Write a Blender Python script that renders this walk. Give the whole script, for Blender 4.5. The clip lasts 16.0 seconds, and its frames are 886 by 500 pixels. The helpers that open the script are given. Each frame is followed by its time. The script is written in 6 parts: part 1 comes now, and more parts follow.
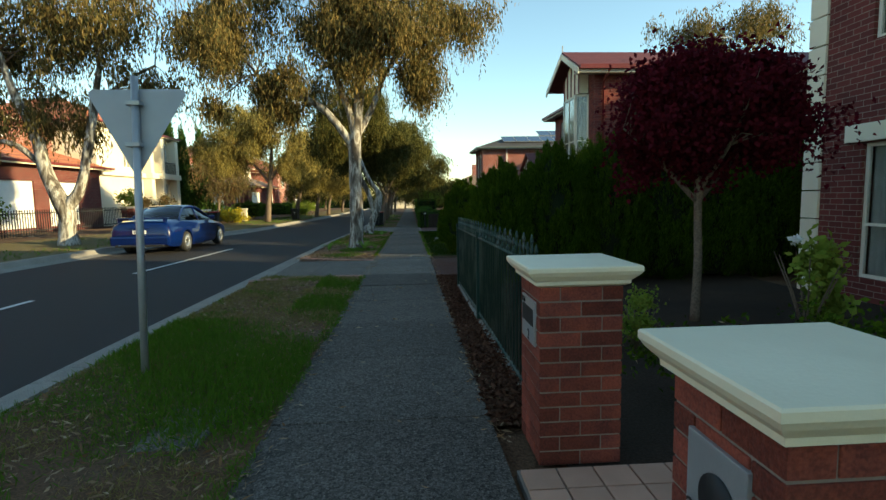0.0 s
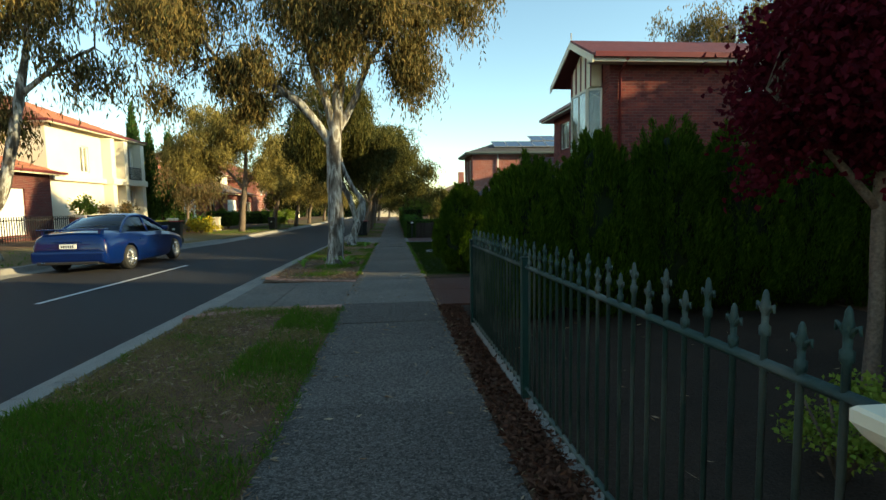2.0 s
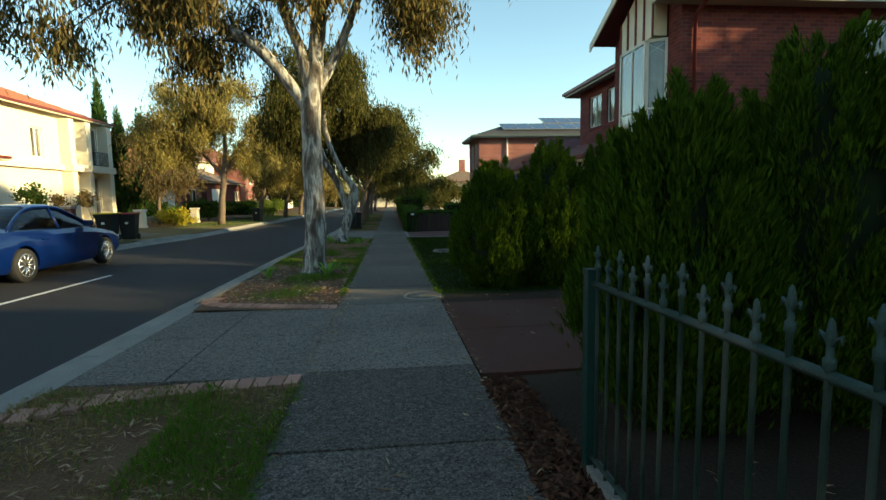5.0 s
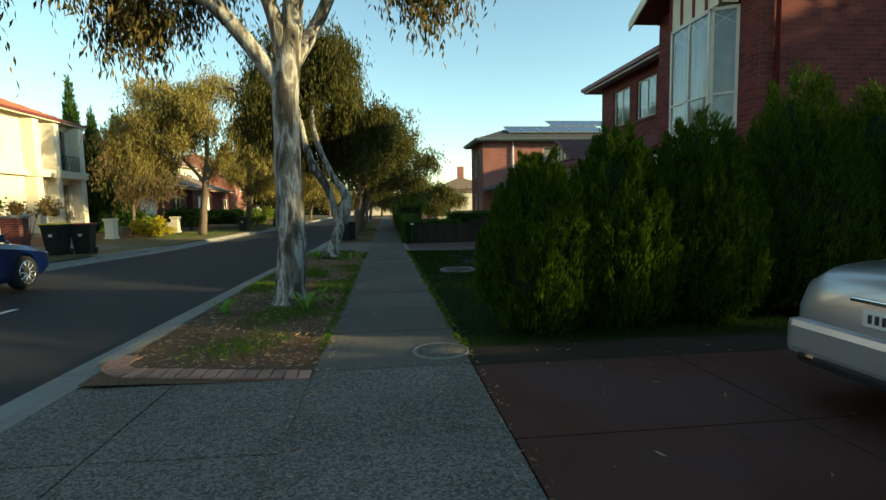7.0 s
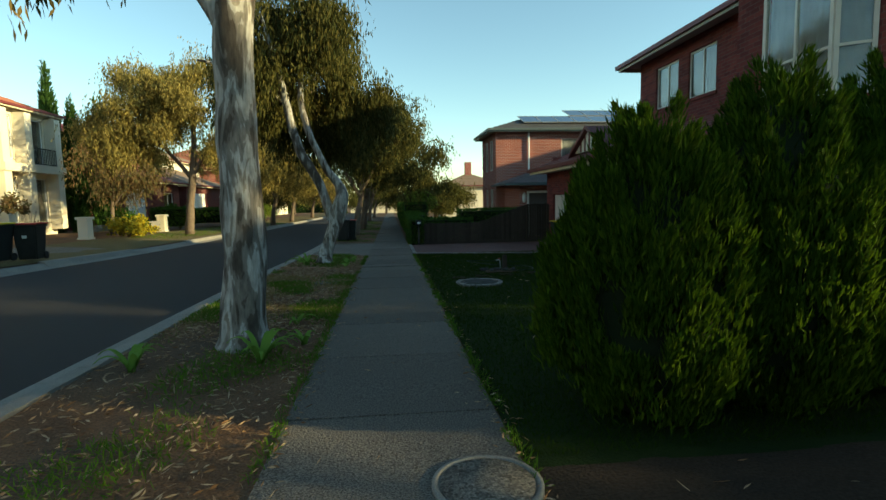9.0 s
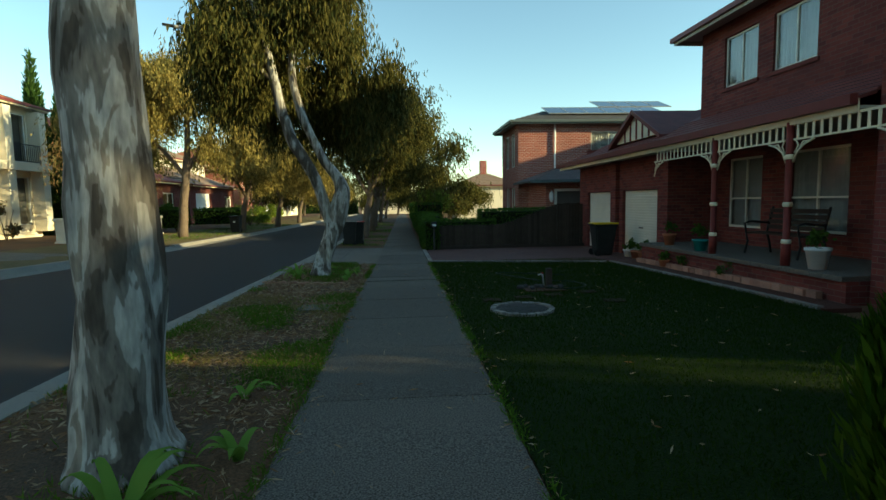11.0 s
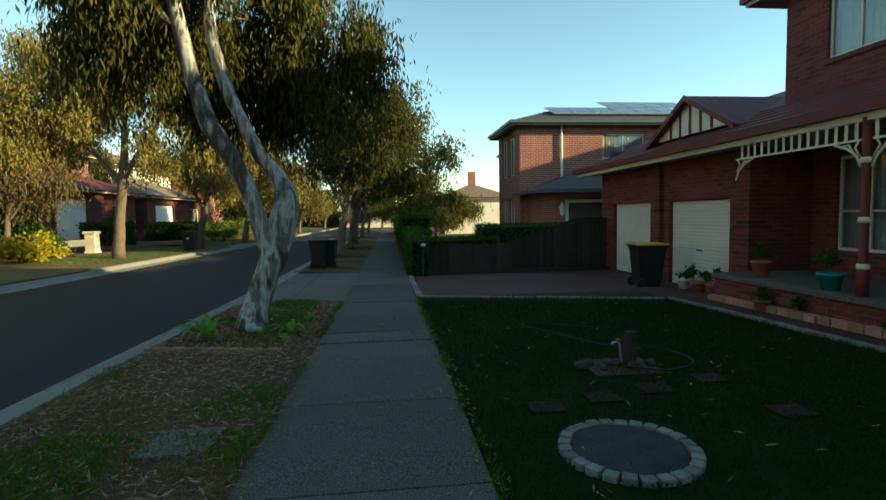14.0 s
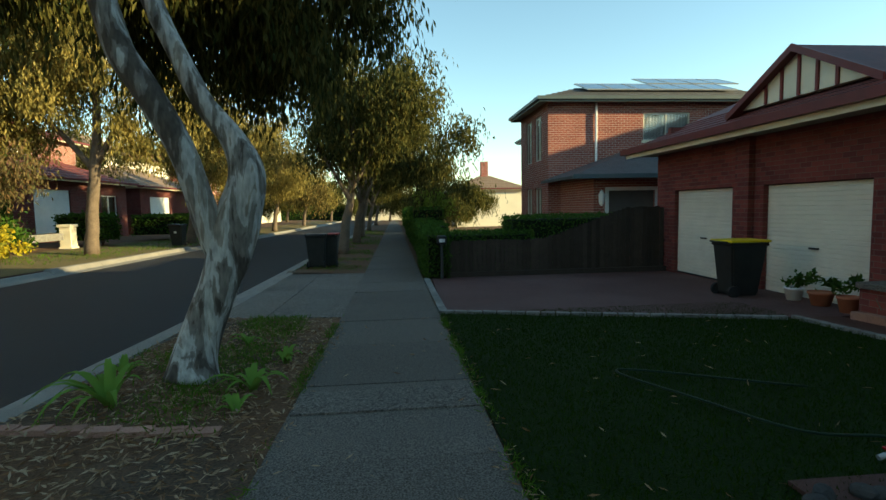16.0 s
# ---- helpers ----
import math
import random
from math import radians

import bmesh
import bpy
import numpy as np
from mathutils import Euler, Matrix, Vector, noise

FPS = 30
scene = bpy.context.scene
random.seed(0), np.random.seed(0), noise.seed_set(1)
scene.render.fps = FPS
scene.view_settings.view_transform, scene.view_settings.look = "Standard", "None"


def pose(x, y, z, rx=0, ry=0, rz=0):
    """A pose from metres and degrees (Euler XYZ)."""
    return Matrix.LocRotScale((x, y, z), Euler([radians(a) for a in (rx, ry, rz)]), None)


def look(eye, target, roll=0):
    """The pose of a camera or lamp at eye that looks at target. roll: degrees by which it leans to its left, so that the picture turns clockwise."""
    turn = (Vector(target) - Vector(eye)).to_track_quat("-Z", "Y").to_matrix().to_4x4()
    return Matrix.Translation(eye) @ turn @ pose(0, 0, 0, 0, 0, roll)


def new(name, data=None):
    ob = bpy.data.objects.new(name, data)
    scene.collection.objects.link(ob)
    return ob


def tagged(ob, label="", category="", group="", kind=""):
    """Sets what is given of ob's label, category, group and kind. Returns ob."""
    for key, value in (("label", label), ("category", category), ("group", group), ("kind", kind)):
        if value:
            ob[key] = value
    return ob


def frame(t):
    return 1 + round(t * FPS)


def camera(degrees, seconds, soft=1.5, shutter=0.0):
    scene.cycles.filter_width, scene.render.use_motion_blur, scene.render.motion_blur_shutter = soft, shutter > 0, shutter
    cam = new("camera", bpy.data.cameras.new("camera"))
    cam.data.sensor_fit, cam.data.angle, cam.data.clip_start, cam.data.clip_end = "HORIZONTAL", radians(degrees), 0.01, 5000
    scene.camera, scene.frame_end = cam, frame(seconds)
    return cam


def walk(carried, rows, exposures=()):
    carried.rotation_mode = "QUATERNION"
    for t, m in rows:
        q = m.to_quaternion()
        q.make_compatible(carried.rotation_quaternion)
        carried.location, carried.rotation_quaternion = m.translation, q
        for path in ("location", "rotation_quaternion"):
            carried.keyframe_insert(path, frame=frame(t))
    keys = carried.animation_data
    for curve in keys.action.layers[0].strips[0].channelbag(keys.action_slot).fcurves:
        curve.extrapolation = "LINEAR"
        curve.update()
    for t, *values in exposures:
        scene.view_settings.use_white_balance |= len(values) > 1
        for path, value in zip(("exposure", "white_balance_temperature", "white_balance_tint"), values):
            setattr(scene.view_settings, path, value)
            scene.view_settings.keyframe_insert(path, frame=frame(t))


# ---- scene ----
cam = camera(81.2, 16.0)
METRES, EYE, TILT, LEAN, TURN = 21.4, 1.5, 0.0, 0.0, -3.6
ROWS = [
    (0.0, 0.0, 0.0, 0.0, -0.1, -5.84, 1.01),
    (0.5, -0.0015, 0.027, -0.0007, -0.52, -6.04, 1.01),
    (1.0, -0.0063, 0.0571, -0.0006, -1.29, -5.71, 1.0),
    (1.5, -0.0088, 0.0855, -0.0007, -1.91, -5.25, 0.97),
    (2.0, -0.0145, 0.1168, -0.0015, -1.94, -4.94, 0.96),
    (2.5, -0.0187, 0.1449, -0.0024, -1.54, -4.97, 0.98),
    (3.0, -0.0209, 0.1757, -0.0018, -1.2, -5.21, 1.0),
    (3.5, -0.0239, 0.2056, -0.0016, -1.38, -5.53, 1.02),
    (4.0, -0.024, 0.2369, -0.002, -1.87, -6.05, 1.0),
    (6.5, -0.0366, 0.3905, -0.0043, -2.54, -6.02, 0.97),
    (7.0, -0.0395, 0.4225, -0.0037, -2.79, -5.17, 0.97),
    (7.5, -0.039, 0.4526, -0.0036, -2.89, -4.67, 0.99),
    (8.0, -0.0408, 0.486, -0.0052, -2.73, -4.76, 0.98),
    (8.5, -0.0415, 0.5169, -0.0055, -2.54, -5.1, 0.99),
    (9.0, -0.0444, 0.551, -0.0062, -2.25, -5.42, 1.02),
    (11.5, -0.0525, 0.7111, -0.0091, -0.83, -5.22, 1.07),
    (12.0, -0.0522, 0.7442, -0.0085, -1.65, -5.03, 1.08),
    (12.5, -0.0516, 0.7729, -0.008, -2.13, -4.72, 1.05),
    (13.0, -0.0542, 0.8048, -0.0064, -2.42, -4.29, 1.04),
    (13.5, -0.0546, 0.8339, -0.0068, -2.5, -4.02, 1.07),
    (14.0, -0.0571, 0.866, -0.0081, -2.61, -3.89, 1.04),
    (14.5, -0.0576, 0.8976, -0.0098, -2.57, -4.01, 1.06),
    (15.0, -0.061, 0.931, -0.0115, -2.34, -4.21, 1.08),
    (15.5, -0.065, 0.9626, -0.0112, -2.03, -4.39, 1.08),
    (16.0, -0.0688, 0.996, -0.0121, -1.76, -4.66, 1.1),
]
walk(cam, [(t, pose(0, 0, EYE, TILT, LEAN, TURN) @ pose(METRES * x, METRES * y, METRES * z, 90 + pitch, roll, yaw)) for t, x, y, z, yaw, pitch, roll in ROWS], exposures=[(0.0, 1.2, 7200, -6), (4.2, 1.19, 7350, -7), (6.8, 1.06, 7350, -10), (9.0, 0.9, 7150, -13), (11.5, 0.98, 7100, -14), (14.5, 1.08, 7050, -14), (16.0, 1.17, 7250, -11)])

# ---- world and light ----
SUN_AZ = radians(108)     # clockwise from +y
SUN_EL = radians(14)
world = bpy.data.worlds.new("sky")
scene.world = world
world.use_nodes = True
wn = world.node_tree
sky = wn.nodes.new("ShaderNodeTexSky")
sky.sky_type, sky.sun_disc, sky.sun_elevation, sky.sun_rotation = "NISHITA", False, SUN_EL, SUN_AZ
sky.air_density, sky.dust_density, sky.ozone_density = 1.0, 0.0, 1.8
wn.links.new(sky.outputs[0], wn.nodes["Background"].inputs[0])
wn.nodes["Background"].inputs[1].default_value = 0.15
sun = new("sun", bpy.data.lights.new("sun", "SUN"))
sun.data.energy, sun.data.angle, sun.data.color = 5.0, radians(0.6), (1.0, 0.79, 0.5)
to_sun = Vector((math.sin(SUN_AZ) * math.cos(SUN_EL), math.cos(SUN_AZ) * math.cos(SUN_EL), math.sin(SUN_EL)))
sun.matrix_world = look((40, -20, 30), Vector((40, -20, 30)) - to_sun)

# ---- materials ----
def mat(name, a, b=None, scale=4.0, rough=0.8, metal=0.0, bump=0.0, bump_scale=60.0, fine=0.0, dirt=None, coat=0.0, vary=0.0, spec=0.2, contrast=0.5, stretch=1.0, stones=0.0):
    """A painted or natural surface: two colours mixed by broad noise, fine grain, relief and optional stains."""
    m = bpy.data.materials.new(name)
    m.use_nodes = True
    nt = m.node_tree
    p = nt.nodes["Principled BSDF"]
    p.inputs["Roughness"].default_value, p.inputs["Metallic"].default_value = rough, metal
    p.inputs["Specular IOR Level"].default_value = spec
    p.inputs["Coat Weight"].default_value = coat
    p.inputs["Coat Roughness"].default_value = 0.05
    geo = nt.nodes.new("ShaderNodeNewGeometry")
    where = nt.nodes.new("ShaderNodeVectorMath")
    where.operation = "MULTIPLY"
    where.inputs[1].default_value = (1, 1, stretch)
    nt.links.new(geo.outputs["Position"], where.inputs[0])
    def noise_node(s, detail=5):
        n = nt.nodes.new("ShaderNodeTexNoise")
        n.inputs["Scale"].default_value, n.inputs["Detail"].default_value = s, detail
        nt.links.new(where.outputs[0], n.inputs["Vector"])
        return n.outputs["Fac"]
    def mix(f, c1, c2, kind="MIX"):
        x = nt.nodes.new("ShaderNodeMix")
        x.data_type, x.blend_type = "RGBA", kind
        for i, v in ((0, f), (6, c1), (7, c2)):
            if isinstance(v, (int, float)): x.inputs[i].default_value = v
            elif isinstance(v, tuple): x.inputs[i].default_value = (*v, 1)
            else: nt.links.new(v, x.inputs[i])
        return x.outputs[2]
    def ramp(f, lo, hi):
        r = nt.nodes.new("ShaderNodeMapRange")
        r.inputs[1].default_value, r.inputs[2].default_value = lo, hi
        nt.links.new(f, r.inputs[0])
        return r.outputs[0]
    b = b or tuple(v * 0.8 for v in a)
    w = 0.5 * (1 - contrast) * 0.6 + 0.05
    col = mix(ramp(noise_node(scale, 2 if stretch < 1 else 5), 0.5 - w, 0.5 + w), a, b)
    if dirt:
        col = mix(ramp(noise_node(scale * 0.31, 8), 0.48, 0.62), col, dirt)
    if fine:
        g = ramp(noise_node(bump_scale * 1.5, 4), 0.36, 0.64)
        col = mix(fine, col, mix(g, tuple(v * 0.35 for v in a), tuple(min(1, v * 1.7) for v in a)))
    if stones:
        cell = nt.nodes.new("ShaderNodeTexVoronoi")
        cell.inputs["Scale"].default_value = stones
        nt.links.new(where.outputs[0], cell.inputs["Vector"])
        sep = nt.nodes.new("ShaderNodeSeparateColor")
        nt.links.new(cell.outputs["Color"], sep.inputs[0])
        tone = nt.nodes.new("ShaderNodeMapRange")
        tone.inputs[3].default_value, tone.inputs[4].default_value = 0.5, 1.5
        nt.links.new(sep.outputs[0], tone.inputs[0])
        hv = nt.nodes.new("ShaderNodeHueSaturation")
        nt.links.new(col, hv.inputs["Color"]); nt.links.new(tone.outputs[0], hv.inputs["Value"])
        col = hv.outputs[0]
    if vary:
        info = nt.nodes.new("ShaderNodeObjectInfo")
        h = nt.nodes.new("ShaderNodeHueSaturation")
        nt.links.new(col, h.inputs["Color"])
        r = nt.nodes.new("ShaderNodeMapRange")
        r.inputs[3].default_value, r.inputs[4].default_value = 1 - vary, 1 + vary
        nt.links.new(info.outputs["Random"], r.inputs[0])
        nt.links.new(r.outputs[0], h.inputs["Value"])
        col = h.outputs[0]
    nt.links.new(col, p.inputs["Base Color"])
    if bump:
        bn = nt.nodes.new("ShaderNodeBump")
        bn.inputs["Strength"].default_value, bn.inputs["Distance"].default_value = bump, 0.02
        nt.links.new(noise_node(bump_scale, 6), bn.inputs["Height"])
        nt.links.new(bn.outputs[0], p.inputs["Normal"])
    return m

def brick_mat(name, c1, c2, mortar, w=0.24, h=0.086, gap=0.01):
    """Brickwork of upright walls that run along x or y."""
    m = bpy.data.materials.new(name)
    m.use_nodes = True
    nt = m.node_tree
    p = nt.nodes["Principled BSDF"]
    p.inputs["Roughness"].default_value = 0.9
    p.inputs["Specular IOR Level"].default_value = 0.15
    geo = nt.nodes.new("ShaderNodeNewGeometry")
    s = nt.nodes.new("ShaderNodeSeparateXYZ")
    nt.links.new(geo.outputs["Position"], s.inputs[0])
    add = nt.nodes.new("ShaderNodeMath")
    nt.links.new(s.outputs[0], add.inputs[0]); nt.links.new(s.outputs[1], add.inputs[1])
    c = nt.nodes.new("ShaderNodeCombineXYZ")
    nt.links.new(add.outputs[0], c.inputs[0]); nt.links.new(s.outputs[2], c.inputs[1])
    b = nt.nodes.new("ShaderNodeTexBrick")
    for k, v in (("Scale", 1.0), ("Mortar Size", gap / 2), ("Mortar Smooth", 0.2), ("Bias", 0.0), ("Brick Width", w), ("Row Height", h)):
        b.inputs[k].default_value = v
    b.inputs["Color1"].default_value, b.inputs["Color2"].default_value, b.inputs["Mortar"].default_value = (*c1, 1), (*c2, 1), (*mortar, 1)
    nt.links.new(c.outputs[0], b.inputs["Vector"])
    n = nt.nodes.new("ShaderNodeTexNoise")
    n.inputs["Scale"].default_value, n.inputs["Detail"].default_value = 1.3, 6
    nt.links.new(geo.outputs["Position"], n.inputs["Vector"])
    r = nt.nodes.new("ShaderNodeMapRange")
    r.inputs[3].default_value, r.inputs[4].default_value = 0.7, 1.3
    nt.links.new(n.outputs[0], r.inputs[0])
    hs = nt.nodes.new("ShaderNodeHueSaturation")
    nt.links.new(r.outputs[0], hs.inputs["Value"]); nt.links.new(b.outputs["Color"], hs.inputs["Color"])
    nt.links.new(hs.outputs[0], p.inputs["Base Color"])
    bn = nt.nodes.new("ShaderNodeBump")
    bn.invert = True
    bn.inputs["Strength"].default_value, bn.inputs["Distance"].default_value = 0.8, 0.01
    nt.links.new(b.outputs["Fac"], bn.inputs["Height"])
    nt.links.new(bn.outputs[0], p.inputs["Normal"])
    return m

def leaf_mat(name, c1, c2, rough=0.75, through_light=0.35):
    """Leaves, each its own shade, with some light passing through them."""
    m = bpy.data.materials.new(name)
    m.use_nodes = True
    nt = m.node_tree
    p = nt.nodes["Principled BSDF"]
    p.inputs["Roughness"].default_value = rough
    p.inputs["Specular IOR Level"].default_value = 0.08
    geo = nt.nodes.new("ShaderNodeNewGeometry")
    x = nt.nodes.new("ShaderNodeMix")
    x.data_type = "RGBA"
    x.inputs[6].default_value, x.inputs[7].default_value = (*c1, 1), (*c2, 1)
    nt.links.new(geo.outputs["Random Per Island"], x.inputs[0])
    nt.links.new(x.outputs[2], p.inputs["Base Color"])
    t = nt.nodes.new("ShaderNodeBsdfTranslucent")
    nt.links.new(x.outputs[2], t.inputs[0])
    s = nt.nodes.new("ShaderNodeMixShader")
    s.inputs[0].default_value = through_light
    nt.links.new(p.outputs[0], s.inputs[1]); nt.links.new(t.outputs[0], s.inputs[2])
    nt.links.new(s.outputs[0], nt.nodes["Material Output"].inputs[0])
    return m

def gum_bark(name):
    """Smooth gum bark that peels in tall patches: dark old bark, grey, and pale new bark beneath."""
    m = bpy.data.materials.new(name)
    m.use_nodes = True
    nt = m.node_tree
    p = nt.nodes["Principled BSDF"]
    p.inputs["Roughness"].default_value, p.inputs["Specular IOR Level"].default_value = 0.85, 0.15
    geo = nt.nodes.new("ShaderNodeNewGeometry")
    where = nt.nodes.new("ShaderNodeVectorMath")
    where.operation = "MULTIPLY"
    where.inputs[1].default_value = (1, 1, 0.24)
    nt.links.new(geo.outputs["Position"], where.inputs[0])
    big = nt.nodes.new("ShaderNodeTexNoise")
    big.inputs["Scale"].default_value, big.inputs["Detail"].default_value, big.inputs["Distortion"].default_value = 6.5, 4, 0.5
    nt.links.new(where.outputs[0], big.inputs["Vector"])
    ramp = nt.nodes.new("ShaderNodeValToRGB")
    stops = [(0.0, (0.055, 0.044, 0.036)), (0.42, (0.085, 0.07, 0.056)), (0.435, (0.16, 0.14, 0.12)), (0.505, (0.20, 0.18, 0.155)), (0.52, (0.37, 0.35, 0.32)), (0.62, (0.43, 0.405, 0.36)), (0.635, (0.27, 0.235, 0.19)), (0.75, (0.22, 0.185, 0.15))]
    while len(ramp.color_ramp.elements) < len(stops):
        ramp.color_ramp.elements.new(0.5)
    for e, (at, c) in zip(ramp.color_ramp.elements, stops):
        e.position, e.color = at, (*c, 1)
    nt.links.new(big.outputs["Fac"], ramp.inputs[0])
    fine = nt.nodes.new("ShaderNodeTexNoise")
    fine.inputs["Scale"].default_value, fine.inputs["Detail"].default_value = 30, 6
    nt.links.new(where.outputs[0], fine.inputs["Vector"])
    tone = nt.nodes.new("ShaderNodeMapRange")
    tone.inputs[1].default_value, tone.inputs[2].default_value, tone.inputs[3].default_value, tone.inputs[4].default_value = 0.3, 0.7, 0.65, 1.25
    nt.links.new(fine.outputs["Fac"], tone.inputs[0])
    hv = nt.nodes.new("ShaderNodeHueSaturation")
    nt.links.new(ramp.outputs[0], hv.inputs["Color"]); nt.links.new(tone.outputs[0], hv.inputs["Value"])
    nt.links.new(hv.outputs[0], p.inputs["Base Color"])
    bn = nt.nodes.new("ShaderNodeBump")
    bn.inputs["Strength"].default_value, bn.inputs["Distance"].default_value = 0.7, 0.02
    nt.links.new(big.outputs["Fac"], bn.inputs["Height"])
    nt.links.new(bn.outputs[0], p.inputs["Normal"])
    return m

def glass_mat(name, tint, rough=0.02):
    m = bpy.data.materials.new(name)
    m.use_nodes = True
    p = m.node_tree.nodes["Principled BSDF"]
    p.inputs["Base Color"].default_value = (*tint, 1)
    p.inputs["Roughness"].default_value, p.inputs["Transmission Weight"].default_value = rough, 1.0
    return m

M_ASPHALT = mat("asphalt", (0.027, 0.025, 0.026), (0.036, 0.033, 0.034), 0.6, 0.75, bump=0.7, bump_scale=80, fine=0.45, dirt=(0.029, 0.027, 0.027))
M_CONC = mat("footpath_concrete", (0.125, 0.107, 0.09), (0.08, 0.069, 0.058), 1.7, 0.9, bump=1.0, bump_scale=60, fine=0.6, dirt=(0.068, 0.058, 0.05), vary=0.14, stones=62)
M_CONC3 = mat("smooth_footpath_concrete", (0.135, 0.118, 0.10), (0.085, 0.074, 0.063), 1.3, 0.9, bump=0.9, bump_scale=60, fine=0.8, dirt=(0.07, 0.06, 0.052), vary=0.12)
M_CONC2 = mat("apron_concrete", (0.165, 0.145, 0.122), (0.12, 0.105, 0.09), 1.2, 0.85, bump=0.8, bump_scale=60, fine=0.5, dirt=(0.09, 0.079, 0.068), vary=0.08, stones=62)
M_KERB = mat("kerb_concrete", (0.28, 0.255, 0.22), (0.185, 0.17, 0.148), 2.0, 0.85, bump=0.4, bump_scale=90, fine=0.3, dirt=(0.19, 0.18, 0.165))
M_SOIL = mat("soil", (0.115, 0.062, 0.034), (0.20, 0.115, 0.062), 2.2, 0.95, bump=1.0, bump_scale=40, fine=0.5, dirt=(0.075, 0.065, 0.05))
# only a darker tone of M_SOIL, for garden beds and stepping stones
M_DARKSOIL = mat("dark_soil", (0.035, 0.023, 0.015), (0.06, 0.038, 0.024), 2.2, 0.95, bump=1.0, bump_scale=40, fine=0.5, dirt=(0.026, 0.02, 0.014))
# front lawn ground: its shade is put into this dark green
M_LAWN = mat("shaded_lawn_soil", (0.012, 0.026, 0.001), (0.008, 0.018, 0.001), 2.0, 0.95, bump=1.0, bump_scale=60, fine=0.5)
M_DRYVERGE = mat("dry_turf", (0.15, 0.115, 0.052), (0.085, 0.08, 0.03), 1.2, 0.95, bump=1.0, bump_scale=40, fine=0.5)
M_GRASS = leaf_mat("grass_blades", (0.06, 0.13, 0.012), (0.12, 0.20, 0.02))
# darker copy of grass_blades, with the lawn's shade mixed into the colour
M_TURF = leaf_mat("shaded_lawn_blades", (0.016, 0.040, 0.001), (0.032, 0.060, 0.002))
M_GRASSDRY = leaf_mat("dry_grass_blades", (0.30, 0.22, 0.09), (0.16, 0.15, 0.045))
M_LITTER = leaf_mat("fallen_leaves", (0.20, 0.10, 0.045), (0.46, 0.34, 0.22), 0.8, 0.1)
M_MULCH = leaf_mat("bark_mulch", (0.05, 0.022, 0.014), (0.14, 0.065, 0.04), 0.9, 0.05)
M_PAVE2 = mat("red_driveway", (0.092, 0.035, 0.023), (0.066, 0.026, 0.018), 1.4, 0.75, bump=0.3, bump_scale=120, fine=0.3, dirt=(0.09, 0.05, 0.042))
M_PAVE3 = mat("purple_brown_driveway", (0.12, 0.06, 0.052), (0.075, 0.038, 0.034), 1.1, 0.8, bump=0.4, bump_scale=70, fine=0.4, dirt=(0.13, 0.075, 0.066))
M_LINE = mat("road_paint", (0.75, 0.75, 0.72), (0.5, 0.5, 0.48), 6, 0.7, bump=0.3, bump_scale=100)
M_BRICKB = brick_mat("red_brick_wall", (0.21, 0.055, 0.045), (0.12, 0.036, 0.034), (0.17, 0.105, 0.09))
M_BRICKA = brick_mat("dark_red_brick_wall", (0.16, 0.042, 0.037), (0.10, 0.03, 0.028), (0.25, 0.20, 0.17))
M_BRICKC = brick_mat("orange_red_brick_wall", (0.34, 0.115, 0.088), (0.25, 0.082, 0.066), (0.50, 0.40, 0.34), gap=0.016)
M_RENDER = mat("cream_render", (0.78, 0.70, 0.55), (0.72, 0.64, 0.5), 0.8, 0.85, bump=0.2, bump_scale=80)
M_CREAM = mat("cream_paint", (0.80, 0.71, 0.52), (0.73, 0.64, 0.46), 3, 0.5, bump=0.1, bump_scale=60)
M_WHITE = mat("white_paint", (0.8, 0.79, 0.76), (0.72, 0.71, 0.68), 3, 0.5, bump=0.1, bump_scale=50)
M_ROOFRED = mat("dark_red_roof_tiles", (0.16, 0.045, 0.042), (0.11, 0.035, 0.035), 3, 0.6, bump=0.4, bump_scale=20, vary=0.1)
M_ROOFTERRA = mat("terracotta_roof_tiles", (0.42, 0.16, 0.09), (0.32, 0.12, 0.07), 3, 0.7, bump=0.4, bump_scale=20)
M_ROOFGREY = mat("grey_roof_tiles", (0.085, 0.083, 0.085), (0.06, 0.06, 0.063), 3, 0.6, bump=0.4, bump_scale=20)
M_ROOFBROWN = mat("brown_roof_tiles", (0.24, 0.17, 0.12), (0.19, 0.13, 0.095), 3, 0.7, bump=0.4, bump_scale=20)
M_GUTTER = mat("dark_red_metal", (0.17, 0.035, 0.035), (0.13, 0.03, 0.03), 3, 0.4, bump=0.05)
M_GUTTERG = mat("grey_green_metal", (0.11, 0.135, 0.135), (0.09, 0.11, 0.11), 3, 0.4)
M_EAVE = mat("eave_lining", (0.5, 0.45, 0.37), (0.44, 0.4, 0.33), 2, 0.7)
M_FRAME = mat("cream_window_frame", (0.72, 0.68, 0.58), (0.66, 0.62, 0.53), 4, 0.4)
M_DARKFRAME = mat("dark_window_frame", (0.05, 0.05, 0.055), (0.04, 0.04, 0.045), 4, 0.4)
M_CURTAIN = mat("net_curtain", (0.34, 0.34, 0.33), (0.26, 0.26, 0.255), 5, 0.9)
# dark tone that stands for the low light inside rooms
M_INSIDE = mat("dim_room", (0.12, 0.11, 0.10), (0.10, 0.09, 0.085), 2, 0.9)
M_GLASS = glass_mat("window_glass", (0.9, 0.94, 0.94))
M_CARGLASS = glass_mat("car_glass", (0.25, 0.3, 0.3))
M_FENCE = mat("green_painted_steel", (0.022, 0.05, 0.042), (0.04, 0.065, 0.056), 9, 0.5, bump=0.3, bump_scale=120, dirt=(0.085, 0.105, 0.092))
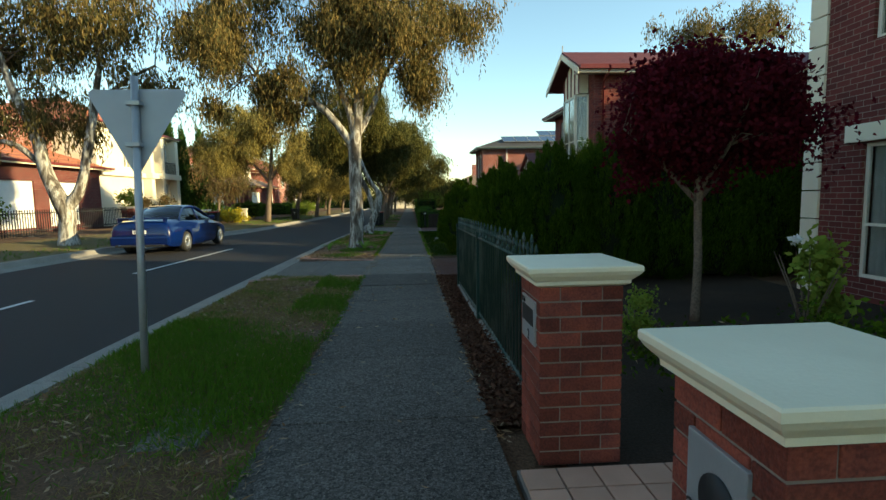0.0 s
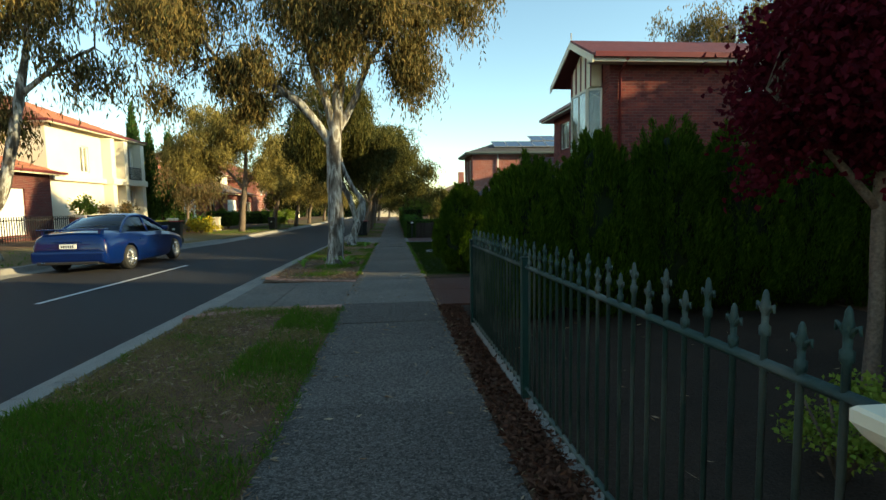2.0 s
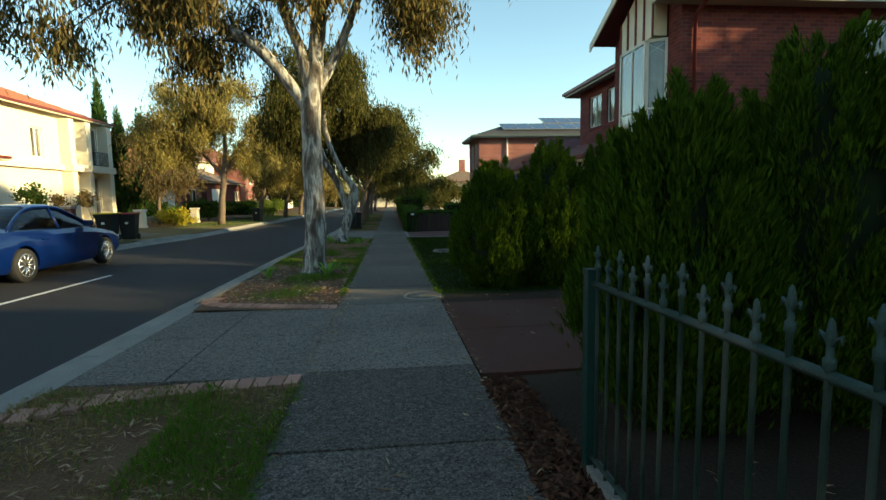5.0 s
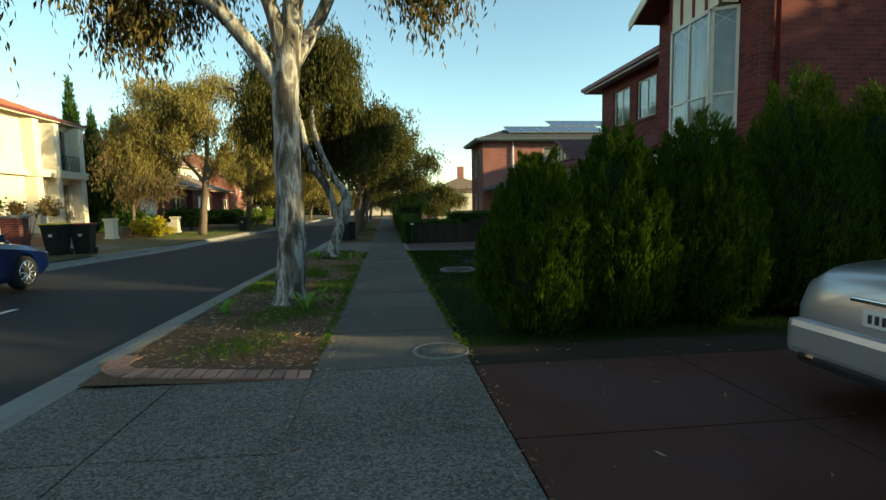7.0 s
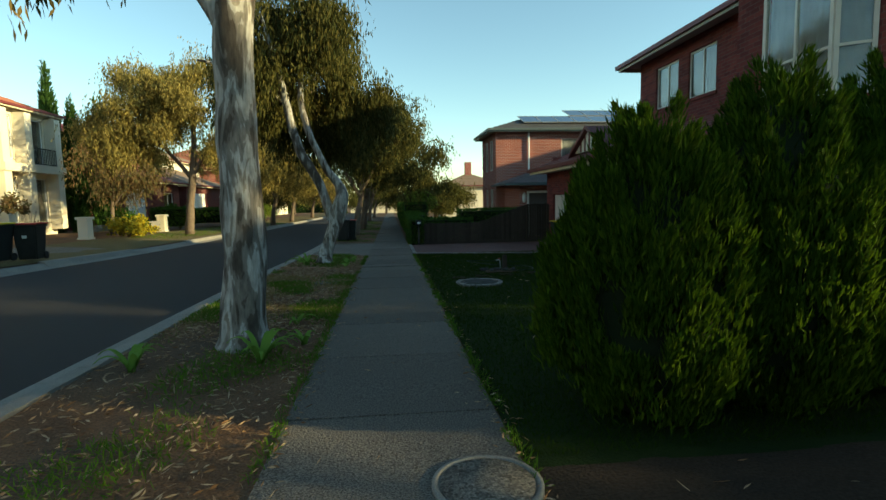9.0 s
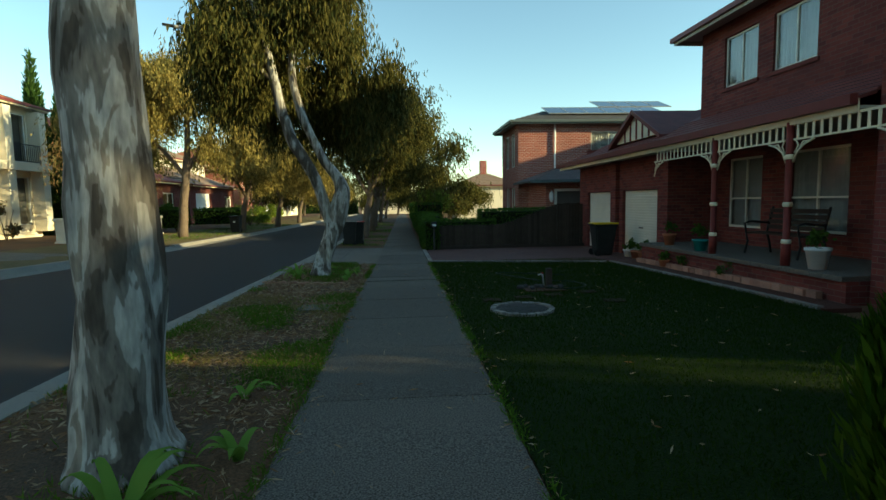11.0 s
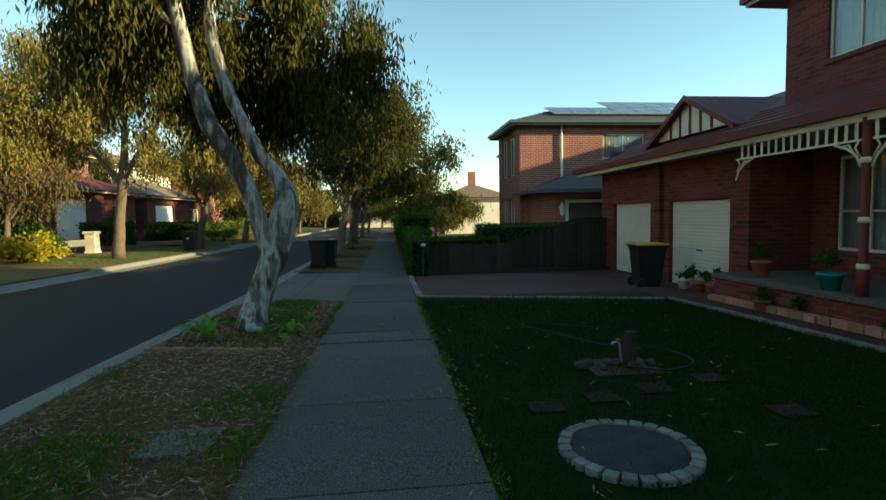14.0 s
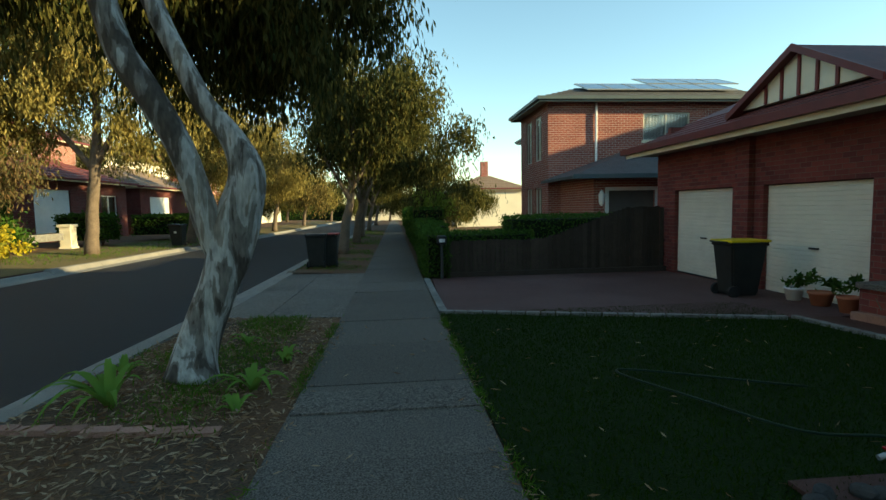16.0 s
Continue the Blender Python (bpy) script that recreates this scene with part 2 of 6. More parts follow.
M_POST = mat("dark_green_post", (0.008, 0.032, 0.027), (0.012, 0.04, 0.034), 9, 0.45, bump=0.2, bump_scale=120)
M_HOSE = mat("green_hose", (0.008, 0.024, 0.010), (0.012, 0.03, 0.014), 9, 0.5)
M_BARKW = gum_bark("pale_gum_bark")
M_BARK = mat("brown_bark", (0.17, 0.125, 0.09), (0.11, 0.08, 0.06), 5, 0.9, bump=1.0, bump_scale=25, fine=0.3)
M_GUMLEAF = leaf_mat("gum_leaves", (0.045, 0.055, 0.022), (0.26, 0.18, 0.065))
M_GUMBROWN = leaf_mat("bronze_gum_leaves", (0.20, 0.12, 0.06), (0.12, 0.12, 0.05))
# leaves of the near-side crowns, darkened to carry their shade
M_SHADELEAF = leaf_mat("shaded_tree_leaves", (0.028, 0.04, 0.012), (0.15, 0.13, 0.038))
# leaves of the far-side crowns, with low sun's gold put into the colour
M_SUNLEAF = leaf_mat("sunlit_olive_leaves", (0.12, 0.11, 0.035), (0.40, 0.31, 0.10))
M_MAPLE = leaf_mat("crimson_leaves", (0.055, 0.004, 0.010), (0.12, 0.009, 0.018))
M_CONIFER = leaf_mat("conifer_sprays", (0.020, 0.048, 0.003), (0.085, 0.14, 0.010))
M_CYPRESS = leaf_mat("cypress_sprays", (0.035, 0.08, 0.02), (0.07, 0.13, 0.03))
M_HEDGE = leaf_mat("hedge_leaves", (0.04, 0.09, 0.02), (0.08, 0.15, 0.02))
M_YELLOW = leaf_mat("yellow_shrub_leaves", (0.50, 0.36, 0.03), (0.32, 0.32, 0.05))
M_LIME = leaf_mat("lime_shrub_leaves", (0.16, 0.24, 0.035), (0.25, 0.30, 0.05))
M_STRAP = leaf_mat("strap_leaves", (0.14, 0.26, 0.04), (0.26, 0.38, 0.08))
# near-black filler: the shade deep in the foliage is painted as its colour
M_CORE = mat("inner_shade_core", (0.010, 0.018, 0.005), (0.014, 0.020, 0.008), 5, 0.95)
M_STEEL = mat("galvanised_steel", (0.42, 0.43, 0.44), (0.36, 0.37, 0.38), 8, 0.5, 0.6, bump=0.1)
M_SIGNBACK = mat("sign_back_aluminium", (0.36, 0.37, 0.38), (0.33, 0.34, 0.35), 5, 0.55, 0.5)
M_BLUE = mat("metallic_blue_paint", (0.0008, 0.010, 0.075), (0.0008, 0.009, 0.065), 3, 0.28, 0.0, coat=0.7)
M_SILVER = mat("silver_car_paint", (0.52, 0.53, 0.54), (0.48, 0.49, 0.5), 3, 0.3, 0.6, coat=1.0)
M_TYRE = mat("tyre_rubber", (0.02, 0.02, 0.02), (0.03, 0.03, 0.03), 20, 0.85)
M_ALLOY = mat("alloy_wheel", (0.6, 0.61, 0.62), (0.55, 0.56, 0.57), 8, 0.25, 0.9)
M_CHROME = mat("chrome", (0.75, 0.75, 0.75), (0.7, 0.7, 0.7), 8, 0.1, 1.0)
M_RED = mat("red_lens", (0.35, 0.01, 0.015), (0.28, 0.01, 0.012), 9, 0.15, coat=0.8)
M_BLACK = mat("black_plastic", (0.02, 0.02, 0.021), (0.028, 0.028, 0.03), 9, 0.5)
M_PLATE = mat("plate_white", (0.75, 0.75, 0.72), (0.7, 0.7, 0.67), 9, 0.4)
M_BIN = mat("dark_bin_plastic", (0.018, 0.02, 0.02), (0.025, 0.027, 0.026), 6, 0.5, bump=0.1)
M_BINYEL = mat("yellow_bin_lid", (0.75, 0.52, 0.02), (0.68, 0.46, 0.02), 6, 0.45)
M_BINRED = mat("red_bin_lid", (0.4, 0.02, 0.02), (0.33, 0.02, 0.02), 6, 0.45)
M_PALING = mat("weathered_palings", (0.055, 0.042, 0.033), (0.035, 0.028, 0.023), 5, 0.9, bump=0.6, bump_scale=40, fine=0.3, vary=0.25)
M_TERRA = mat("terracotta", (0.42, 0.16, 0.09), (0.36, 0.13, 0.075), 8, 0.8, bump=0.2)
M_TEAL = mat("teal_glaze", (0.03, 0.28, 0.27), (0.03, 0.24, 0.23), 8, 0.3)
M_ROLLER = mat("cream_roller_door", (0.74, 0.69, 0.58), (0.68, 0.63, 0.53), 2, 0.5, dirt=(0.62, 0.57, 0.48))
M_TILE = mat("salmon_terracotta_tile", (0.52, 0.30, 0.21), (0.45, 0.26, 0.18), 5, 0.7, bump=0.2, bump_scale=50, vary=0.1)
M_GROUT = mat("grout", (0.22, 0.18, 0.15), (0.17, 0.14, 0.12), 8, 0.95)
M_PBRICK = mat("red_clay_brick", (0.24, 0.058, 0.036), (0.10, 0.03, 0.026), 7, 0.85, bump=0.5, bump_scale=70, fine=0.25, vary=0.35)
M_MORTAR = mat("mortar", (0.28, 0.22, 0.18), (0.21, 0.165, 0.14), 8, 0.95, bump=0.5, bump_scale=90)
M_EDGE = mat("salmon_paver", (0.40, 0.21, 0.15), (0.30, 0.16, 0.12), 5, 0.85, bump=0.4, bump_scale=70, fine=0.2, vary=0.25)
M_STONE = mat("granite_sett", (0.27, 0.255, 0.23), (0.16, 0.15, 0.135), 12, 0.85, bump=0.5, bump_scale=60, vary=0.2)
M_SOLAR = mat("solar_panel", (0.02, 0.03, 0.06), (0.025, 0.035, 0.07), 3, 0.12, coat=0.6)
M_WOODRED = mat("dark_red_paint", (0.19, 0.035, 0.03), (0.15, 0.03, 0.027), 6, 0.5)
M_BENCH = mat("dark_bench_wood", (0.05, 0.03, 0.022), (0.035, 0.022, 0.017), 8, 0.6)
M_COVER = mat("grey_cover_concrete", (0.065, 0.063, 0.06), (0.042, 0.041, 0.04), 5, 0.9, bump=0.4)

# ---- shape helpers ----
def gy(y):
    """Fall of the street along its length."""
    return float(np.interp(y, [-60, 2, 10, 14, 22, 26, 30, 34, 60, 200, 900], [0.3, 0, -.1, -.14, -.24, -.32, -.42, -.48, -.7, -1.5, -4]))

def gz(x, y):
    """Height of the natural ground: the far side of the street lies higher."""
    return gy(y) + 0.035 * min(15.0, max(0.0, -1.0 - x)) * min(1.0, max(0.0, (y + 5) / 15))

def thing(name, x=0, y=0, z=0, label="", category="", group="", kind="", rz=0):
    ob = new(name)
    ob.matrix_basis = pose(x, y, z, 0, 0, rz)
    return tagged(ob, label, category, group, kind)

def part(name, bm, material, parent=None, label=""):
    """Links a bmesh, or a ready mesh, as one object under a thing or a part."""
    if isinstance(bm, bmesh.types.BMesh):
        me = bpy.data.meshes.new(name)
        bmesh.ops.recalc_face_normals(bm, faces=bm.faces)
        bm.to_mesh(me)
        bm.free()
    else:
        me = bm
    if material and not me.materials:
        me.materials.append(material)
    ob = new(name, me)
    ob.parent = parent
    return tagged(ob, label)

def solid(name, bm, material, label="", category="", kind="", group=""):
    return tagged(part(name, bm, material), label, category, group, kind)

def boxes(*bs, bevel=0.0):
    """One bmesh of boxes (x0, x1, y0, y1, z0, z1)."""
    bm = bmesh.new()
    for x0, x1, y0, y1, z0, z1 in bs:
        v = [bm.verts.new((x, y, z)) for z in (z0, z1) for y in (y0, y1) for x in (x0, x1)]
        for f in ((0, 2, 3, 1), (4, 5, 7, 6), (0, 1, 5, 4), (2, 6, 7, 3), (0, 4, 6, 2), (1, 3, 7, 5)):
            bm.faces.new([v[i] for i in f])
    if bevel:
        bmesh.ops.bevel(bm, geom=bm.edges[:], offset=bevel, segments=2, affect="EDGES", profile=0.6)
    return bm

def tube(bm, pts, radii, seg=10, wobble=0.0):
    """A round limb through points, with its radius at each."""
    pts = [Vector(p) for p in pts]
    rings = []
    side = Vector((1, 0, 0))
    for i, p in enumerate(pts):
        d = (pts[min(i + 1, len(pts) - 1)] - pts[max(i - 1, 0)]).normalized()
        side = (side - d * side.dot(d))
        side = side.normalized() if side.length > 1e-4 else d.orthogonal().normalized()
        up = d.cross(side)
        ring = []
        for k in range(seg):
            a = 2 * math.pi * k / seg
            r = radii[i] * (1 + wobble * (noise.noise(p * 1.7 + Vector((math.cos(a), math.sin(a), 0)) * 1.3)))
            ring.append(bm.verts.new(p + side * (math.cos(a) * r) + up * (math.sin(a) * r)))
        rings.append(ring)
    for a, b in zip(rings, rings[1:]):
        for k in range(seg):
            bm.faces.new((a[k], a[(k + 1) % seg], b[(k + 1) % seg], b[k])).smooth = True
    bm.faces.new(rings[0][::-1]); bm.faces.new(rings[-1])
    return bm

def smooth_line(pts, n=5):
    """Points between points on a Catmull-Rom curve (any number of coordinates)."""
    p = np.array(pts, float)
    q = np.vstack([2 * p[0] - p[1], p, 2 * p[-1] - p[-2]])
    out = []
    for i in range(1, len(q) - 2):
        for s in np.arange(n) / n:
            out.append(0.5 * (2 * q[i] + (q[i + 1] - q[i - 1]) * s + (2 * q[i - 1] - 5 * q[i] + 4 * q[i + 1] - q[i + 2]) * s * s + (3 * q[i] - q[i - 1] - 3 * q[i + 1] + q[i + 2]) * s ** 3))
    out.append(p[-1])
    return out

def lathe(profile, seg=20, cx=0, cy=0):
    """A turned shape from (radius, z) pairs."""
    bm = bmesh.new()
    rings = [[bm.verts.new((cx + r * math.cos(2 * math.pi * k / seg), cy + r * math.sin(2 * math.pi * k / seg), z)) for k in range(seg)] for r, z in profile]
    for a, b in zip(rings, rings[1:]):
        for k in range(seg):
            bm.faces.new((a[k], a[(k + 1) % seg], b[(k + 1) % seg], b[k])).smooth = True
    bm.faces.new(rings[0][::-1]); bm.faces.new(rings[-1])
    return bm

def slab(poly, thick, flat=None, step=None):
    """A ground sheet from a plan polygon (x, y), following the ground, its top at the given lift."""
    bm = bmesh.new()
    lift = flat or 0.0
    top = [bm.verts.new((x, y, gz(x, y) + lift)) for x, y in poly]
    low = [bm.verts.new((x, y, gz(x, y) + lift - thick)) for x, y in poly]
    bm.faces.new(top); bm.faces.new(low[::-1])
    for i in range(len(poly)):
        j = (i + 1) % len(poly)
        bm.faces.new((top[i], low[i], low[j], top[j]))
    return bm

def strip(x0, x1, ys, lift0, lift1=None, thick=0.15):
    """A long sheet between two lines along y that follows the fall of the street."""
    bm = bmesh.new()
    lift1 = lift0 if lift1 is None else lift1
    rows = []
    for y in ys:
        a, b = gz(x0, y) + lift0, gz(x1, y) + lift1
        rows.append([bm.verts.new(v) for v in ((x0, y, a), (x1, y, b), (x1, y, b - thick), (x0, y, a - thick))])
    for p, q in zip(rows, rows[1:]):
        for k in range(4):
            bm.faces.new((p[k], p[(k + 1) % 4], q[(k + 1) % 4], q[k]))
    bm.faces.new(rows[0][::-1]); bm.faces.new(rows[-1])
    return bm

def leaves(points, dirs, length, width, rng, fold=0.25):
    """A mesh of many separate narrow leaves: base points, ways they point, sizes."""
    n = len(points)
    d = dirs / np.maximum(np.linalg.norm(dirs, axis=1, keepdims=True), 1e-6)
    r = rng.normal(size=(n, 3))
    s = np.cross(d, r)
    s /= np.maximum(np.linalg.norm(s, axis=1, keepdims=True), 1e-6)
    up = np.cross(s, d)
    L = (length * rng.uniform(0.7, 1.3, (n, 1)))
    W = (width * rng.uniform(0.7, 1.3, (n, 1)))
    mid = points + d * L * 0.45 + up * W * fold
    v = np.stack([points, mid + s * W * 0.5, points + d * L, mid - s * W * 0.5], axis=1).reshape(-1, 3)
    me = bpy.data.meshes.new("leaves")
    me.vertices.add(4 * n); me.loops.add(4 * n); me.polygons.add(n)
    me.vertices.foreach_set("co", v.astype(np.float32).ravel())
    me.loops.foreach_set("vertex_index", np.arange(4 * n, dtype=np.int32))
    me.polygons.foreach_set("loop_start", np.arange(0, 4 * n, 4, dtype=np.int32))
    me.update(calc_edges=True)
    return me

def crown_points(blobs, clumps, per, spread, rng, hollow=0.55):
    """Clump centres gathered in lobes in the outer part of several ellipsoids, and leaf points about them."""
    vol = np.array([b[3] * b[4] * b[5] for b in blobs]) ** 0.8
    lobes = max(len(blobs) * 2, clumps // 11)
    which = rng.choice(len(blobs), lobes, p=vol / vol.sum())
    u = rng.normal(size=(lobes, 3)); u /= np.linalg.norm(u, axis=1, keepdims=True)
    rad = rng.uniform(hollow ** 3, 1, (lobes, 1)) ** (1 / 3)
    b = np.array(blobs, float)[which]
    centre = b[:, :3] + u * rad * b[:, 3:6] * rng.uniform(0.8, 1.02, (lobes, 1))
    size = b[:, 3:6] * rng.uniform(0.10, 0.24, (lobes, 1))
    k = rng.integers(0, lobes, clumps)
    c = centre[k] + rng.normal(size=(clumps, 3)) * size[k]
    n = rng.poisson(per, clumps)
    idx = np.repeat(np.arange(clumps), n)
    p = c[idx] + rng.normal(size=(len(idx), 3)) * spread * rng.uniform(0.6, 1.4, (clumps, 1))[idx]
    return c, p, idx

def hang(p, length, rng, each=6):
    """Leaf points strung along short hanging twigs that start at a share of the points."""
    n = len(p) // each
    start = p[rng.choice(len(p), n, replace=False)]
    way = rng.normal(size=(n, 3)) * 0.45 + np.array((0, 0, -1.0))
    f = np.tile(np.arange(each) / each, n)[:, None]
    return np.repeat(start, each, 0) + np.repeat(way, each, 0) * f * length + rng.normal(size=(n * each, 3)) * length * 0.06

def tree(name, base, trunk, limbs, blobs, clumps, per, spread, leaf, bark, leaf_material, label, seed, droop=1.0, hollow=0.55, twigs=60, category="tree", group=""):
    """A tree: trunk and limbs through (x, y, z, radius) points from its foot, twigs to its clumps, and separate leaves."""
    rng = np.random.default_rng(seed)
    t = thing(name, *base, label, category, group)
    bm = bmesh.new()
    pts = smooth_line(trunk, 5)
    tube(bm, [p[:3] for p in pts], [p[3] for p in pts], 14, 0.22)
    part("trunk", bm, bark, t)
    ends = [p for p in pts[len(pts) // 2:]]
    for l in limbs:
        bm = bmesh.new()
        q = smooth_line(l, 5)
        tube(bm, [p[:3] for p in q], [p[3] for p in q], 9, 0.15)
        part("limb", bm, bark, t)
        ends += q[len(q) // 3:]
    c, p, idx = crown_points(blobs, clumps, per, spread, rng, hollow)
    if twigs:
        bm = bmesh.new()
        e = np.array([q[:3] for q in ends]); er = np.array([q[3] for q in ends])
        for k in rng.choice(clumps, min(twigs, clumps), replace=False):
            j = int(np.argmin(np.linalg.norm(e - c[k], axis=1) + 0.6 * (e[:, 2] > c[k][2])))
            a, b = e[j], c[k]
            if np.linalg.norm(b - a) > 1.7: continue
            m = (a + b) / 2 + rng.normal(size=3) * 0.12 * np.linalg.norm(b - a) + np.array((0, 0, 0.1))
            r = min(er[j] * 0.6, 0.012 + 0.012 * np.linalg.norm(b - a))
            tube(bm, [a, m, b], [r, r * 0.7, 0.006], 5)
        tagged(part("branchwork", bm, M_BARK, t), kind="stuff")
    if droop > 0.8:
        p = hang(p, leaf[0] * 3.2, rng)
    d = rng.normal(size=p.shape) * (0.55 if droop < 0.8 else 0.38) + np.array((0, 0, -droop))
    part("crown", leaves(p, d, leaf[0], leaf[1], rng), leaf_material, t)
    return t

def wall_bm(axis, at, a0, a1, z0, z1, thick, holes=()):
    """A wall along x or y with holes (a0, a1, z0, z1) through it; thick grows towards +."""
    cuts_a = sorted({a0, a1, *[h[0] for h in holes], *[h[1] for h in holes]})
    cuts_z = sorted({z0, z1, *[h[2] for h in holes], *[h[3] for h in holes]})
    out = []
    for p, q in zip(cuts_a, cuts_a[1:]):
        for r, s in zip(cuts_z, cuts_z[1:]):
            if any(h[0] <= p and q <= h[1] and h[2] <= r and s <= h[3] for h in holes):
                continue
            out.append((at, at + thick, p, q, r, s) if axis == "x" else (p, q, at, at + thick, r, s))
    bm = boxes(*out)
    bmesh.ops.remove_doubles(bm, verts=bm.verts, dist=1e-4)
    return bm

def oriented(axis, at, a0, a1, z0, z1, d0, d1):
    """A box on a wall: along it a0..a1, up z0..z1, off it d0..d1."""
    return (at + d0, at + d1, a0, a1, z0, z1) if axis == "x" else (a0, a1, at + d0, at + d1, z0, z1)

def window(parent, axis, at, a0, a1, z0, z1, out=-1, bars=(0.5,), cross=(), frame_mat=None, curtain=True, sill=None):
    """A window set in a wall hole; out is the side that it faces on its axis."""
    w = part("window", boxes(*[oriented(axis, at, *r, 0.06, 0.11) for r in
        [(a0, a1, z0, z0 + .05), (a0, a1, z1 - .05, z1), (a0, a0 + .05, z0 + .05, z1 - .05), (a1 - .05, a1, z0 + .05, z1 - .05)]
        + [(a0 + (a1 - a0) * f - .02, a0 + (a1 - a0) * f + .02, z0 + .05, z1 - .05) for f in bars]]), frame_mat or M_FRAME, parent)
    for f in cross:
        zz = z0 + (z1 - z0) * f
        part("transom", boxes(oriented(axis, at, a0 + .05, a1 - .05, zz - .02, zz + .02, 0.052, 0.1)), frame_mat or M_FRAME, w)
    cut = [a0 + .05, *[a0 + (a1 - a0) * f for f in bars], a1 - .05]
    for p, q in zip(cut, cut[1:]):
        g = part("pane", boxes(oriented(axis, at, p, q, z0 + .05, z1 - .05, 0.08, 0.086)), M_GLASS, w)
        g.visible_shadow = False
    if curtain:
        bm = bmesh.new()
        n = max(8, int((a1 - a0) * 26))
        prev = None
        for i in range(n + 1):
            a = a0 + (a1 - a0) * i / n
            d = 0.17 + 0.025 * math.sin(i * 1.9) + 0.01 * math.sin(i * 0.7)
            cols = [bm.verts.new((at + d, a, z) if axis == "x" else (a, at + d, z)) for z in (z0, z1)]
            if prev:
                bm.faces.new((prev[0], cols[0], cols[1], prev[1])).smooth = True
            prev = cols
        part("curtain", bm, M_CURTAIN, w)
    # flat panel in place of a room, its dimness put into the colour
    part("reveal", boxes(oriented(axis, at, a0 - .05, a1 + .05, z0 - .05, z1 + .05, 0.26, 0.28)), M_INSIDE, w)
    if sill:
        part("sill", boxes(oriented(axis, at, a0 - .06, a1 + .06, z0 - .09, z0 - .002, -0.04, 0.06)), sill, w)
    return w

def hip_roof(parent, x0, x1, y0, y1, z, pitch, material, over=0.5, tile=0.33, ridge_along=None):
    """A hipped roof whose tile courses are real steps, over a plan; z is the eave height."""
    x0, x1, y0, y1 = x0 - over, x1 + over, y0 - over, y1 + over
    half = min(x1 - x0, y1 - y0) / 2
    bm = bmesh.new()
    n = max(2, int(half / tile / math.cos(pitch)))
    tp = math.tan(pitch)
    for i in range(n):
        a, b = half * i / n, half * (i + 1) / n
        za, zb = z + a * tp, z + b * tp
        lo = [bm.verts.new(v) for v in ((x0 + a, y0 + a, za + .035), (x1 - a, y0 + a, za + .035), (x1 - a, y1 - a, za + .035), (x0 + a, y1 - a, za + .035))]
        dn = [bm.verts.new((v.co.x, v.co.y, v.co.z - .05)) for v in lo]
        e = 1e-3 if i == n - 1 else 0
        hi = [bm.verts.new(v) for v in ((x0 + b - e, y0 + b - e, zb), (x1 - b + e, y0 + b - e, zb), (x1 - b + e, y1 - b + e, zb), (x0 + b - e, y1 - b + e, zb))]
        for k in range(4):
            j = (k + 1) % 4
            bm.faces.new((lo[k], lo[j], hi[j], hi[k]))
            bm.faces.new((dn[k], dn[j], lo[j], lo[k]))
    return part("roof", bm, material, parent)

def eaves(parent, x0, x1, y0, y1, z, over, gutter, fascia):
    """Eave lining, fascia and gutter round a plan."""
    X0, X1, Y0, Y1 = x0 - over, x1 + over, y0 - over, y1 + over
    part("eave_lining", boxes((X0, X1, Y0, Y1, z - .03, z)), M_EAVE, parent)
    t = .025
    part("fascia", boxes((X0 - t, X0, Y0, Y1, z - .14, z + .03), (X1, X1 + t, Y0, Y1, z - .14, z + .03), (X0 - t, X1 + t, Y0 - t, Y0, z - .14, z + .03), (X0 - t, X1 + t, Y1, Y1 + t, z - .14, z + .03)), fascia, parent)
    g = .11
    part("gutter", boxes((X0 - g, X0 - t, Y0 - g, Y1 + g, z - .06, z + .06), (X1 + t, X1 + g, Y0 - g, Y1 + g, z - .06, z + .06), (X0 - t, X1 + t, Y0 - g, Y0 - t, z - .06, z + .06), (X0 - t, X1 + t, Y1 + t, Y1 + g, z - .06, z + .06)), gutter, parent)

# ---- ground, road and paths ----
KERB, GUT, FARGUT, FARKERB = -2.97, -3.5, -8.95, -9.5
YS = [-60, -30, -10, 2, 6, 10, 14, 18, 22, 26, 30, 34, 40, 50, 60, 80, 110, 150, 200]
bm = bmesh.new()
xs = [-900, -60, -30, -16, -12, FARKERB - .02, GUT + 0.2, KERB + .02, -1, 6, 12, 30, 60, 900]
ys = [-900] + YS + [400, 900]
grid = [[bm.verts.new((x, y, gz(x, y) - (0.45 if FARKERB - .1 < x < KERB else 0.06))) for x in xs] for y in ys]
for r, s in zip(grid, grid[1:]):
    for i in range(len(xs) - 1):
        bm.faces.new((r[i], r[i + 1], s[i + 1], s[i]))
solid("ground", bm, M_SOIL, "bare brown earth under the whole street", "ground", "structure")

bm = bmesh.new()
prof = [(GUT, -0.155), (GUT - 1.0, -0.11), (-6.35, -0.08), (FARGUT + 1.0, -0.11), (FARGUT, -0.155)]
rows = [[bm.verts.new((x, y, gz(x, y) + h)) for x, h in prof] for y in YS]
for r, s in zip(rows, rows[1:]):
    for i in range(4):
        bm.faces.new((r[i], s[i], s[i + 1], r[i + 1])).smooth = True
solid("road", bm, M_ASPHALT, "dark grey asphalt road with worn surface", "road", "structure")

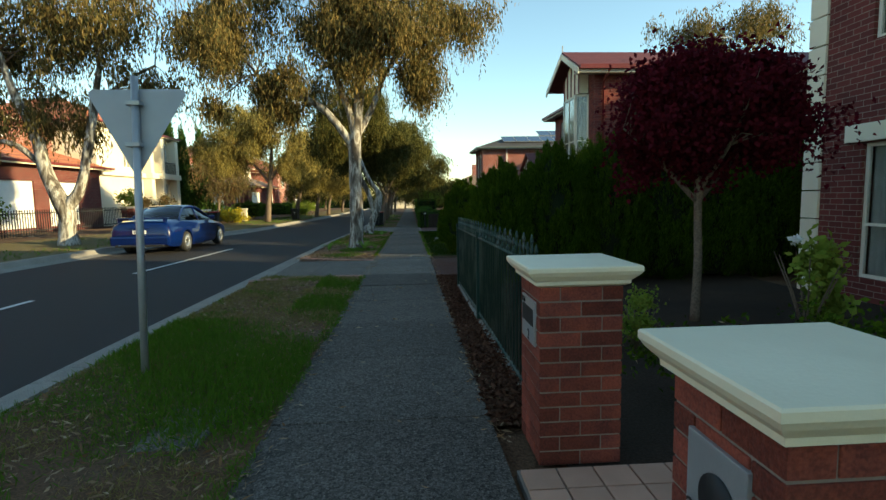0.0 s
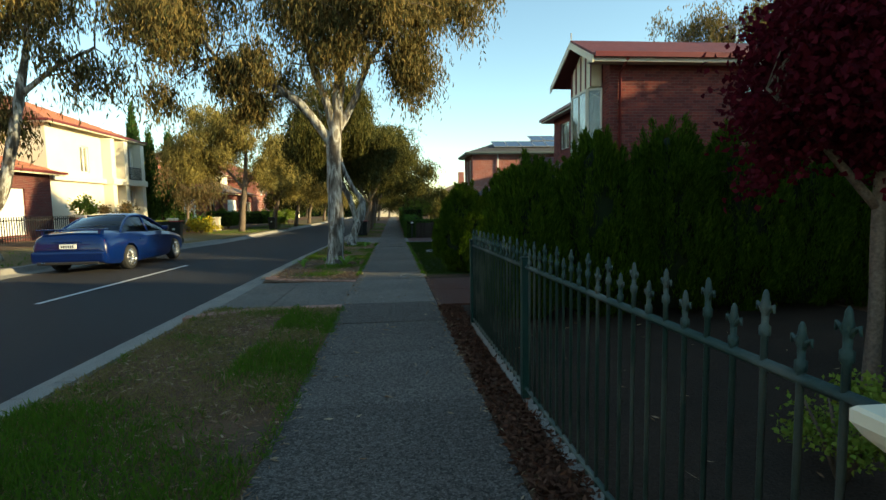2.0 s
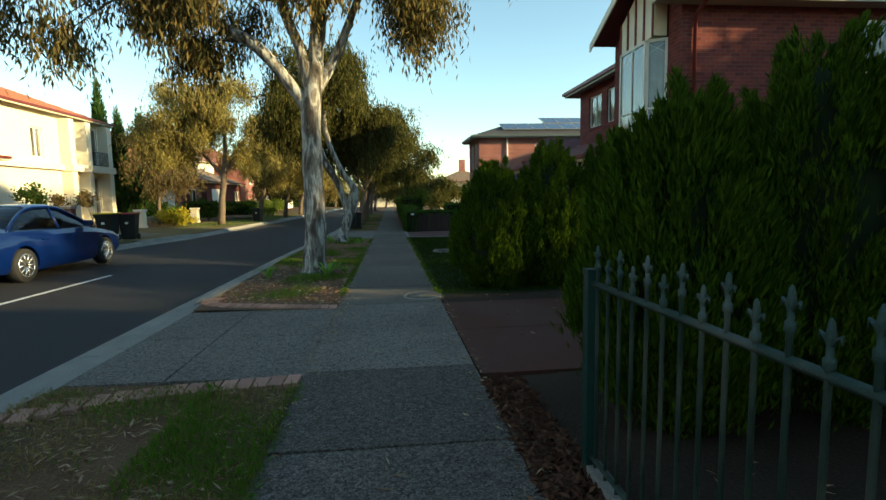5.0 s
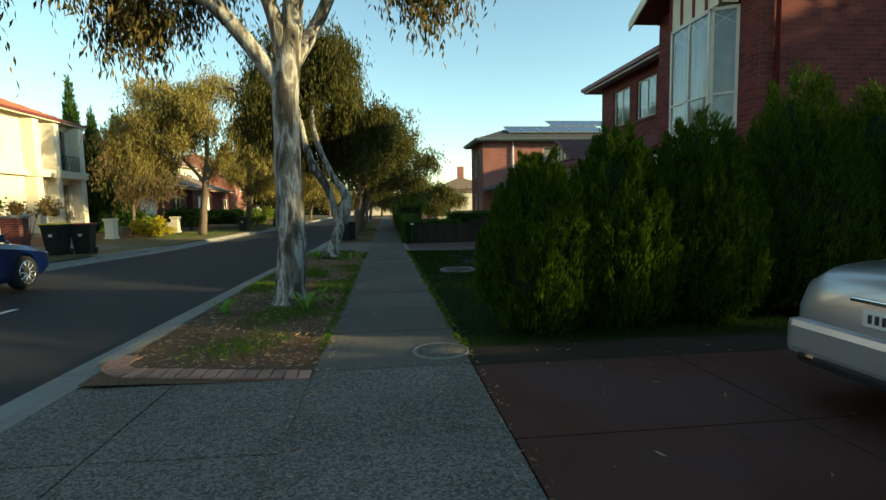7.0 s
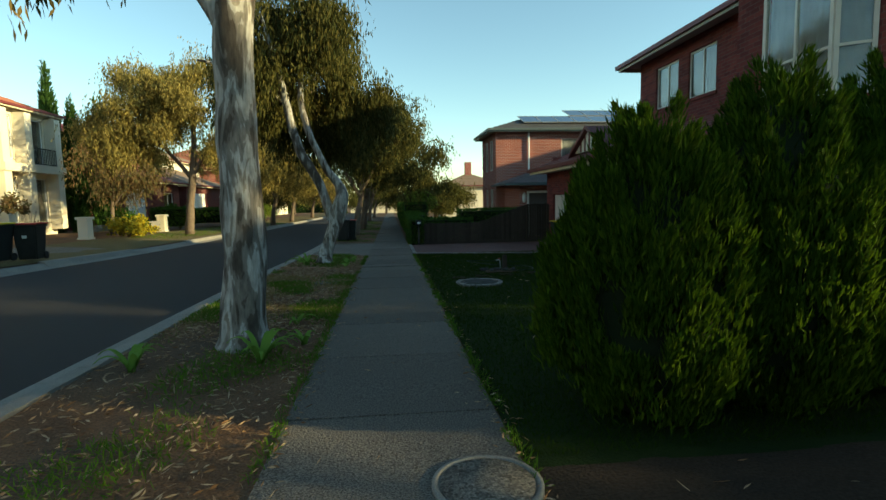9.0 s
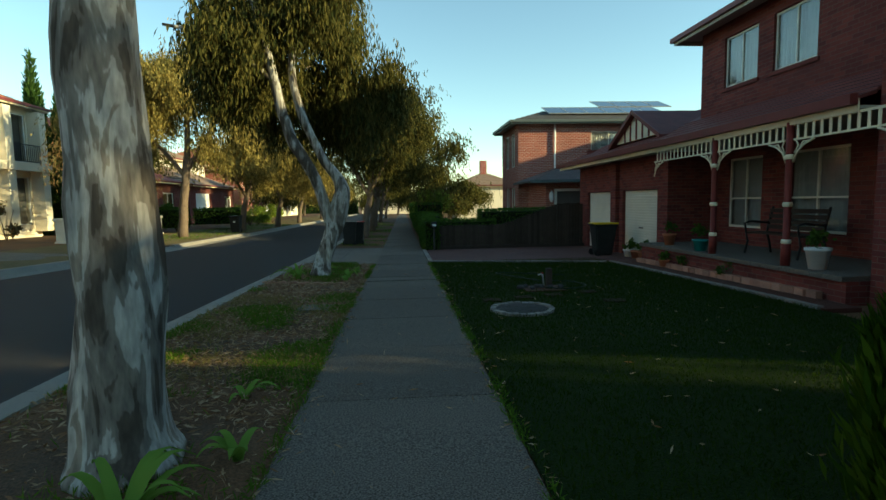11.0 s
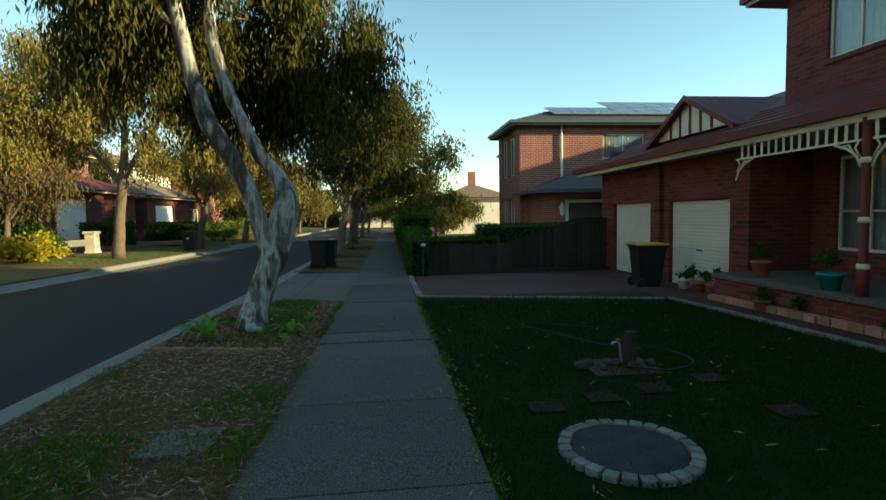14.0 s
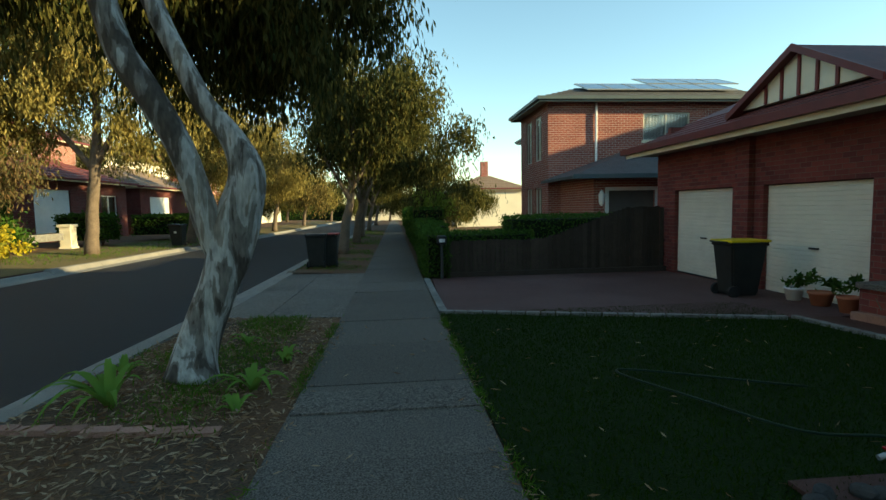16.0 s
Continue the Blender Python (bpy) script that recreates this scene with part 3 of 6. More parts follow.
DRIVES_R = [(10.6, 13.95), (29.4, 35.6)]
DRIVES_L = [(24.6, 25.4), (30.0, 36.2), (46.5, 50.5)]
def kerb(name, xk, xg, drives, sgn):
    """Rolled kerb and gutter in lengths with joints, low across the driveways."""
    k = thing(name, 0, 0, 0, "pale worn concrete kerb and gutter beside the road", "kerb", "", "structure")
    y = -12.0
    while y < 120:
        L = 2.4 if y < 60 else 12
        low = any(a < y + L / 2 < b for a, b in drives)
        top = -0.055 if low else 0.0
        s = [(xk, top), (xk - sgn * .15, top - .004), (xk - sgn * .24, top - .07 if low else -.12), (xk - sgn * .30, -.14), (xg, -.15), (xg, -.3), (xk, -.3)]
        bm = bmesh.new()
        a = [bm.verts.new((x, y + .008, gz(x, y) + h)) for x, h in s]
        b = [bm.verts.new((x, y + L - .008, gz(x, y + L) + h)) for x, h in s]
        for i in range(len(s)):
            j = (i + 1) % len(s)
            bm.faces.new((a[i], a[j], b[j], b[i]))
        bm.faces.new(a[::-1]); bm.faces.new(b)
        part("kerb_length", bm, M_KERB, k)
        y += L
kerb("kerb_near", KERB, GUT, DRIVES_R, 1)
kerb("kerb_far", FARKERB, FARGUT, DRIVES_L, -1)

line = thing("lane_line", 0, 0, 0, "white painted dashed line along the road centre", "road marking", "", "structure")
for y in (2.2, 11.4):
    L = 6.2
    z0, z1 = [gz(-5.95, v) - 0.078 for v in (y, y + L)]
    bm = bmesh.new()
    bm.faces.new([bm.verts.new(v) for v in ((-6.0, y, z0), (-5.9, y, z0), (-5.9, y + L, z1), (-6.0, y + L, z1))])
    part("dash", bm, M_LINE, line)

# concrete footpath, slab by slab
fp = thing("footpath", 0, 0, 0, "grey exposed-aggregate concrete footpath with cut joints", "footpath", "", "structure")
PX0, PX1 = -0.98, 0.52
solid("footpath_bed", strip(PX0 + .01, PX1 - .01, YS, -0.02, thick=.1), M_GROUT, "dark earth in the joints of the footpath", "ground", "structure")
y = -4.06
rs = np.random.default_rng(5)
while y < 110:
    L = 1.5 if y < 60 else 6.0
    m = M_CONC2 if 10.5 < y < 13.5 else M_CONC if y < 10.5 else M_CONC3
    t = rs.uniform(-.006, .006)
    part("paving_slab", strip(PX0, PX1, [y + .008, y + L - .008], t, t * 0.3, thick=.1), m, fp)
    y += L

def apron(name, cols, y0, y1):
    a = thing(name, 0, 0, 0, "pale concrete driveway crossing in jointed slabs", "driveway", "", "structure")
    for x0, x1 in cols:
        n = 2
        for k in range(n):
            p, q = y0 + (y1 - y0) * k / n, y0 + (y1 - y0) * (k + 1) / n
            part("paving_slab", strip(x0 + .008, x1 - .008, [p + .008, q - .008], -0.055 if x0 < -2.9 else -.03, -.03 if x0 < -2.9 else -.012, thick=.12), M_CONC2, a)
apron("driveway_apron", [(KERB, -2.15), (-2.15, PX0)], 10.85, 13.75)
apron("driveway_apron", [(KERB, -2.15), (-2.15, PX0)], 29.4, 35.6)

# brick edging of the verge beside the crossing
edge = thing("brick_edging", 0, 0, 0, "salmon clay pavers edging the driveway crossing", "edging", "", "structure")
def paver(x, y, rz, w=.23, d=.11, par=None, m=M_EDGE, lift=.006, h=.07):
    bm = boxes((-w / 2, w / 2, -d / 2, d / 2, -h, lift + .004))
    o = part("paver", bm, m, par)
    o.matrix_basis = pose(x, y, gz(x, y) + lift, rs.uniform(-1.5, 1.5), rs.uniform(-1.5, 1.5), rz + rs.uniform(-3, 3))
    return o
for i in range(17):
    x = -1.06 - i * .122
    paver(x, 10.74 - (0.4 * max(0, (i - 7) / 9) ** 2 + .028 * i), 90 + i * .8, par=edge)
for i in range(13):
    x = -1.06 - i * .122
    paver(x, 13.88 + .012 * i, 92, par=edge, lift=-.004)
for i in range(7):
    a = radians(262 - i * 17)
    paver(-2.56 + .36 * math.cos(a), 14.40 + .38 * math.sin(a), math.degrees(a), par=edge, lift=-.004)
for i in range(7):
    paver(-1.5 - i * .235, 25.0 + .02 * i, 2, par=edge, lift=.004)

# private driveways and garden paths
drv = thing("private_driveway", 0, 0, 0, "dark red concrete driveway with open joints", "driveway", "", "structure")
for x0, x1 in ((.53, 2.6), (2.6, 4.7), (4.7, 6.8), (6.8, 9.5), (9.5, 14)):
    for y0, y1 in ((10.7, 12.28), (12.28, 13.9)):
        part("paving_slab", slab([(x0 + .008, y0 + .008), (x1 - .008, y0 + .008), (x1 - .008, y1 - .008), (x0 + .008, y1 - .008)], .1, -.008), M_PAVE2, drv)
drv2 = thing("garage_driveway", 0, 0, 0, "dark red patterned concrete garage driveway", "driveway", "", "structure")
part("driveway_sheet", slab([(.62, 29.5), (5.35, 28.0), (5.9, 27.9), (6.78, 28.0), (6.78, 34.0), (.75, 34.0)], .1, -.002), M_PAVE3, drv2)
part("path_sheet", slab([(5.47, 21.0), (6.0, 21.0), (6.0, 27.9), (5.35, 28.0)], .1, .002), M_PAVE2, drv2)
for i in range(22):
    f = i / 22
    paver(.66 + 4.7 * f, 29.42 - 1.5 * f, -17.5, .2, .1, drv2, M_STONE, .012)
for i in range(33):
    paver(5.38 + .003 * i, 27.9 - i * .21, 90, .19, .09, drv2, M_STONE, .012)
for i in range(20):
    paver(.60, 29.5 + i * .22, 90, .2, .13, drv2, M_STONE, .012)

# ---- planted ground ----
def blades(name, poly_boxes, n, mat_, h, w, label, seed, spread=0.5, patch=None, lift=0.0, category="grass"):
    """Many separate blades or scraps over plan boxes, thinned to patches."""
    rng = np.random.default_rng(seed)
    area = np.array([(b[1] - b[0]) * (b[3] - b[2]) for b in poly_boxes])
    k = rng.choice(len(poly_boxes), n, p=area / area.sum())
    b = np.array(poly_boxes)[k]
    x = b[:, 0] + (b[:, 1] - b[:, 0]) * rng.random(n)
    y = b[:, 2] + (b[:, 3] - b[:, 2]) * rng.random(n)
    if patch:
        f = np.array([noise.noise(Vector((u * patch[0], v * patch[0], seed))) for u, v in zip(x, y)])
        keep = f > patch[1] + rng.normal(size=n) * 0.1
        x, y = x[keep], y[keep]
    z = np.array([gz(u, v) for u, v in zip(x, y)]) + lift
    p = np.stack([x, y, z], 1)
    d = rng.normal(size=p.shape) * spread + np.array((0, 0, 1.0))
    if h < 0:
        d[:, 2] = rng.normal(size=len(p)) * .12
        p[:, 2] += .008
    return solid(name, leaves(p, d, abs(h), w, rng), mat_, label, category, "stuff")

def sheet(name, x0, x1, y0, y1, m, label, category, lift=-.02, res=.25, rough=.02):
    bm = bmesh.new()
    nx, ny = max(2, int((x1 - x0) / res)), max(2, int((y1 - y0) / res))
    g = [[bm.verts.new((x0 + (x1 - x0) * i / nx, y0 + (y1 - y0) * j / ny, gz(x0 + (x1 - x0) * i / nx, y0 + (y1 - y0) * j / ny) + lift
        + rough * noise.noise(Vector((x0 + (x1 - x0) * i / nx, y0 + (y1 - y0) * j / ny, 0)) * 2.1))) for i in range(nx + 1)] for j in range(ny + 1)]
    for r, s in zip(g, g[1:]):
        for i in range(nx):
            bm.faces.new((r[i], r[i + 1], s[i + 1], s[i])).smooth = True
    return solid(name, bm, m, label, category, "structure")

VERGE = [(KERB + .03, PX0 - .02, -4, 10.6)]
VERGE2 = [(KERB + .03, PX0 - .02, 14.1, 29.3)]
sheet("verge", KERB + .02, PX0 - .01, -6, 10.62, M_SOIL, "worn nature strip of patchy grass and soil", "verge")
sheet("verge", KERB + .02, PX0 - .01, 13.72, 29.35, M_SOIL, "bare brown nature strip under gum trees", "verge")
sheet("verge", KERB + .02, PX0 - .01, 35.65, 110, M_SOIL, "shaded nature strip with patchy grass", "verge", res=1.0)
sheet("verge_far", -13.5, FARKERB - .02, -6, 110, M_DRYVERGE, "far nature strip of thin dry grass", "verge", res=.8)
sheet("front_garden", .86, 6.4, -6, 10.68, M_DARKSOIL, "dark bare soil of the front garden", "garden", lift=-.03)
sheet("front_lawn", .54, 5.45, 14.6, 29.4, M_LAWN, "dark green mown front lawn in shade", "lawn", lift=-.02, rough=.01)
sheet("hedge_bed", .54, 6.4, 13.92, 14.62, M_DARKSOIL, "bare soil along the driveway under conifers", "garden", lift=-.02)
sheet("mulch_strip", .53, .84, 3.3, 10.5, M_SOIL, "strip of brown bark mulch beside the fence", "garden", lift=-.01)
blades("grass", [(KERB + .03, PX0 - .02, -4, 6.6), (-1.7, PX0 - .02, 6.6, 10.6)], 90000, M_GRASS, .085, .008, "patchy green verge grass", 3, .55, (.55, -.05))
blades("dry_grass", [(KERB + .03, PX0 - .02, 4.5, 10.6), (KERB + .03, PX0 - .02, 18.5, 23.5)], 30000, M_GRASSDRY, .06, .006, "dry straw-coloured verge grass", 4, .9, (.9, .0))
blades("grass", VERGE2, 40000, M_GRASS, .075, .008, "thin weedy grass on bare earth", 6, .7, (.8, .27))
blades("fallen_leaves", VERGE + VERGE2, 10000, M_LITTER, -.075, .014, "scattered dry gum leaves and bark strips", 7, category="leaf litter")
blades("fallen_leaves", [(.53, .86, 3.3, 10.5)], 7000, M_MULCH, -.06, .022, "brown bark mulch and dry leaves", 8, category="leaf litter")
blades("fallen_leaves", [(PX0, PX1, 1, 29), (.6, 5, 17, 28), (1, 4, 11, 14.6), (.9, 4, 4, 9)], 420, M_LITTER, -.08, .013, "single dry gum leaves lying about", 9, category="leaf litter")
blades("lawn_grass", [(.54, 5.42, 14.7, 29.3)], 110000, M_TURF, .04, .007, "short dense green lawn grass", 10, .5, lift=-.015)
blades("fallen_leaves", [(KERB + .03, PX0 - .02, 18, 28.5)], 5200, M_LITTER, -.08, .016, "drift of golden-brown gum leaves", 17, category="leaf litter")
blades("dry_grass", VERGE, 60000, M_GRASSDRY, .045, .006, "short dry straw among the verge grass", 31, 1.2, (1.3, -.02))
blades("grass", VERGE, 60000, M_GRASS, .05, .007, "short green tufts across the worn verge", 32, .8, (1.7, .2))
blades("grass", [(KERB + .03, PX0 - .02, 18.6, 22.4)], 22000, M_GRASS, .06, .008, "green weeds among the leaf drift", 33, .8, (1.2, .12))
blades("edge_grass", [(PX0 - .07, PX0 + .045, -2, 10.6), (PX0 - .07, PX0 + .03, 14.2, 29.3), (PX1 - .03, PX1 + .06, 14.3, 29.3)], 9000, M_GRASS, .07, .008, "grass creeping over the path edges", 18, .9, (1.6, -.05))
blades("fallen_leaves", [(PX0 - .05, PX0 + .12, 0, 29), (PX1 - .08, PX1 + .1, 3, 29)], 1500, M_LITTER, -.06, .012, "dry leaves caught along the path edges", 19, category="leaf litter")
blades("grass", [(-12.5, FARKERB - .05, 8, 24), (-12.5, FARKERB - .05, 37, 60)], 6000, M_GRASS, .08, .02, "thin grass on the far nature strip", 11, .6, (.3, -.1))
blades("grass", [(KERB + .05, PX0, 36, 70)], 12000, M_GRASS, .08, .012, "thin grass beside the path", 12, .6, (.5, 0))

# ---- trees ----
tree("gum_tree", (-1.80, 17.55, gz(-1.9, 17.4) - .02),
     [(0, 0, 0, .33), (0, 0, .3, .24), (.03, 0, 1.5, .215), (0, 0, 2.6, .20), (.06, 0, 3.5, .21), (.16, .05, 4.4, .17), (.3, .1, 6, .13), (.2, .2, 8, .08), (.3, .2, 9.5, .03)],
     [[(.04, 0, 3.3, .16), (-.35, -.05, 3.9, .13), (-.95, -.1, 4.6, .12), (-1.7, -.3, 5.0, .09), (-2.6, -.5, 5.3, .06), (-3.3, -.6, 6.2, .03)],
      [(.08, 0, 3.6, .15), (-.1, 0, 4.5, .12), (-.5, .2, 5.6, .1), (-.9, .5, 7.5, .05), (-1, .6, 9, .02)],
      [(.1, 0, 3.7, .13), (.6, .2, 4.6, .1), (1.2, .4, 6, .07), (2.2, .5, 7, .04), (3, .5, 7.2, .02)],
      [(.2, .1, 5.2, .08), (.9, -.6, 6.0, .06), (1.6, -1.2, 6.8, .03)]],
     [(-2.8, -.3, 6.6, 1.9, 1.8, 1.7), (-.6, .2, 8.4, 2.3, 2.2, 1.8), (2.2, .3, 7.6, 2.0, 1.9, 1.7), (2.3, .2, 6.0, .8, .8, .9), (.8, -1, 6.6, 1.4, 1.2, 1.2), (3.3, .4, 8.6, 1.5, 1.4, 1.3), (-1.2, 1, 5.6, 1.1, 1, .7), (-4.2, -.6, 7.2, 1.3, 1.3, 1.1), (-2.4, -.4, 4.5, 1.1, .9, .6), (-2.0, -1.3, 5.2, .9, .9, .7), (-3.6, -.5, 4.7, .8, .8, .5)],
     760, 120, .2, (.16, .036), M_BARKW, M_GUMLEAF, "tall pale-barked gum tree with peeling grey bark", 21, droop=1.2, hollow=.3, twigs=160)
tree("leaning_gum_tree", (-2.03, 26.25, gz(-2.03, 26.25) - .03),
     [(0, 0, 0, .27), (.03, .06, .25, .195), (.12, .16, .6, .175), (.29, .25, 1.12, .195), (.40, .3, 1.56, .19), (.49, .3, 1.92, .175), (.37, .32, 2.25, .12), (.09, .34, 2.64, .105), (-.13, .36, 3.12, .095), (-.35, .4, 3.65, .095), (-.55, .5, 4.6, .085), (-.5, .8, 5.8, .06), (-.3, 1, 7.2, .02)],
     [[(.26, .24, 1.05, .13), (.16, .22, 1.38, .125), (.05, .2, 1.8, .125), (-.09, .2, 2.22, .125), (-.35, .2, 2.7, .13), (-.56, .22, 3.06, .125), (-.68, .24, 3.47, .12), (-.80, .28, 3.85, .115), (-.97, .3, 4.7, .10), (-1.2, .3, 5.7, .07), (-1.5, .4, 6.8, .03)],
      [(-.95, .3, 4.4, .06), (-2, 0, 5.2, .05), (-3, -.2, 5.4, .03)]],
     [(-1.9, .4, 5.9, 1.2, 1.3, 1.1), (-.5, 1.0, 6.4, 1.7, 1.7, 1.4), (.7, 2.9, 5.2, 1.2, 1.3, 1.3), (.5, 3.0, 4.2, 1.1, 1.1, 1.0), (-1.2, 3.0, 4.5, 1.1, 1.2, 1.0), (-2.2, 1.0, 4.9, .8, 1.0, .8)],
     620, 140, .2, (.17, .036), M_BARKW, M_SHADELEAF, "leaning twisted gum tree with two pale stems", 22, droop=1.4, hollow=.2, twigs=120)
tree("street_gum_tree", (-11.2, 17.7, gz(-11.2, 17.7) - .03),
     [(0, 0, 0, .34), (0, 0, .4, .25), (-.05, 0, 1.2, .26), (-.5, 0, 2.3, .2), (-.75, 0, 3.6, .17), (-1.3, 0, 5, .12), (-1.8, 0, 7, .05)],
     [[(0, 0, 1.15, .2), (.45, .1, 1.9, .16), (.8, .1, 3.2, .14), (1.05, .2, 4.6, .12), (1.3, .3, 6.2, .07), (1.2, .3, 8, .03)],
      [(-.6, 0, 2.6, .1), (-1.4, -.1, 3.3, .09), (-2.5, -.2, 3.4, .05)],
      [(1.05, .2, 4.5, .08), (2, .3, 5.3, .06), (3, .3, 5.8, .04)]],
     [(-2, 0, 6.4, 2.2, 2, 1.6), (1.2, .2, 7.2, 2.2, 2, 1.7), (2.8, .3, 6.0, 1.3, 1.2, 1.2), (-.2, .2, 4.6, 1.2, 1.2, .9), (3.3, .3, 4.8, .6, .6, .9), (-2.6, 0, 4.2, 1.3, 1.2, .8)],
     460, 62, .22, (.19, .042), M_BARKW, M_GUMLEAF, "forked gum tree with orange-lit pale bark", 23, droop=1.2, hollow=.3, twigs=110)
tree("verge_tree", (-11.0, 41.0, gz(-11, 41) - .03),
     [(0, 0, 0, .25), (.1, 0, 1.5, .19), (.3, 0, 3, .18), (.5, 0, 5, .12), (.6, 0, 8, .04)],
     [[(.3, 0, 3, .12), (-.8, 0, 4.4, .09), (-2, 0, 5.4, .04)], [(.35, 0, 3.2, .12), (1.3, 0, 4.8, .08), (2.2, 0, 6, .03)]],
     [(-2.4, 0, 6.6, 2.2, 2.2, 2.0), (-3.6, 0, 5.6, 1.6, 1.8, 1.5), (-1.6, 0, 8.0, 1.9, 1.9, 1.4), (.6, 0, 7.4, 2.4, 2.4, 2.0), (2.5, 0, 5.6, 1.6, 1.8, 1.7), (-3.2, 0, 4.2, 1.7, 1.6, 1.2)],
     640, 120, .25, (.18, .05), M_BARK, M_SUNLEAF, "broad verge tree with olive foliage lit gold", 24, droop=1.0, hollow=.4, twigs=50)
tree("bronze_shrub_tree", (-14.2, 39.5, gz(-14, 39.5)), [(0, 0, 0, .1), (.1, 0, 1.5, .08), (.3, 0, 3, .04)], [[(.1, 0, 1.4, .05), (.8, 0, 2.3, .03), (1.6, 0, 2.8, .01)]],
     [(.6, 0, 3.0, 1.8, 1.4, .9), (-.8, 0, 3.4, 1.4, 1.2, .9)], 130, 34, .22, (.2, .05), M_BARK, M_GUMBROWN, "small tree with bronze drooping leaves", 25, droop=1.0, hollow=.3, twigs=20)
far_trees = [(-9.9, 56, 8.6, 3.0, M_SUNLEAF, 26), (-2.2, 42.5, 8.8, 2.8, M_SHADELEAF, 27), (-2.2, 49.5, 9.4, 2.6, M_SHADELEAF, 28), (-2.4, 57, 10.5, 2.9, M_SHADELEAF, 29), (-10.2, 66, 8, 3, M_GUMLEAF, 30), (-2.5, 70, 9, 3, M_SHADELEAF, 31), (-10.5, 82, 8, 3.2, M_SUNLEAF, 32), (-2.5, 88, 8, 3, M_SHADELEAF, 33), (-10.4, 48.6, 8.5, 2.6, M_SUNLEAF, 34), (-16, 100, 7, 3.2, M_SHADELEAF, 35), (-11, 112, 8, 3.4, M_SHADELEAF, 36), (4.5, 66, 4.6, 2.0, M_SHADELEAF, 37), (3.5, 96, 6.5, 3.0, M_SHADELEAF, 38), (7, 108, 6, 3.0, M_SHADELEAF, 39), (-1, 118, 5.5, 2.8, M_SHADELEAF, 40), (-6.5, 121, 5, 2.6, M_SHADELEAF, 141), (12, 118, 6, 3.0, M_GUMLEAF, 142), (-24, 60, 9, 3.2, M_SHADELEAF, 143), (-15, 74, 6, 2.6, M_SHADELEAF, 144)]
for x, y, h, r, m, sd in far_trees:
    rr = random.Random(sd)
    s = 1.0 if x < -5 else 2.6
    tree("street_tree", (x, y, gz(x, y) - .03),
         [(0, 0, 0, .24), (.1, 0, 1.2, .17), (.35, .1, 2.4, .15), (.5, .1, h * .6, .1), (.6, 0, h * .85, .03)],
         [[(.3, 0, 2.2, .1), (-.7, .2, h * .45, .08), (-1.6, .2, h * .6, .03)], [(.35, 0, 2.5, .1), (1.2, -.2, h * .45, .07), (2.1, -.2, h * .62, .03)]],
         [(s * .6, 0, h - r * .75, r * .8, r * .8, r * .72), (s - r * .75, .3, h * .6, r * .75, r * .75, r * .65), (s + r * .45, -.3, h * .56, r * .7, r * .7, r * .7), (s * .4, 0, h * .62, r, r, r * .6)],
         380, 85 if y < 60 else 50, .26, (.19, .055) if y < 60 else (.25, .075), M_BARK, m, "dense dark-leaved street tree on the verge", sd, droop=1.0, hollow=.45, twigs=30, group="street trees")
tree("crimson_maple", (3.5, 6.08, gz(3.3, 6) - .03), [(0, 0, 0, .06), (.01, 0, .6, .05), (-.01, 0, 1.5, .048), (0, 0, 2.1, .035), (.04, 0, 2.7, .015)],
     [[(0, 0, 1.45, .035), (-.55, 0, 2.0, .025), (-.95, 0, 2.35, .01)], [(0, 0, 1.5, .035), (.55, .1, 2.05, .025), (1.0, .1, 2.45, .01)], [(0, 0, 1.6, .03), (.1, -.4, 2.1, .02), (.1, -.7, 2.5, .008)]],
     [(-.32, 0, 2.42, .68, .74, .54), (.42, .05, 2.45, .85, .82, .6), (.02, 0, 2.72, .7, .7, .46)], 700, 60, .11, (.065, .05), M_BARK, M_MAPLE, "round-headed maple with crimson leaves", 41, droop=.5, hollow=.45, twigs=60)
# added out of view to keep the sun off the brick house's side wall
tree("wall_shade_tree", (18.3, 16.6, 0), [(0, 0, 0, .3), (0, 0, 3, .2), (0, 0, 7, .1)], [[(0, 0, 3, .1), (-1.5, 0, 5, .05)], [(0, 0, 3, .1), (1.4, 0, 5.4, .03)]],
     [(0, 0, 6, 2.4, 3.0, 2.6), (0, 1.5, 7.4, 1.8, 2.2, 1.8), (0, -1.2, 5, 1.8, 2.0, 1.8)], 420, 50, .3, (.25, .09), M_BARK, M_SHADELEAF, "added unseen dense tree that shades the brick side wall", 44, hollow=.2)
tree("backyard_gum_tree", (16.5, 27, 0), [(0, 0, 0, .3), (0, 0, 5, .2), (0, 0, 10, .1)], [[(0, 0, 6, .1), (-2, 0, 8.5, .06), (-3, 0, 9.5, .02)], [(0, 0, 6, .1), (2, 0, 9, .03)]],
     [(-2, 0, 10, 2, 1.6, 1.3), (1.2, 0, 10.6, 2.2, 1.6, 1.4), (0, 0, 8.4, 1.8, 1.5, 1.0)], 300, 50, .25, (.2, .05), M_BARKW, M_GUMLEAF, "tall gum tree behind the brick house", 42, hollow=.3)

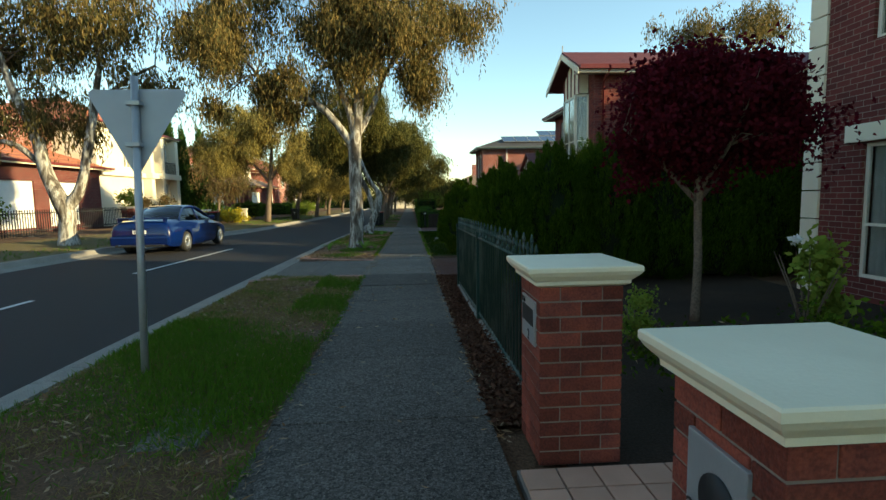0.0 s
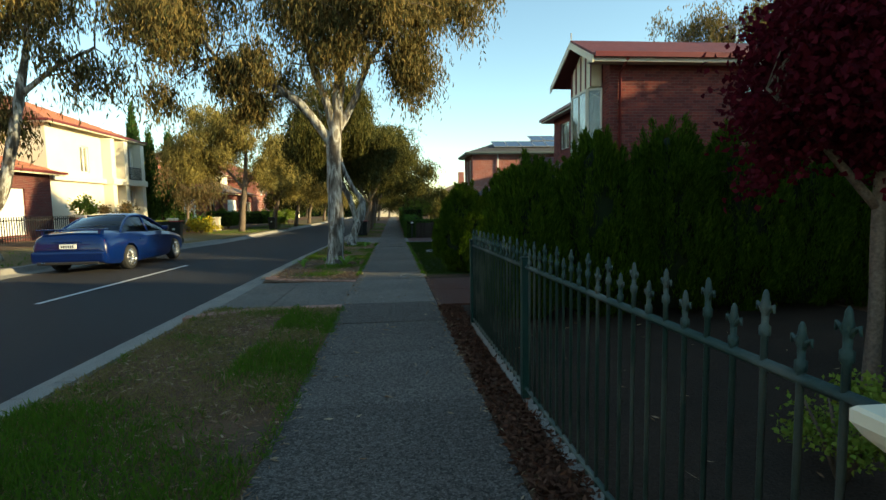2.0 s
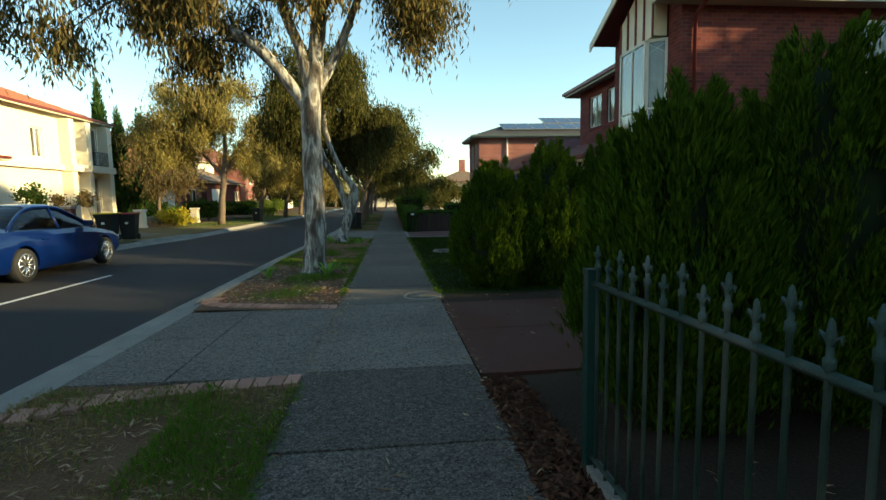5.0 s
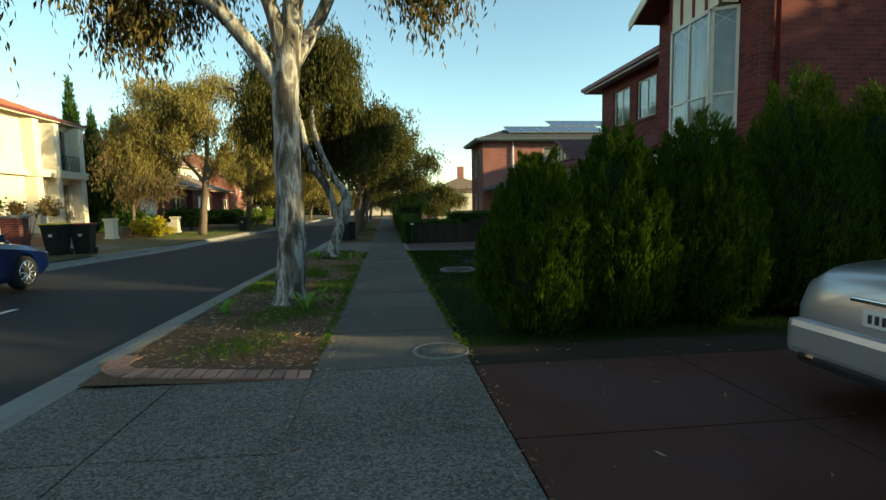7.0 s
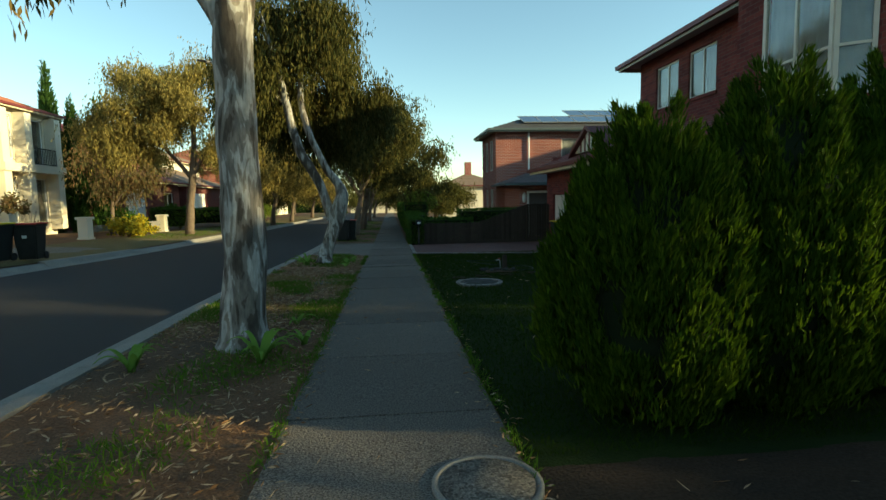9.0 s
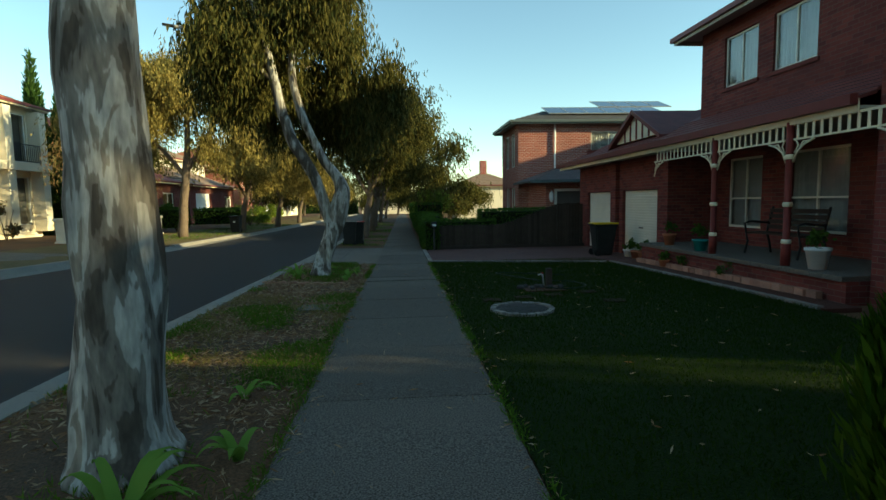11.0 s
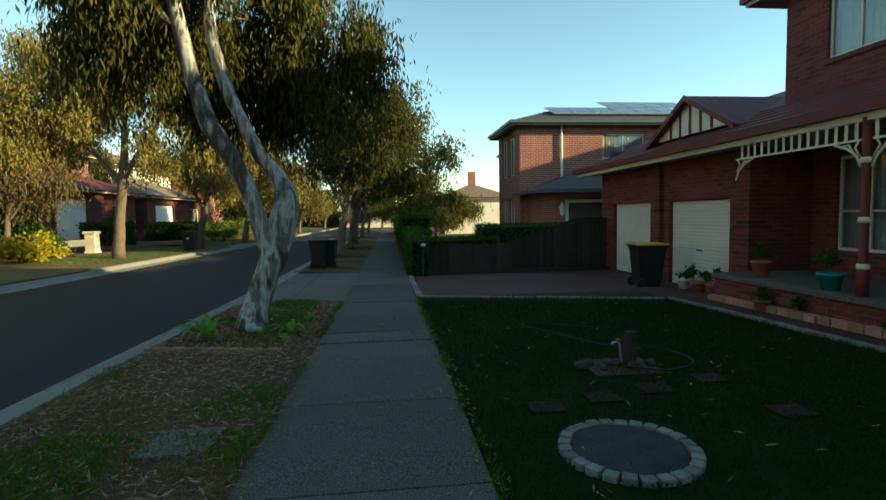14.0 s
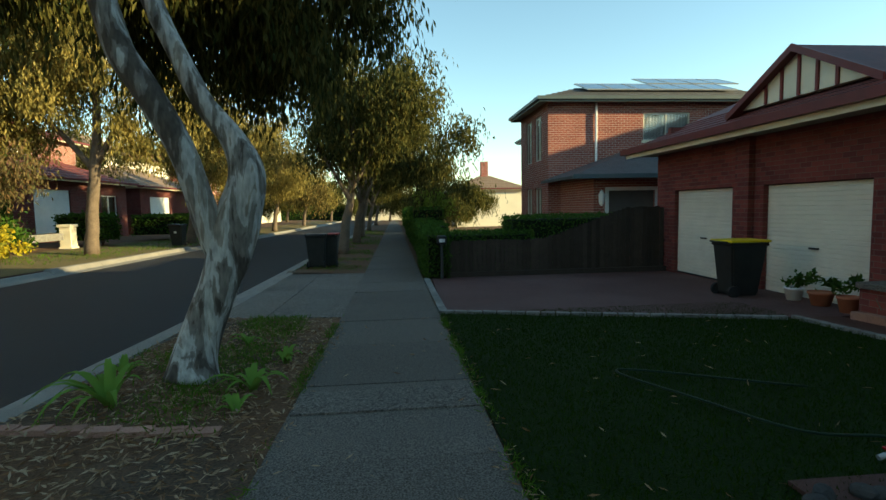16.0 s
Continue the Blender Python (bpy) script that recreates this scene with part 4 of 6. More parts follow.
# unseen trees, added to break up the sun that passes the back houses
for x, y, h, sd, n, k in ((21.5, 7.4, 8.0, 151, 120, 60), (22.0, 10.0, 9.6, 153, 150, 60), (22.5, 12.9, 7.5, 152, 62, 32)):
    tree("dapple_tree", (x, y, 0), [(0, 0, 0, .2), (0, 0, 2.5, .15), (0, 0, h * .8, .05)], [[(0, 0, 2.2, .1), (-1.2, .4, 4, .05), (-1.8, .6, 5, .02)], [(0, 0, 2.6, .1), (.3, -1.3, 4.2, .05), (.4, -1.8, 5.2, .02)]],
         [(0, 0, h - 2, 1.6, 1.9, 1.7), (0, .8, h * .55, 1.4, 1.6, 1.4), (0, -1, h * .5, 1.4, 1.5, 1.4)], n, k, .25, (.2, .06), M_BARK, M_SHADELEAF, "loose-crowned garden tree between the back houses", sd, hollow=.2, twigs=40, group="garden trees")

# ---- conifers and hedges ----
def conifer(name, x, y, h, r, seed, material=M_CONIFER, n=9000, spray=(.13, .045), label="bushy dark green pencil conifer", group="", sharp=.75):
    """A dense teardrop conifer: an inner mass and thousands of upright sprays in uneven tufts."""
    rng = np.random.default_rng(seed)
    t = thing(name, x, y, gz(x, y) - .03, label, "conifer", group)
    def rad(f):
        return r * (np.minimum(1, (f / .22 + .55) / 1.55)) * np.clip(1 - np.clip((f - .25) / .75, 0, 1) ** 1.7, .0, 1) ** sharp
    prof = [(max(.02, float(rad(np.array(f))) * .84), f * h * .97) for f in np.linspace(.02, 1, 12)]
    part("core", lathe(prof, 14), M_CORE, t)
    tufts = int(max(150, 44 * 2 * math.pi * r * h * .75))
    f = rng.random(tufts * 3)
    f = f[rng.random(tufts * 3) < rad(f) / r + .06][:tufts]
    tufts = len(f)
    a = rng.random(tufts) * 2 * math.pi
    size = rng.uniform(.6, 1.3, tufts) * min(1.0, r / .6)
    tr = rad(f) * rng.uniform(.84, 1.02, tufts)
    c = np.stack([tr * np.cos(a), tr * np.sin(a), f * h], 1)
    k = rng.integers(0, tufts, n)
    # each tuft is an upright flame, wide low down and drawn to a tip
    up = rng.random(n) ** .8
    wide = .058 * (1 - up) ** .7 + .006
    p = c[k] + (rng.normal(size=(n, 3)) * np.array((1, 1, .3)) * wide[:, None] + np.stack([np.zeros(n), np.zeros(n), (up - .4) * .40 * (h / 2.4)], 1)) * size[k][:, None]
    out = np.stack([np.cos(a), np.sin(a), np.zeros(tufts)], 1)[k]
    p += out * (.07 * up * size[k])[:, None]
    d = out * .32 + np.array((0, 0, 1.0)) + rng.normal(size=(n, 3)) * .26
    part("foliage", leaves(p, d, spray[0], spray[1], rng), material, t)
    return t
for i, (x, y, h, r) in enumerate([(1.63, 15.35, 2.05, 0.69), (2.66, 15.45, 2.32, 0.76), (3.86, 15.55, 2.55, 0.8), (5.3, 15.65, 3.05, 0.88), (6.64, 15.7, 2.95, 0.8), (7.69, 15.8, 2.9, 0.8)]):
    conifer("hedge_conifer", x, y, h, r, 50 + i, n=75000 if i < 3 else 40000, spray=(.085, .016), group="conifers beside the driveway")
for i, (x, y, h, r) in enumerate([(1.72, 9.7, 2.1, .62), (2.75, 9.75, 2.45, .75), (3.85, 9.8, 2.6, .8), (4.9, 9.8, 2.5, .8), (5.9, 9.85, 2.4, .75), (6.95, 9.9, 2.5, .75), (8.0, 9.9, 2.6, .75), (9.1, 9.95, 2.6, .75)]):
    conifer("hedge_conifer", x, y, h, r, 60 + i, n=65000 if i < 3 else 40000, spray=(.085, .016), group="conifers behind the fence")
for i, (x, y, h, r) in enumerate([(-19.6, 44.3, 8.9, .6), (-18.8, 45.0, 7.3, .55), (-17.6, 45.6, 7.4, .62)]):
    conifer("cypress", x, y, h, r, 70 + i, M_CYPRESS, 9000, (.3, .08), "slender tall green cypress", "cypresses", 1.2)

def hedge(name, x0, x1, y0, y1, z0, z1, seed, n, material=M_HEDGE, label="clipped green hedge beside the footpath", size=(.07, .04)):
    rng = np.random.default_rng(seed)
    t = thing(name, (x0 + x1) / 2, (y0 + y1) / 2, z0, label, "hedge")
    hx, hy, H = (x1 - x0) / 2, (y1 - y0) / 2, z1 - z0
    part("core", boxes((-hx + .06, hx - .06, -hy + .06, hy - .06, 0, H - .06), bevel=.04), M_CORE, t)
    p = rng.uniform(-1, 1, (n, 3))
    ax = rng.choice(3, n, p=np.array([hy * H, hx * H, hx * hy]) / (hy * H + hx * H + hx * hy))
    p[np.arange(n), ax] = np.where(ax == 2, 1, np.sign(p[np.arange(n), ax]))
    p = p * np.array((hx, hy, H / 2)) + np.array((0, 0, H / 2))
    p += rng.normal(size=p.shape) * .03
    d = rng.normal(size=p.shape) + np.array((0, 0, .4))
    part("foliage", leaves(p, d, *size, rng), material, t)
    return t

def shrub(name, x, y, r, h, seed, material, n, label, size=(.08, .05), z=None):
    rng = np.random.default_rng(seed)
    t = thing(name, x, y, (gz(x, y) if z is None else z) - .02, label, "shrub")
    bm = bmesh.new()
    for k in range(7):
        a = k * .9 + seed
        tube(bm, [(0.02 * math.cos(a), .02 * math.sin(a), 0), (r * .35 * math.cos(a), r * .35 * math.sin(a), h * .45), (r * .7 * math.cos(a), r * .7 * math.sin(a), h * .85)], [.014, .01, .004], 5)
    part("stem_cluster", bm, M_BARK, t)
    c, p, idx = crown_points([(0, 0, h * .58, r, r, h * .42)], max(12, n // 25), 25, r * .13, rng, .4)
    part("foliage", leaves(p, rng.normal(size=p.shape) + np.array((0, 0, .2)), *size, rng), material, t)
    return t

# ---- brick house with the bay window, garage and veranda ----
hb = thing("brick_house", 6.5, 18, -.4, "two-storey dark red brick house with bay window and veranda", "house")
def hpart(name, bm, m, par=None, label=""):
    """A part of a house given in world metres."""
    o = part(name, bm, m, par, label)
    return o
hb.matrix_basis = pose(0, 0, 0)
GB = -.5
SWIN = (10.75, 12.2, 4.12, 5.35)
SWIN2 = (12.9, 13.6, 4.75, 5.35)
part("wall", wall_bm("y", 17.9, 6.45, 16, GB, 5.75, .26, [SWIN, SWIN2]), M_BRICKB, hb)
window(hb, "y", 17.9, *SWIN, sill=M_BRICKB); window(hb, "y", 17.9, *SWIN2, sill=M_BRICKB)
part("wall", wall_bm("x", 6.45, 18.16, 18.45, GB, 5.9, .26), M_BRICKB, hb)
part("wall", wall_bm("x", 6.45, 20.35, 21.1, GB, 5.75, .26), M_BRICKB, hb)
part("wall", wall_bm("y", 21.1, 6.45, 8.1, GB, 5.75, .26), M_BRICKB, hb)
UW = [(26.25, 27.5, 4.05, 5.3), (24.5, 25.75, 4.05, 5.3)]
part("wall", wall_bm("x", 8.1, 21.36, 28.5, GB, 5.75, .26, UW + [(25.95, 27.2, .55, 2.25), (23.6, 25.2, .55, 2.25)]), M_BRICKB, hb)
for w in UW: window(hb, "x", 8.1, *w, sill=M_BRICKB)
for w in ((25.95, 27.2, .55, 2.25), (23.6, 25.2, .55, 2.25)): window(hb, "x", 8.1, *w, cross=(.42,))
part("wall", wall_bm("y", 28.24, 8.36, 16, GB, 5.75, .26), M_BRICKB, hb)
# bay of windows with cream panels and diamond lights above
BX, BY0, BY1 = 6.05, 18.72, 20.1
bay = part("bay", boxes((BX, 6.45, BY0, BY1, GB, .4), (BX, 6.45, BY0, BY1, 2.05, 2.2), (BX, 6.45, BY0, BY1, 2.62, 2.75)), M_WOODRED, hb, "bay window with cream panels")
part("panel", boxes((BX + .02, 6.45, BY0 + .02, BY1 - .02, 2.2, 2.62)), M_CREAM, bay)
part("panel", boxes((BX + .03, 6.5, BY0, BY1, 5.0, 5.1)), M_CREAM, bay)
def bay_side(a, b, z0, z1, bars, cross):
    """A glazed face of the bay between two plan points."""
    a, b = Vector((*a, 0)), Vector((*b, 0))
    L, ang = (b - a).length, math.degrees(math.atan2(b.y - a.y, b.x - a.x))
    w = part("window", boxes((0, L, -.03, .03, z0, z0 + .06), (0, L, -.03, .03, z1 - .06, z1), (0, .06, -.03, .03, z0, z1), (L - .06, L, -.03, .03, z0, z1), *[(L * f - .02, L * f + .02, -.025, .025, z0, z1) for f in bars], *[(0, L, -.025, .025, z0 + (z1 - z0) * f - .02, z0 + (z1 - z0) * f + .02) for f in cross]), M_FRAME, bay)
    w.matrix_basis = pose(a.x, a.y, 0, 0, 0, ang)
    g = part("pane", boxes((.06, L - .06, -.003, .003, z0 + .06, z1 - .06)), M_GLASS, w)
    g.visible_shadow = False
    bm = bmesh.new()
    n = int(L * 22)
    v = [[bm.verts.new((L * i / n, (.10 if ang < 0 else -.10) + .025 * math.sin(i * 1.8), z)) for z in (z0 + .05, z1 - .05)] for i in range(n + 1)]
    for p, q in zip(v, v[1:]):
        bm.faces.new((p[0], q[0], q[1], p[1])).smooth = True
    part("curtain", bm, M_CURTAIN, w)
    for k in range(int(L / .3)):
        x0, x1 = L * k / int(L / .3), L * (k + 1) / int(L / .3)
        bm = bmesh.new()
        tube(bm, [(x0, -.01, z1 - .36), (x1, -.01, z1 - .06)], [.008, .008], 4)
        tube(bm, [(x0, -.01, z1 - .06), (x1, -.01, z1 - .36)], [.008, .008], 4)
        part("glazing_bar", bm, M_FRAME, w)
    return w
bay_side((BX, BY0), (BX, BY1), 2.75, 5.05, (.5,), (.3,))
bay_side((6.45, 18.45), (BX, BY0), 2.75, 5.05, (), (.3,))
bay_side((BX, BY1), (6.45, 20.35), 2.75, 5.05, (), (.3,))
bay_side((BX, BY0), (BX, BY1), .4, 2.05, (.5,), (.4,))
for z0, z1, m in ((2.2, 2.62, M_CREAM), (2.05, 2.2, M_WOODRED), (2.62, 2.75, M_WOODRED), (GB, .4, M_BRICKB)):
    bm = bmesh.new()
    for p, q in (((6.45, 18.45), (BX, BY0)), ((BX, BY1), (6.45, 20.35))):
        a = [bm.verts.new((*r, z)) for r in (p, q, (6.45, q[1] if q[0] < p[0] else p[1])) for z in (z0, z1)]
        bm.faces.new((a[0], a[2], a[3], a[1])); bm.faces.new((a[2], a[4], a[5], a[3])); bm.faces.new((a[4], a[0], a[1], a[5])); bm.faces.new((a[1], a[3], a[5])); bm.faces.new((a[0], a[4], a[2]))
    part("bay_panel", bm, m, bay)
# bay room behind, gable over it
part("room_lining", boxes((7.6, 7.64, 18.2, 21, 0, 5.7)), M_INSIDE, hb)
bm = bmesh.new()
a = [bm.verts.new((6.12, y, z)) for y, z in ((18.5, 5.1), (20.3, 5.1), (20.3, 5.82), (19.3, 6.4), (18.5, 5.92))]
b = [bm.verts.new((6.44, v.co.y, v.co.z)) for v in a]
bm.faces.new(a); bm.faces.new(b[::-1])
for i in range(5): bm.faces.new((a[i], a[(i + 1) % 5], b[(i + 1) % 5], b[i]))
gable = part("gable", bm, M_CREAM, hb, "cream gable with dark red strips")
for y in (18.55, 18.98, 19.41, 19.84, 20.25):
    part("strip", boxes((6.09, 6.12, y - .03, y + .03, 5.1, 5.92 + (.5 - abs(y - 19.3) * .55 if abs(y - 19.3) < .6 else 0) - .05)), M_WOODRED, gable)
part("finial", boxes((5.72, 5.76, 19.28, 19.32, 6.45, 6.95)), M_STEEL, gable)
bm = bmesh.new()
def roof_slope(bm, pts, t=.12):
    """A thick roof plane from its corner points."""
    a = [bm.verts.new(p) for p in pts]
    b = [bm.verts.new((p[0], p[1], p[2] - t)) for p in pts]
    bm.faces.new(a); bm.faces.new(b[::-1])
    for i in range(len(a)):
        bm.faces.new((a[i], a[(i + 1) % len(a)], b[(i + 1) % len(a)], b[i]))
roof_slope(bm, [(5.72, 17.35, 5.78), (16.6, 17.35, 5.78), (16.6, 19.3, 6.72), (5.72, 19.3, 6.72)])
roof_slope(bm, [(5.72, 19.3, 6.72), (16.6, 19.3, 6.72), (16.6, 21.4, 5.75), (5.72, 21.4, 5.75)])
part("gable_roof", bm, M_ROOFRED, hb)
bm = bmesh.new()
roof_slope(bm, [(5.68, 17.33, 5.70), (5.72, 17.33, 5.70), (5.72, 19.3, 6.65), (5.68, 19.3, 6.65)], .2)
roof_slope(bm, [(5.68, 19.3, 6.65), (5.72, 19.3, 6.65), (5.72, 21.4, 5.68), (5.68, 21.4, 5.68)], .2)
part("bargeboard", bm, M_CREAM, hb)
part("gutter", boxes((5.74, 16.6, 17.24, 17.36, 5.66, 5.8)), M_GUTTER, hb)
part("eave_lining", boxes((5.74, 16.6, 17.37, 17.9, 5.6, 5.64), (5.74, 16.6, 17.36, 17.38, 5.55, 5.66)), M_EAVE, hb)
bm = bmesh.new(); tube(bm, [(6.75, 17.3, 5.66), (6.75, 17.55, 5.5), (6.75, 17.84, 5.35), (6.75, 17.84, -.2)], [.045] * 4, 8)
part("downpipe", bm, M_GUTTER, hb)
hip_roof(hb, 8.1, 16, 20.2, 28.5, 5.75, radians(22), M_ROOFRED)
eaves(hb, 8.1, 16, 21.1, 28.5, 5.7, .5, M_GUTTER, M_EAVE)
# antenna
bm = bmesh.new()
tube(bm, [(11.5, 19.4, 6.6), (11.5, 19.4, 7.3)], [.02, .02], 6)
tube(bm, [(10.9, 19.4, 7.25), (12.3, 19.4, 7.3)], [.012, .012], 5)
for k in range(7): tube(bm, [(11 + k * .2, 19.15, 7.26), (11 + k * .2, 19.65, 7.26)], [.007, .007], 4)
part("antenna", bm, M_STEEL, hb)
# garage wing
GX = 6.8
DOORS = [(31.45, 33.65, -.47, 1.56), (28.3, 30.55, -.47, 1.56)]
part("wall", wall_bm("x", GX, 27.75, 34.5, -.6, 2.6, .24, DOORS), M_BRICKB, hb)
part("wall", wall_bm("y", 34.26, 7.04, 13, -.6, 2.6, .24), M_BRICKB, hb)
part("wall", wall_bm("y", 27.75, 7.04, 8.1, -.6, 2.6, .24), M_BRICKB, hb)
part("pier", boxes((GX - .13, GX, 30.8, 31.2, -.5, 2.55)), M_BRICKB, hb)
for y0, y1, z0, z1 in DOORS:
    bm = bmesh.new()
    n = 26
    prof = []
    for k in range(n):
        z = z0 + (z1 - z0) * k / n
        prof += [(GX + .10, z), (GX + .10, z + .055), (GX + .115, z + .065)]
    r0 = [bm.verts.new((x, y0, z)) for x, z in prof]; r1 = [bm.verts.new((x, y1, z)) for x, z in prof]
    for i in range(len(prof) - 1): bm.faces.new((r0[i], r0[i + 1], r1[i + 1], r1[i]))
    d = part("garage_door", bm, M_ROLLER, hb, "cream ribbed roller door, closed")
    part("handle", boxes((GX + .06, GX + .1, (y0 + y1) / 2 - .09, (y0 + y1) / 2 + .09, .42, .45)), M_BLACK, d)
    part("seal", boxes((GX + .09, GX + .13, y0, y1, z0 - .02, z0 + .04)), M_BLACK, d)
# skillion of garage and veranda
vr = part("veranda_roof", boxes((8.0, 8.1, 21.4, 35.0, 3.3, 3.4)), M_ROOFRED, hb)
n = 7
for k in range(n):
    x0, x1 = 6.15 + (8.12 - 6.15) * k / n, 6.15 + (8.12 - 6.15) * (k + 1) / n
    z0, z1 = 2.64 + (x0 - 6.15) * .42, 2.64 + (x1 - 6.15) * .42 - .03
    bm = bmesh.new()
    roof_slope(bm, [(x0, 21.4, z0 + .03), (x1, 21.4, z1 + .03), (x1, 35.0, z1 + .03), (x0, 35.0, z0 + .03)], .05)
    part("tile_course", bm, M_ROOFRED, vr)
bm = bmesh.new()
roof_slope(bm, [(8.1, 28.3, 3.46), (10.4, 28.3, 4.4), (10.4, 35.0, 4.4), (8.1, 35.0, 3.46)], .05)
roof_slope(bm, [(10.4, 28.3, 4.4), (14, 28.3, 2.9), (14, 35.0, 2.9), (10.4, 35.0, 4.4)], .05)
part("garage_roof", bm, M_ROOFRED, hb)
part("wall", wall_bm("y", 34.3, 7.04, 13, 2.6, 3.2, .15), M_BRICKB, hb)
part("gutter", boxes((6.03, 6.15, 21.4, 35.1, 2.55, 2.7)), M_GUTTER, hb)
part("fascia", boxes((6.15, 6.18, 21.4, 35.0, 2.45, 2.64)), M_CREAM, hb)
part("eave_lining", boxes((6.18, 8.1, 21.4, 34.9, 2.5, 2.54)), M_EAVE, hb)
# small gable on the garage roof
bm = bmesh.new()
gy0, gyp, gy1, gzb, gzp = 28.45, 29.95, 31.45, 3.08, 3.86
a = [bm.verts.new((6.95, y, z)) for y, z in ((gy0, gzb), (gy1, gzb), (gyp, gzp))]
b = [bm.verts.new((7.1, v.co.y, v.co.z)) for v in a]
bm.faces.new(a); bm.faces.new(b[::-1])
for i in range(3): bm.faces.new((a[i], a[(i + 1) % 3], b[(i + 1) % 3], b[i]))
sg = part("small_gable", bm, M_CREAM, hb, "cream gable with dark red strips")
for y, h in ((29.15, .36), (29.55, .57), (29.95, .76), (30.35, .57), (30.75, .36)):
    part("strip", boxes((6.92, 6.95, y - .03, y + .03, gzb, gzb + h)), M_WOODRED, sg)
bm = bmesh.new()
roof_slope(bm, [(6.8, gy0 - .25, gzb - .06), (6.8, gyp, gzp + .08), (10, gyp, gzp + .08), (10, gy0 - .25, gzb - .06)], .09)
roof_slope(bm, [(6.8, gyp, gzp + .08), (6.8, gy1 + .25, gzb - .06), (10, gy1 + .25, gzb - .06), (10, gyp, gzp + .08)], .09)
part("small_gable_roof", bm, M_ROOFRED, sg)
bm = bmesh.new()
roof_slope(bm, [(6.77, gy0 - .25, gzb - .04), (6.77, gyp, gzp + .1), (6.8, gyp, gzp + .1), (6.8, gy0 - .25, gzb - .04)], .13)
roof_slope(bm, [(6.77, gyp, gzp + .1), (6.77, gy1 + .25, gzb - .04), (6.8, gy1 + .25, gzb - .04), (6.8, gyp, gzp + .1)], .13)
part("bargeboard", bm, M_GUTTER, sg)
# veranda floor, posts, frieze
part("veranda_floor", boxes((6.05, 8.1, 21.4, 27.75, .06, .14), bevel=.01), M_CONC3, hb)
part("veranda_base", boxes((6.12, 8.08, 21.4, 27.75, -.6, .06)), M_BRICKB, hb)
for y in (22.7, 24.75):
    p = part("post", lathe([(.075, .14), (.075, .5), (.055, .52), (.055, 1.95), (.06, 2.0), (.06, 2.5)], 12, 6.2, y), M_WOODRED, hb, "dark red turned veranda post")
    for z in (.5, 1.12, 1.9):
        part("ring", lathe([(.062, z), (.078, z + .02), (.078, z + .06), (.062, z + .08)], 12, 6.2, y), M_CREAM, p)
for y0, y1 in ((20.7, 22.62), (22.78, 24.67), (24.83, 27.3)):
    fz = part("frieze", boxes((6.19, 6.21, y0, y1, 2.44, 2.48), (6.19, 6.21, y0, y1, 2.2, 2.23)), M_CREAM, hb, "cream timber fretwork frieze")
    k = y0 + .08
    while k < y1:
        part("slat", boxes((6.195, 6.205, k - .025, k + .025, 2.23, 2.44)), M_CREAM, fz)
        k += .16
    for yy, s in ((y0, 1), (y1, -1)):
        bm = bmesh.new()
        tube(bm, [(6.2, yy, 1.85), (6.2, yy + s * .08, 2.02), (6.2, yy + s * .22, 2.12), (6.2, yy + s * .42, 2.19)], [.018] * 4, 6)
        tube(bm, [(6.2, yy + s * .02, 2.0), (6.2, yy + s * .1, 2.12), (6.2, yy + s * .05, 2.2)], [.014] * 3, 6)
        tube(bm, [(6.2, yy + s * .12, 2.06), (6.2, yy + s * .2, 2.17), (6.2, yy + s * .3, 2.16)], [.014] * 3, 6)
        part("bracket", bm, M_CREAM, fz)

# garage gable beside the driveway
part("wall", wall_bm("y", 16.5, 11.2, 16, -.4, 3.15, .24), M_BRICKB, hb)
bm = bmesh.new()
a = [bm.verts.new(v) for v in ((11.2, 16.52, 3.15), (16, 16.52, 3.15), (13.6, 16.52, 4.85))]
b = [bm.verts.new((v.co.x, 16.7, v.co.z)) for v in a]
bm.faces.new(a); bm.faces.new(b[::-1])
for i in range(3): bm.faces.new((a[i], a[(i + 1) % 3], b[(i + 1) % 3], b[i]))
part("side_gable", bm, M_BRICKB, hb)
bm = bmesh.new()
roof_slope(bm, [(10.8, 16.2, 2.95), (13.6, 16.2, 4.95), (13.6, 17.88, 4.95), (10.8, 17.88, 2.95)], .1)
roof_slope(bm, [(13.6, 16.2, 4.95), (16.4, 16.2, 2.95), (16.4, 17.88, 2.95), (13.6, 17.88, 4.95)], .1)
part("side_gable_roof", bm, M_ROOFRED, hb)
bm = bmesh.new()
roof_slope(bm, [(10.78, 16.16, 2.97), (13.6, 16.16, 4.99), (13.6, 16.2, 4.99), (10.78, 16.2, 2.97)], .2)
roof_slope(bm, [(13.6, 16.16, 4.99), (16.42, 16.16, 2.97), (16.42, 16.2, 2.97), (13.6, 16.2, 4.99)], .2)
part("bargeboard", bm, M_WHITE, hb)

# ---- near brick house ----
ha = thing("corner_house", 0, 0, 0, "dark red brick house with cream quoins", "house")
AW = [(5.3, 7.0, .25, 2.15), (5.3, 6.95, 3.55, 5.0)]
part("wall", wall_bm("x", 6.4, -8, 7.8, -.3, 5.9, .26, AW), M_BRICKA, ha)
for w in AW: window(ha, "x", 6.4, *w, cross=(.4,))
part("wall", wall_bm("y", 7.54, 6.66, 12, -.3, 5.9, .26), M_BRICKA, ha)
part("lintel", boxes((6.33, 6.4, 5.05, 7.25, 2.17, 2.42), bevel=.01), M_RENDER, ha)
part("keystone", boxes((6.31, 6.4, 5.9, 6.4, 2.42, 2.6), bevel=.01), M_RENDER, ha)
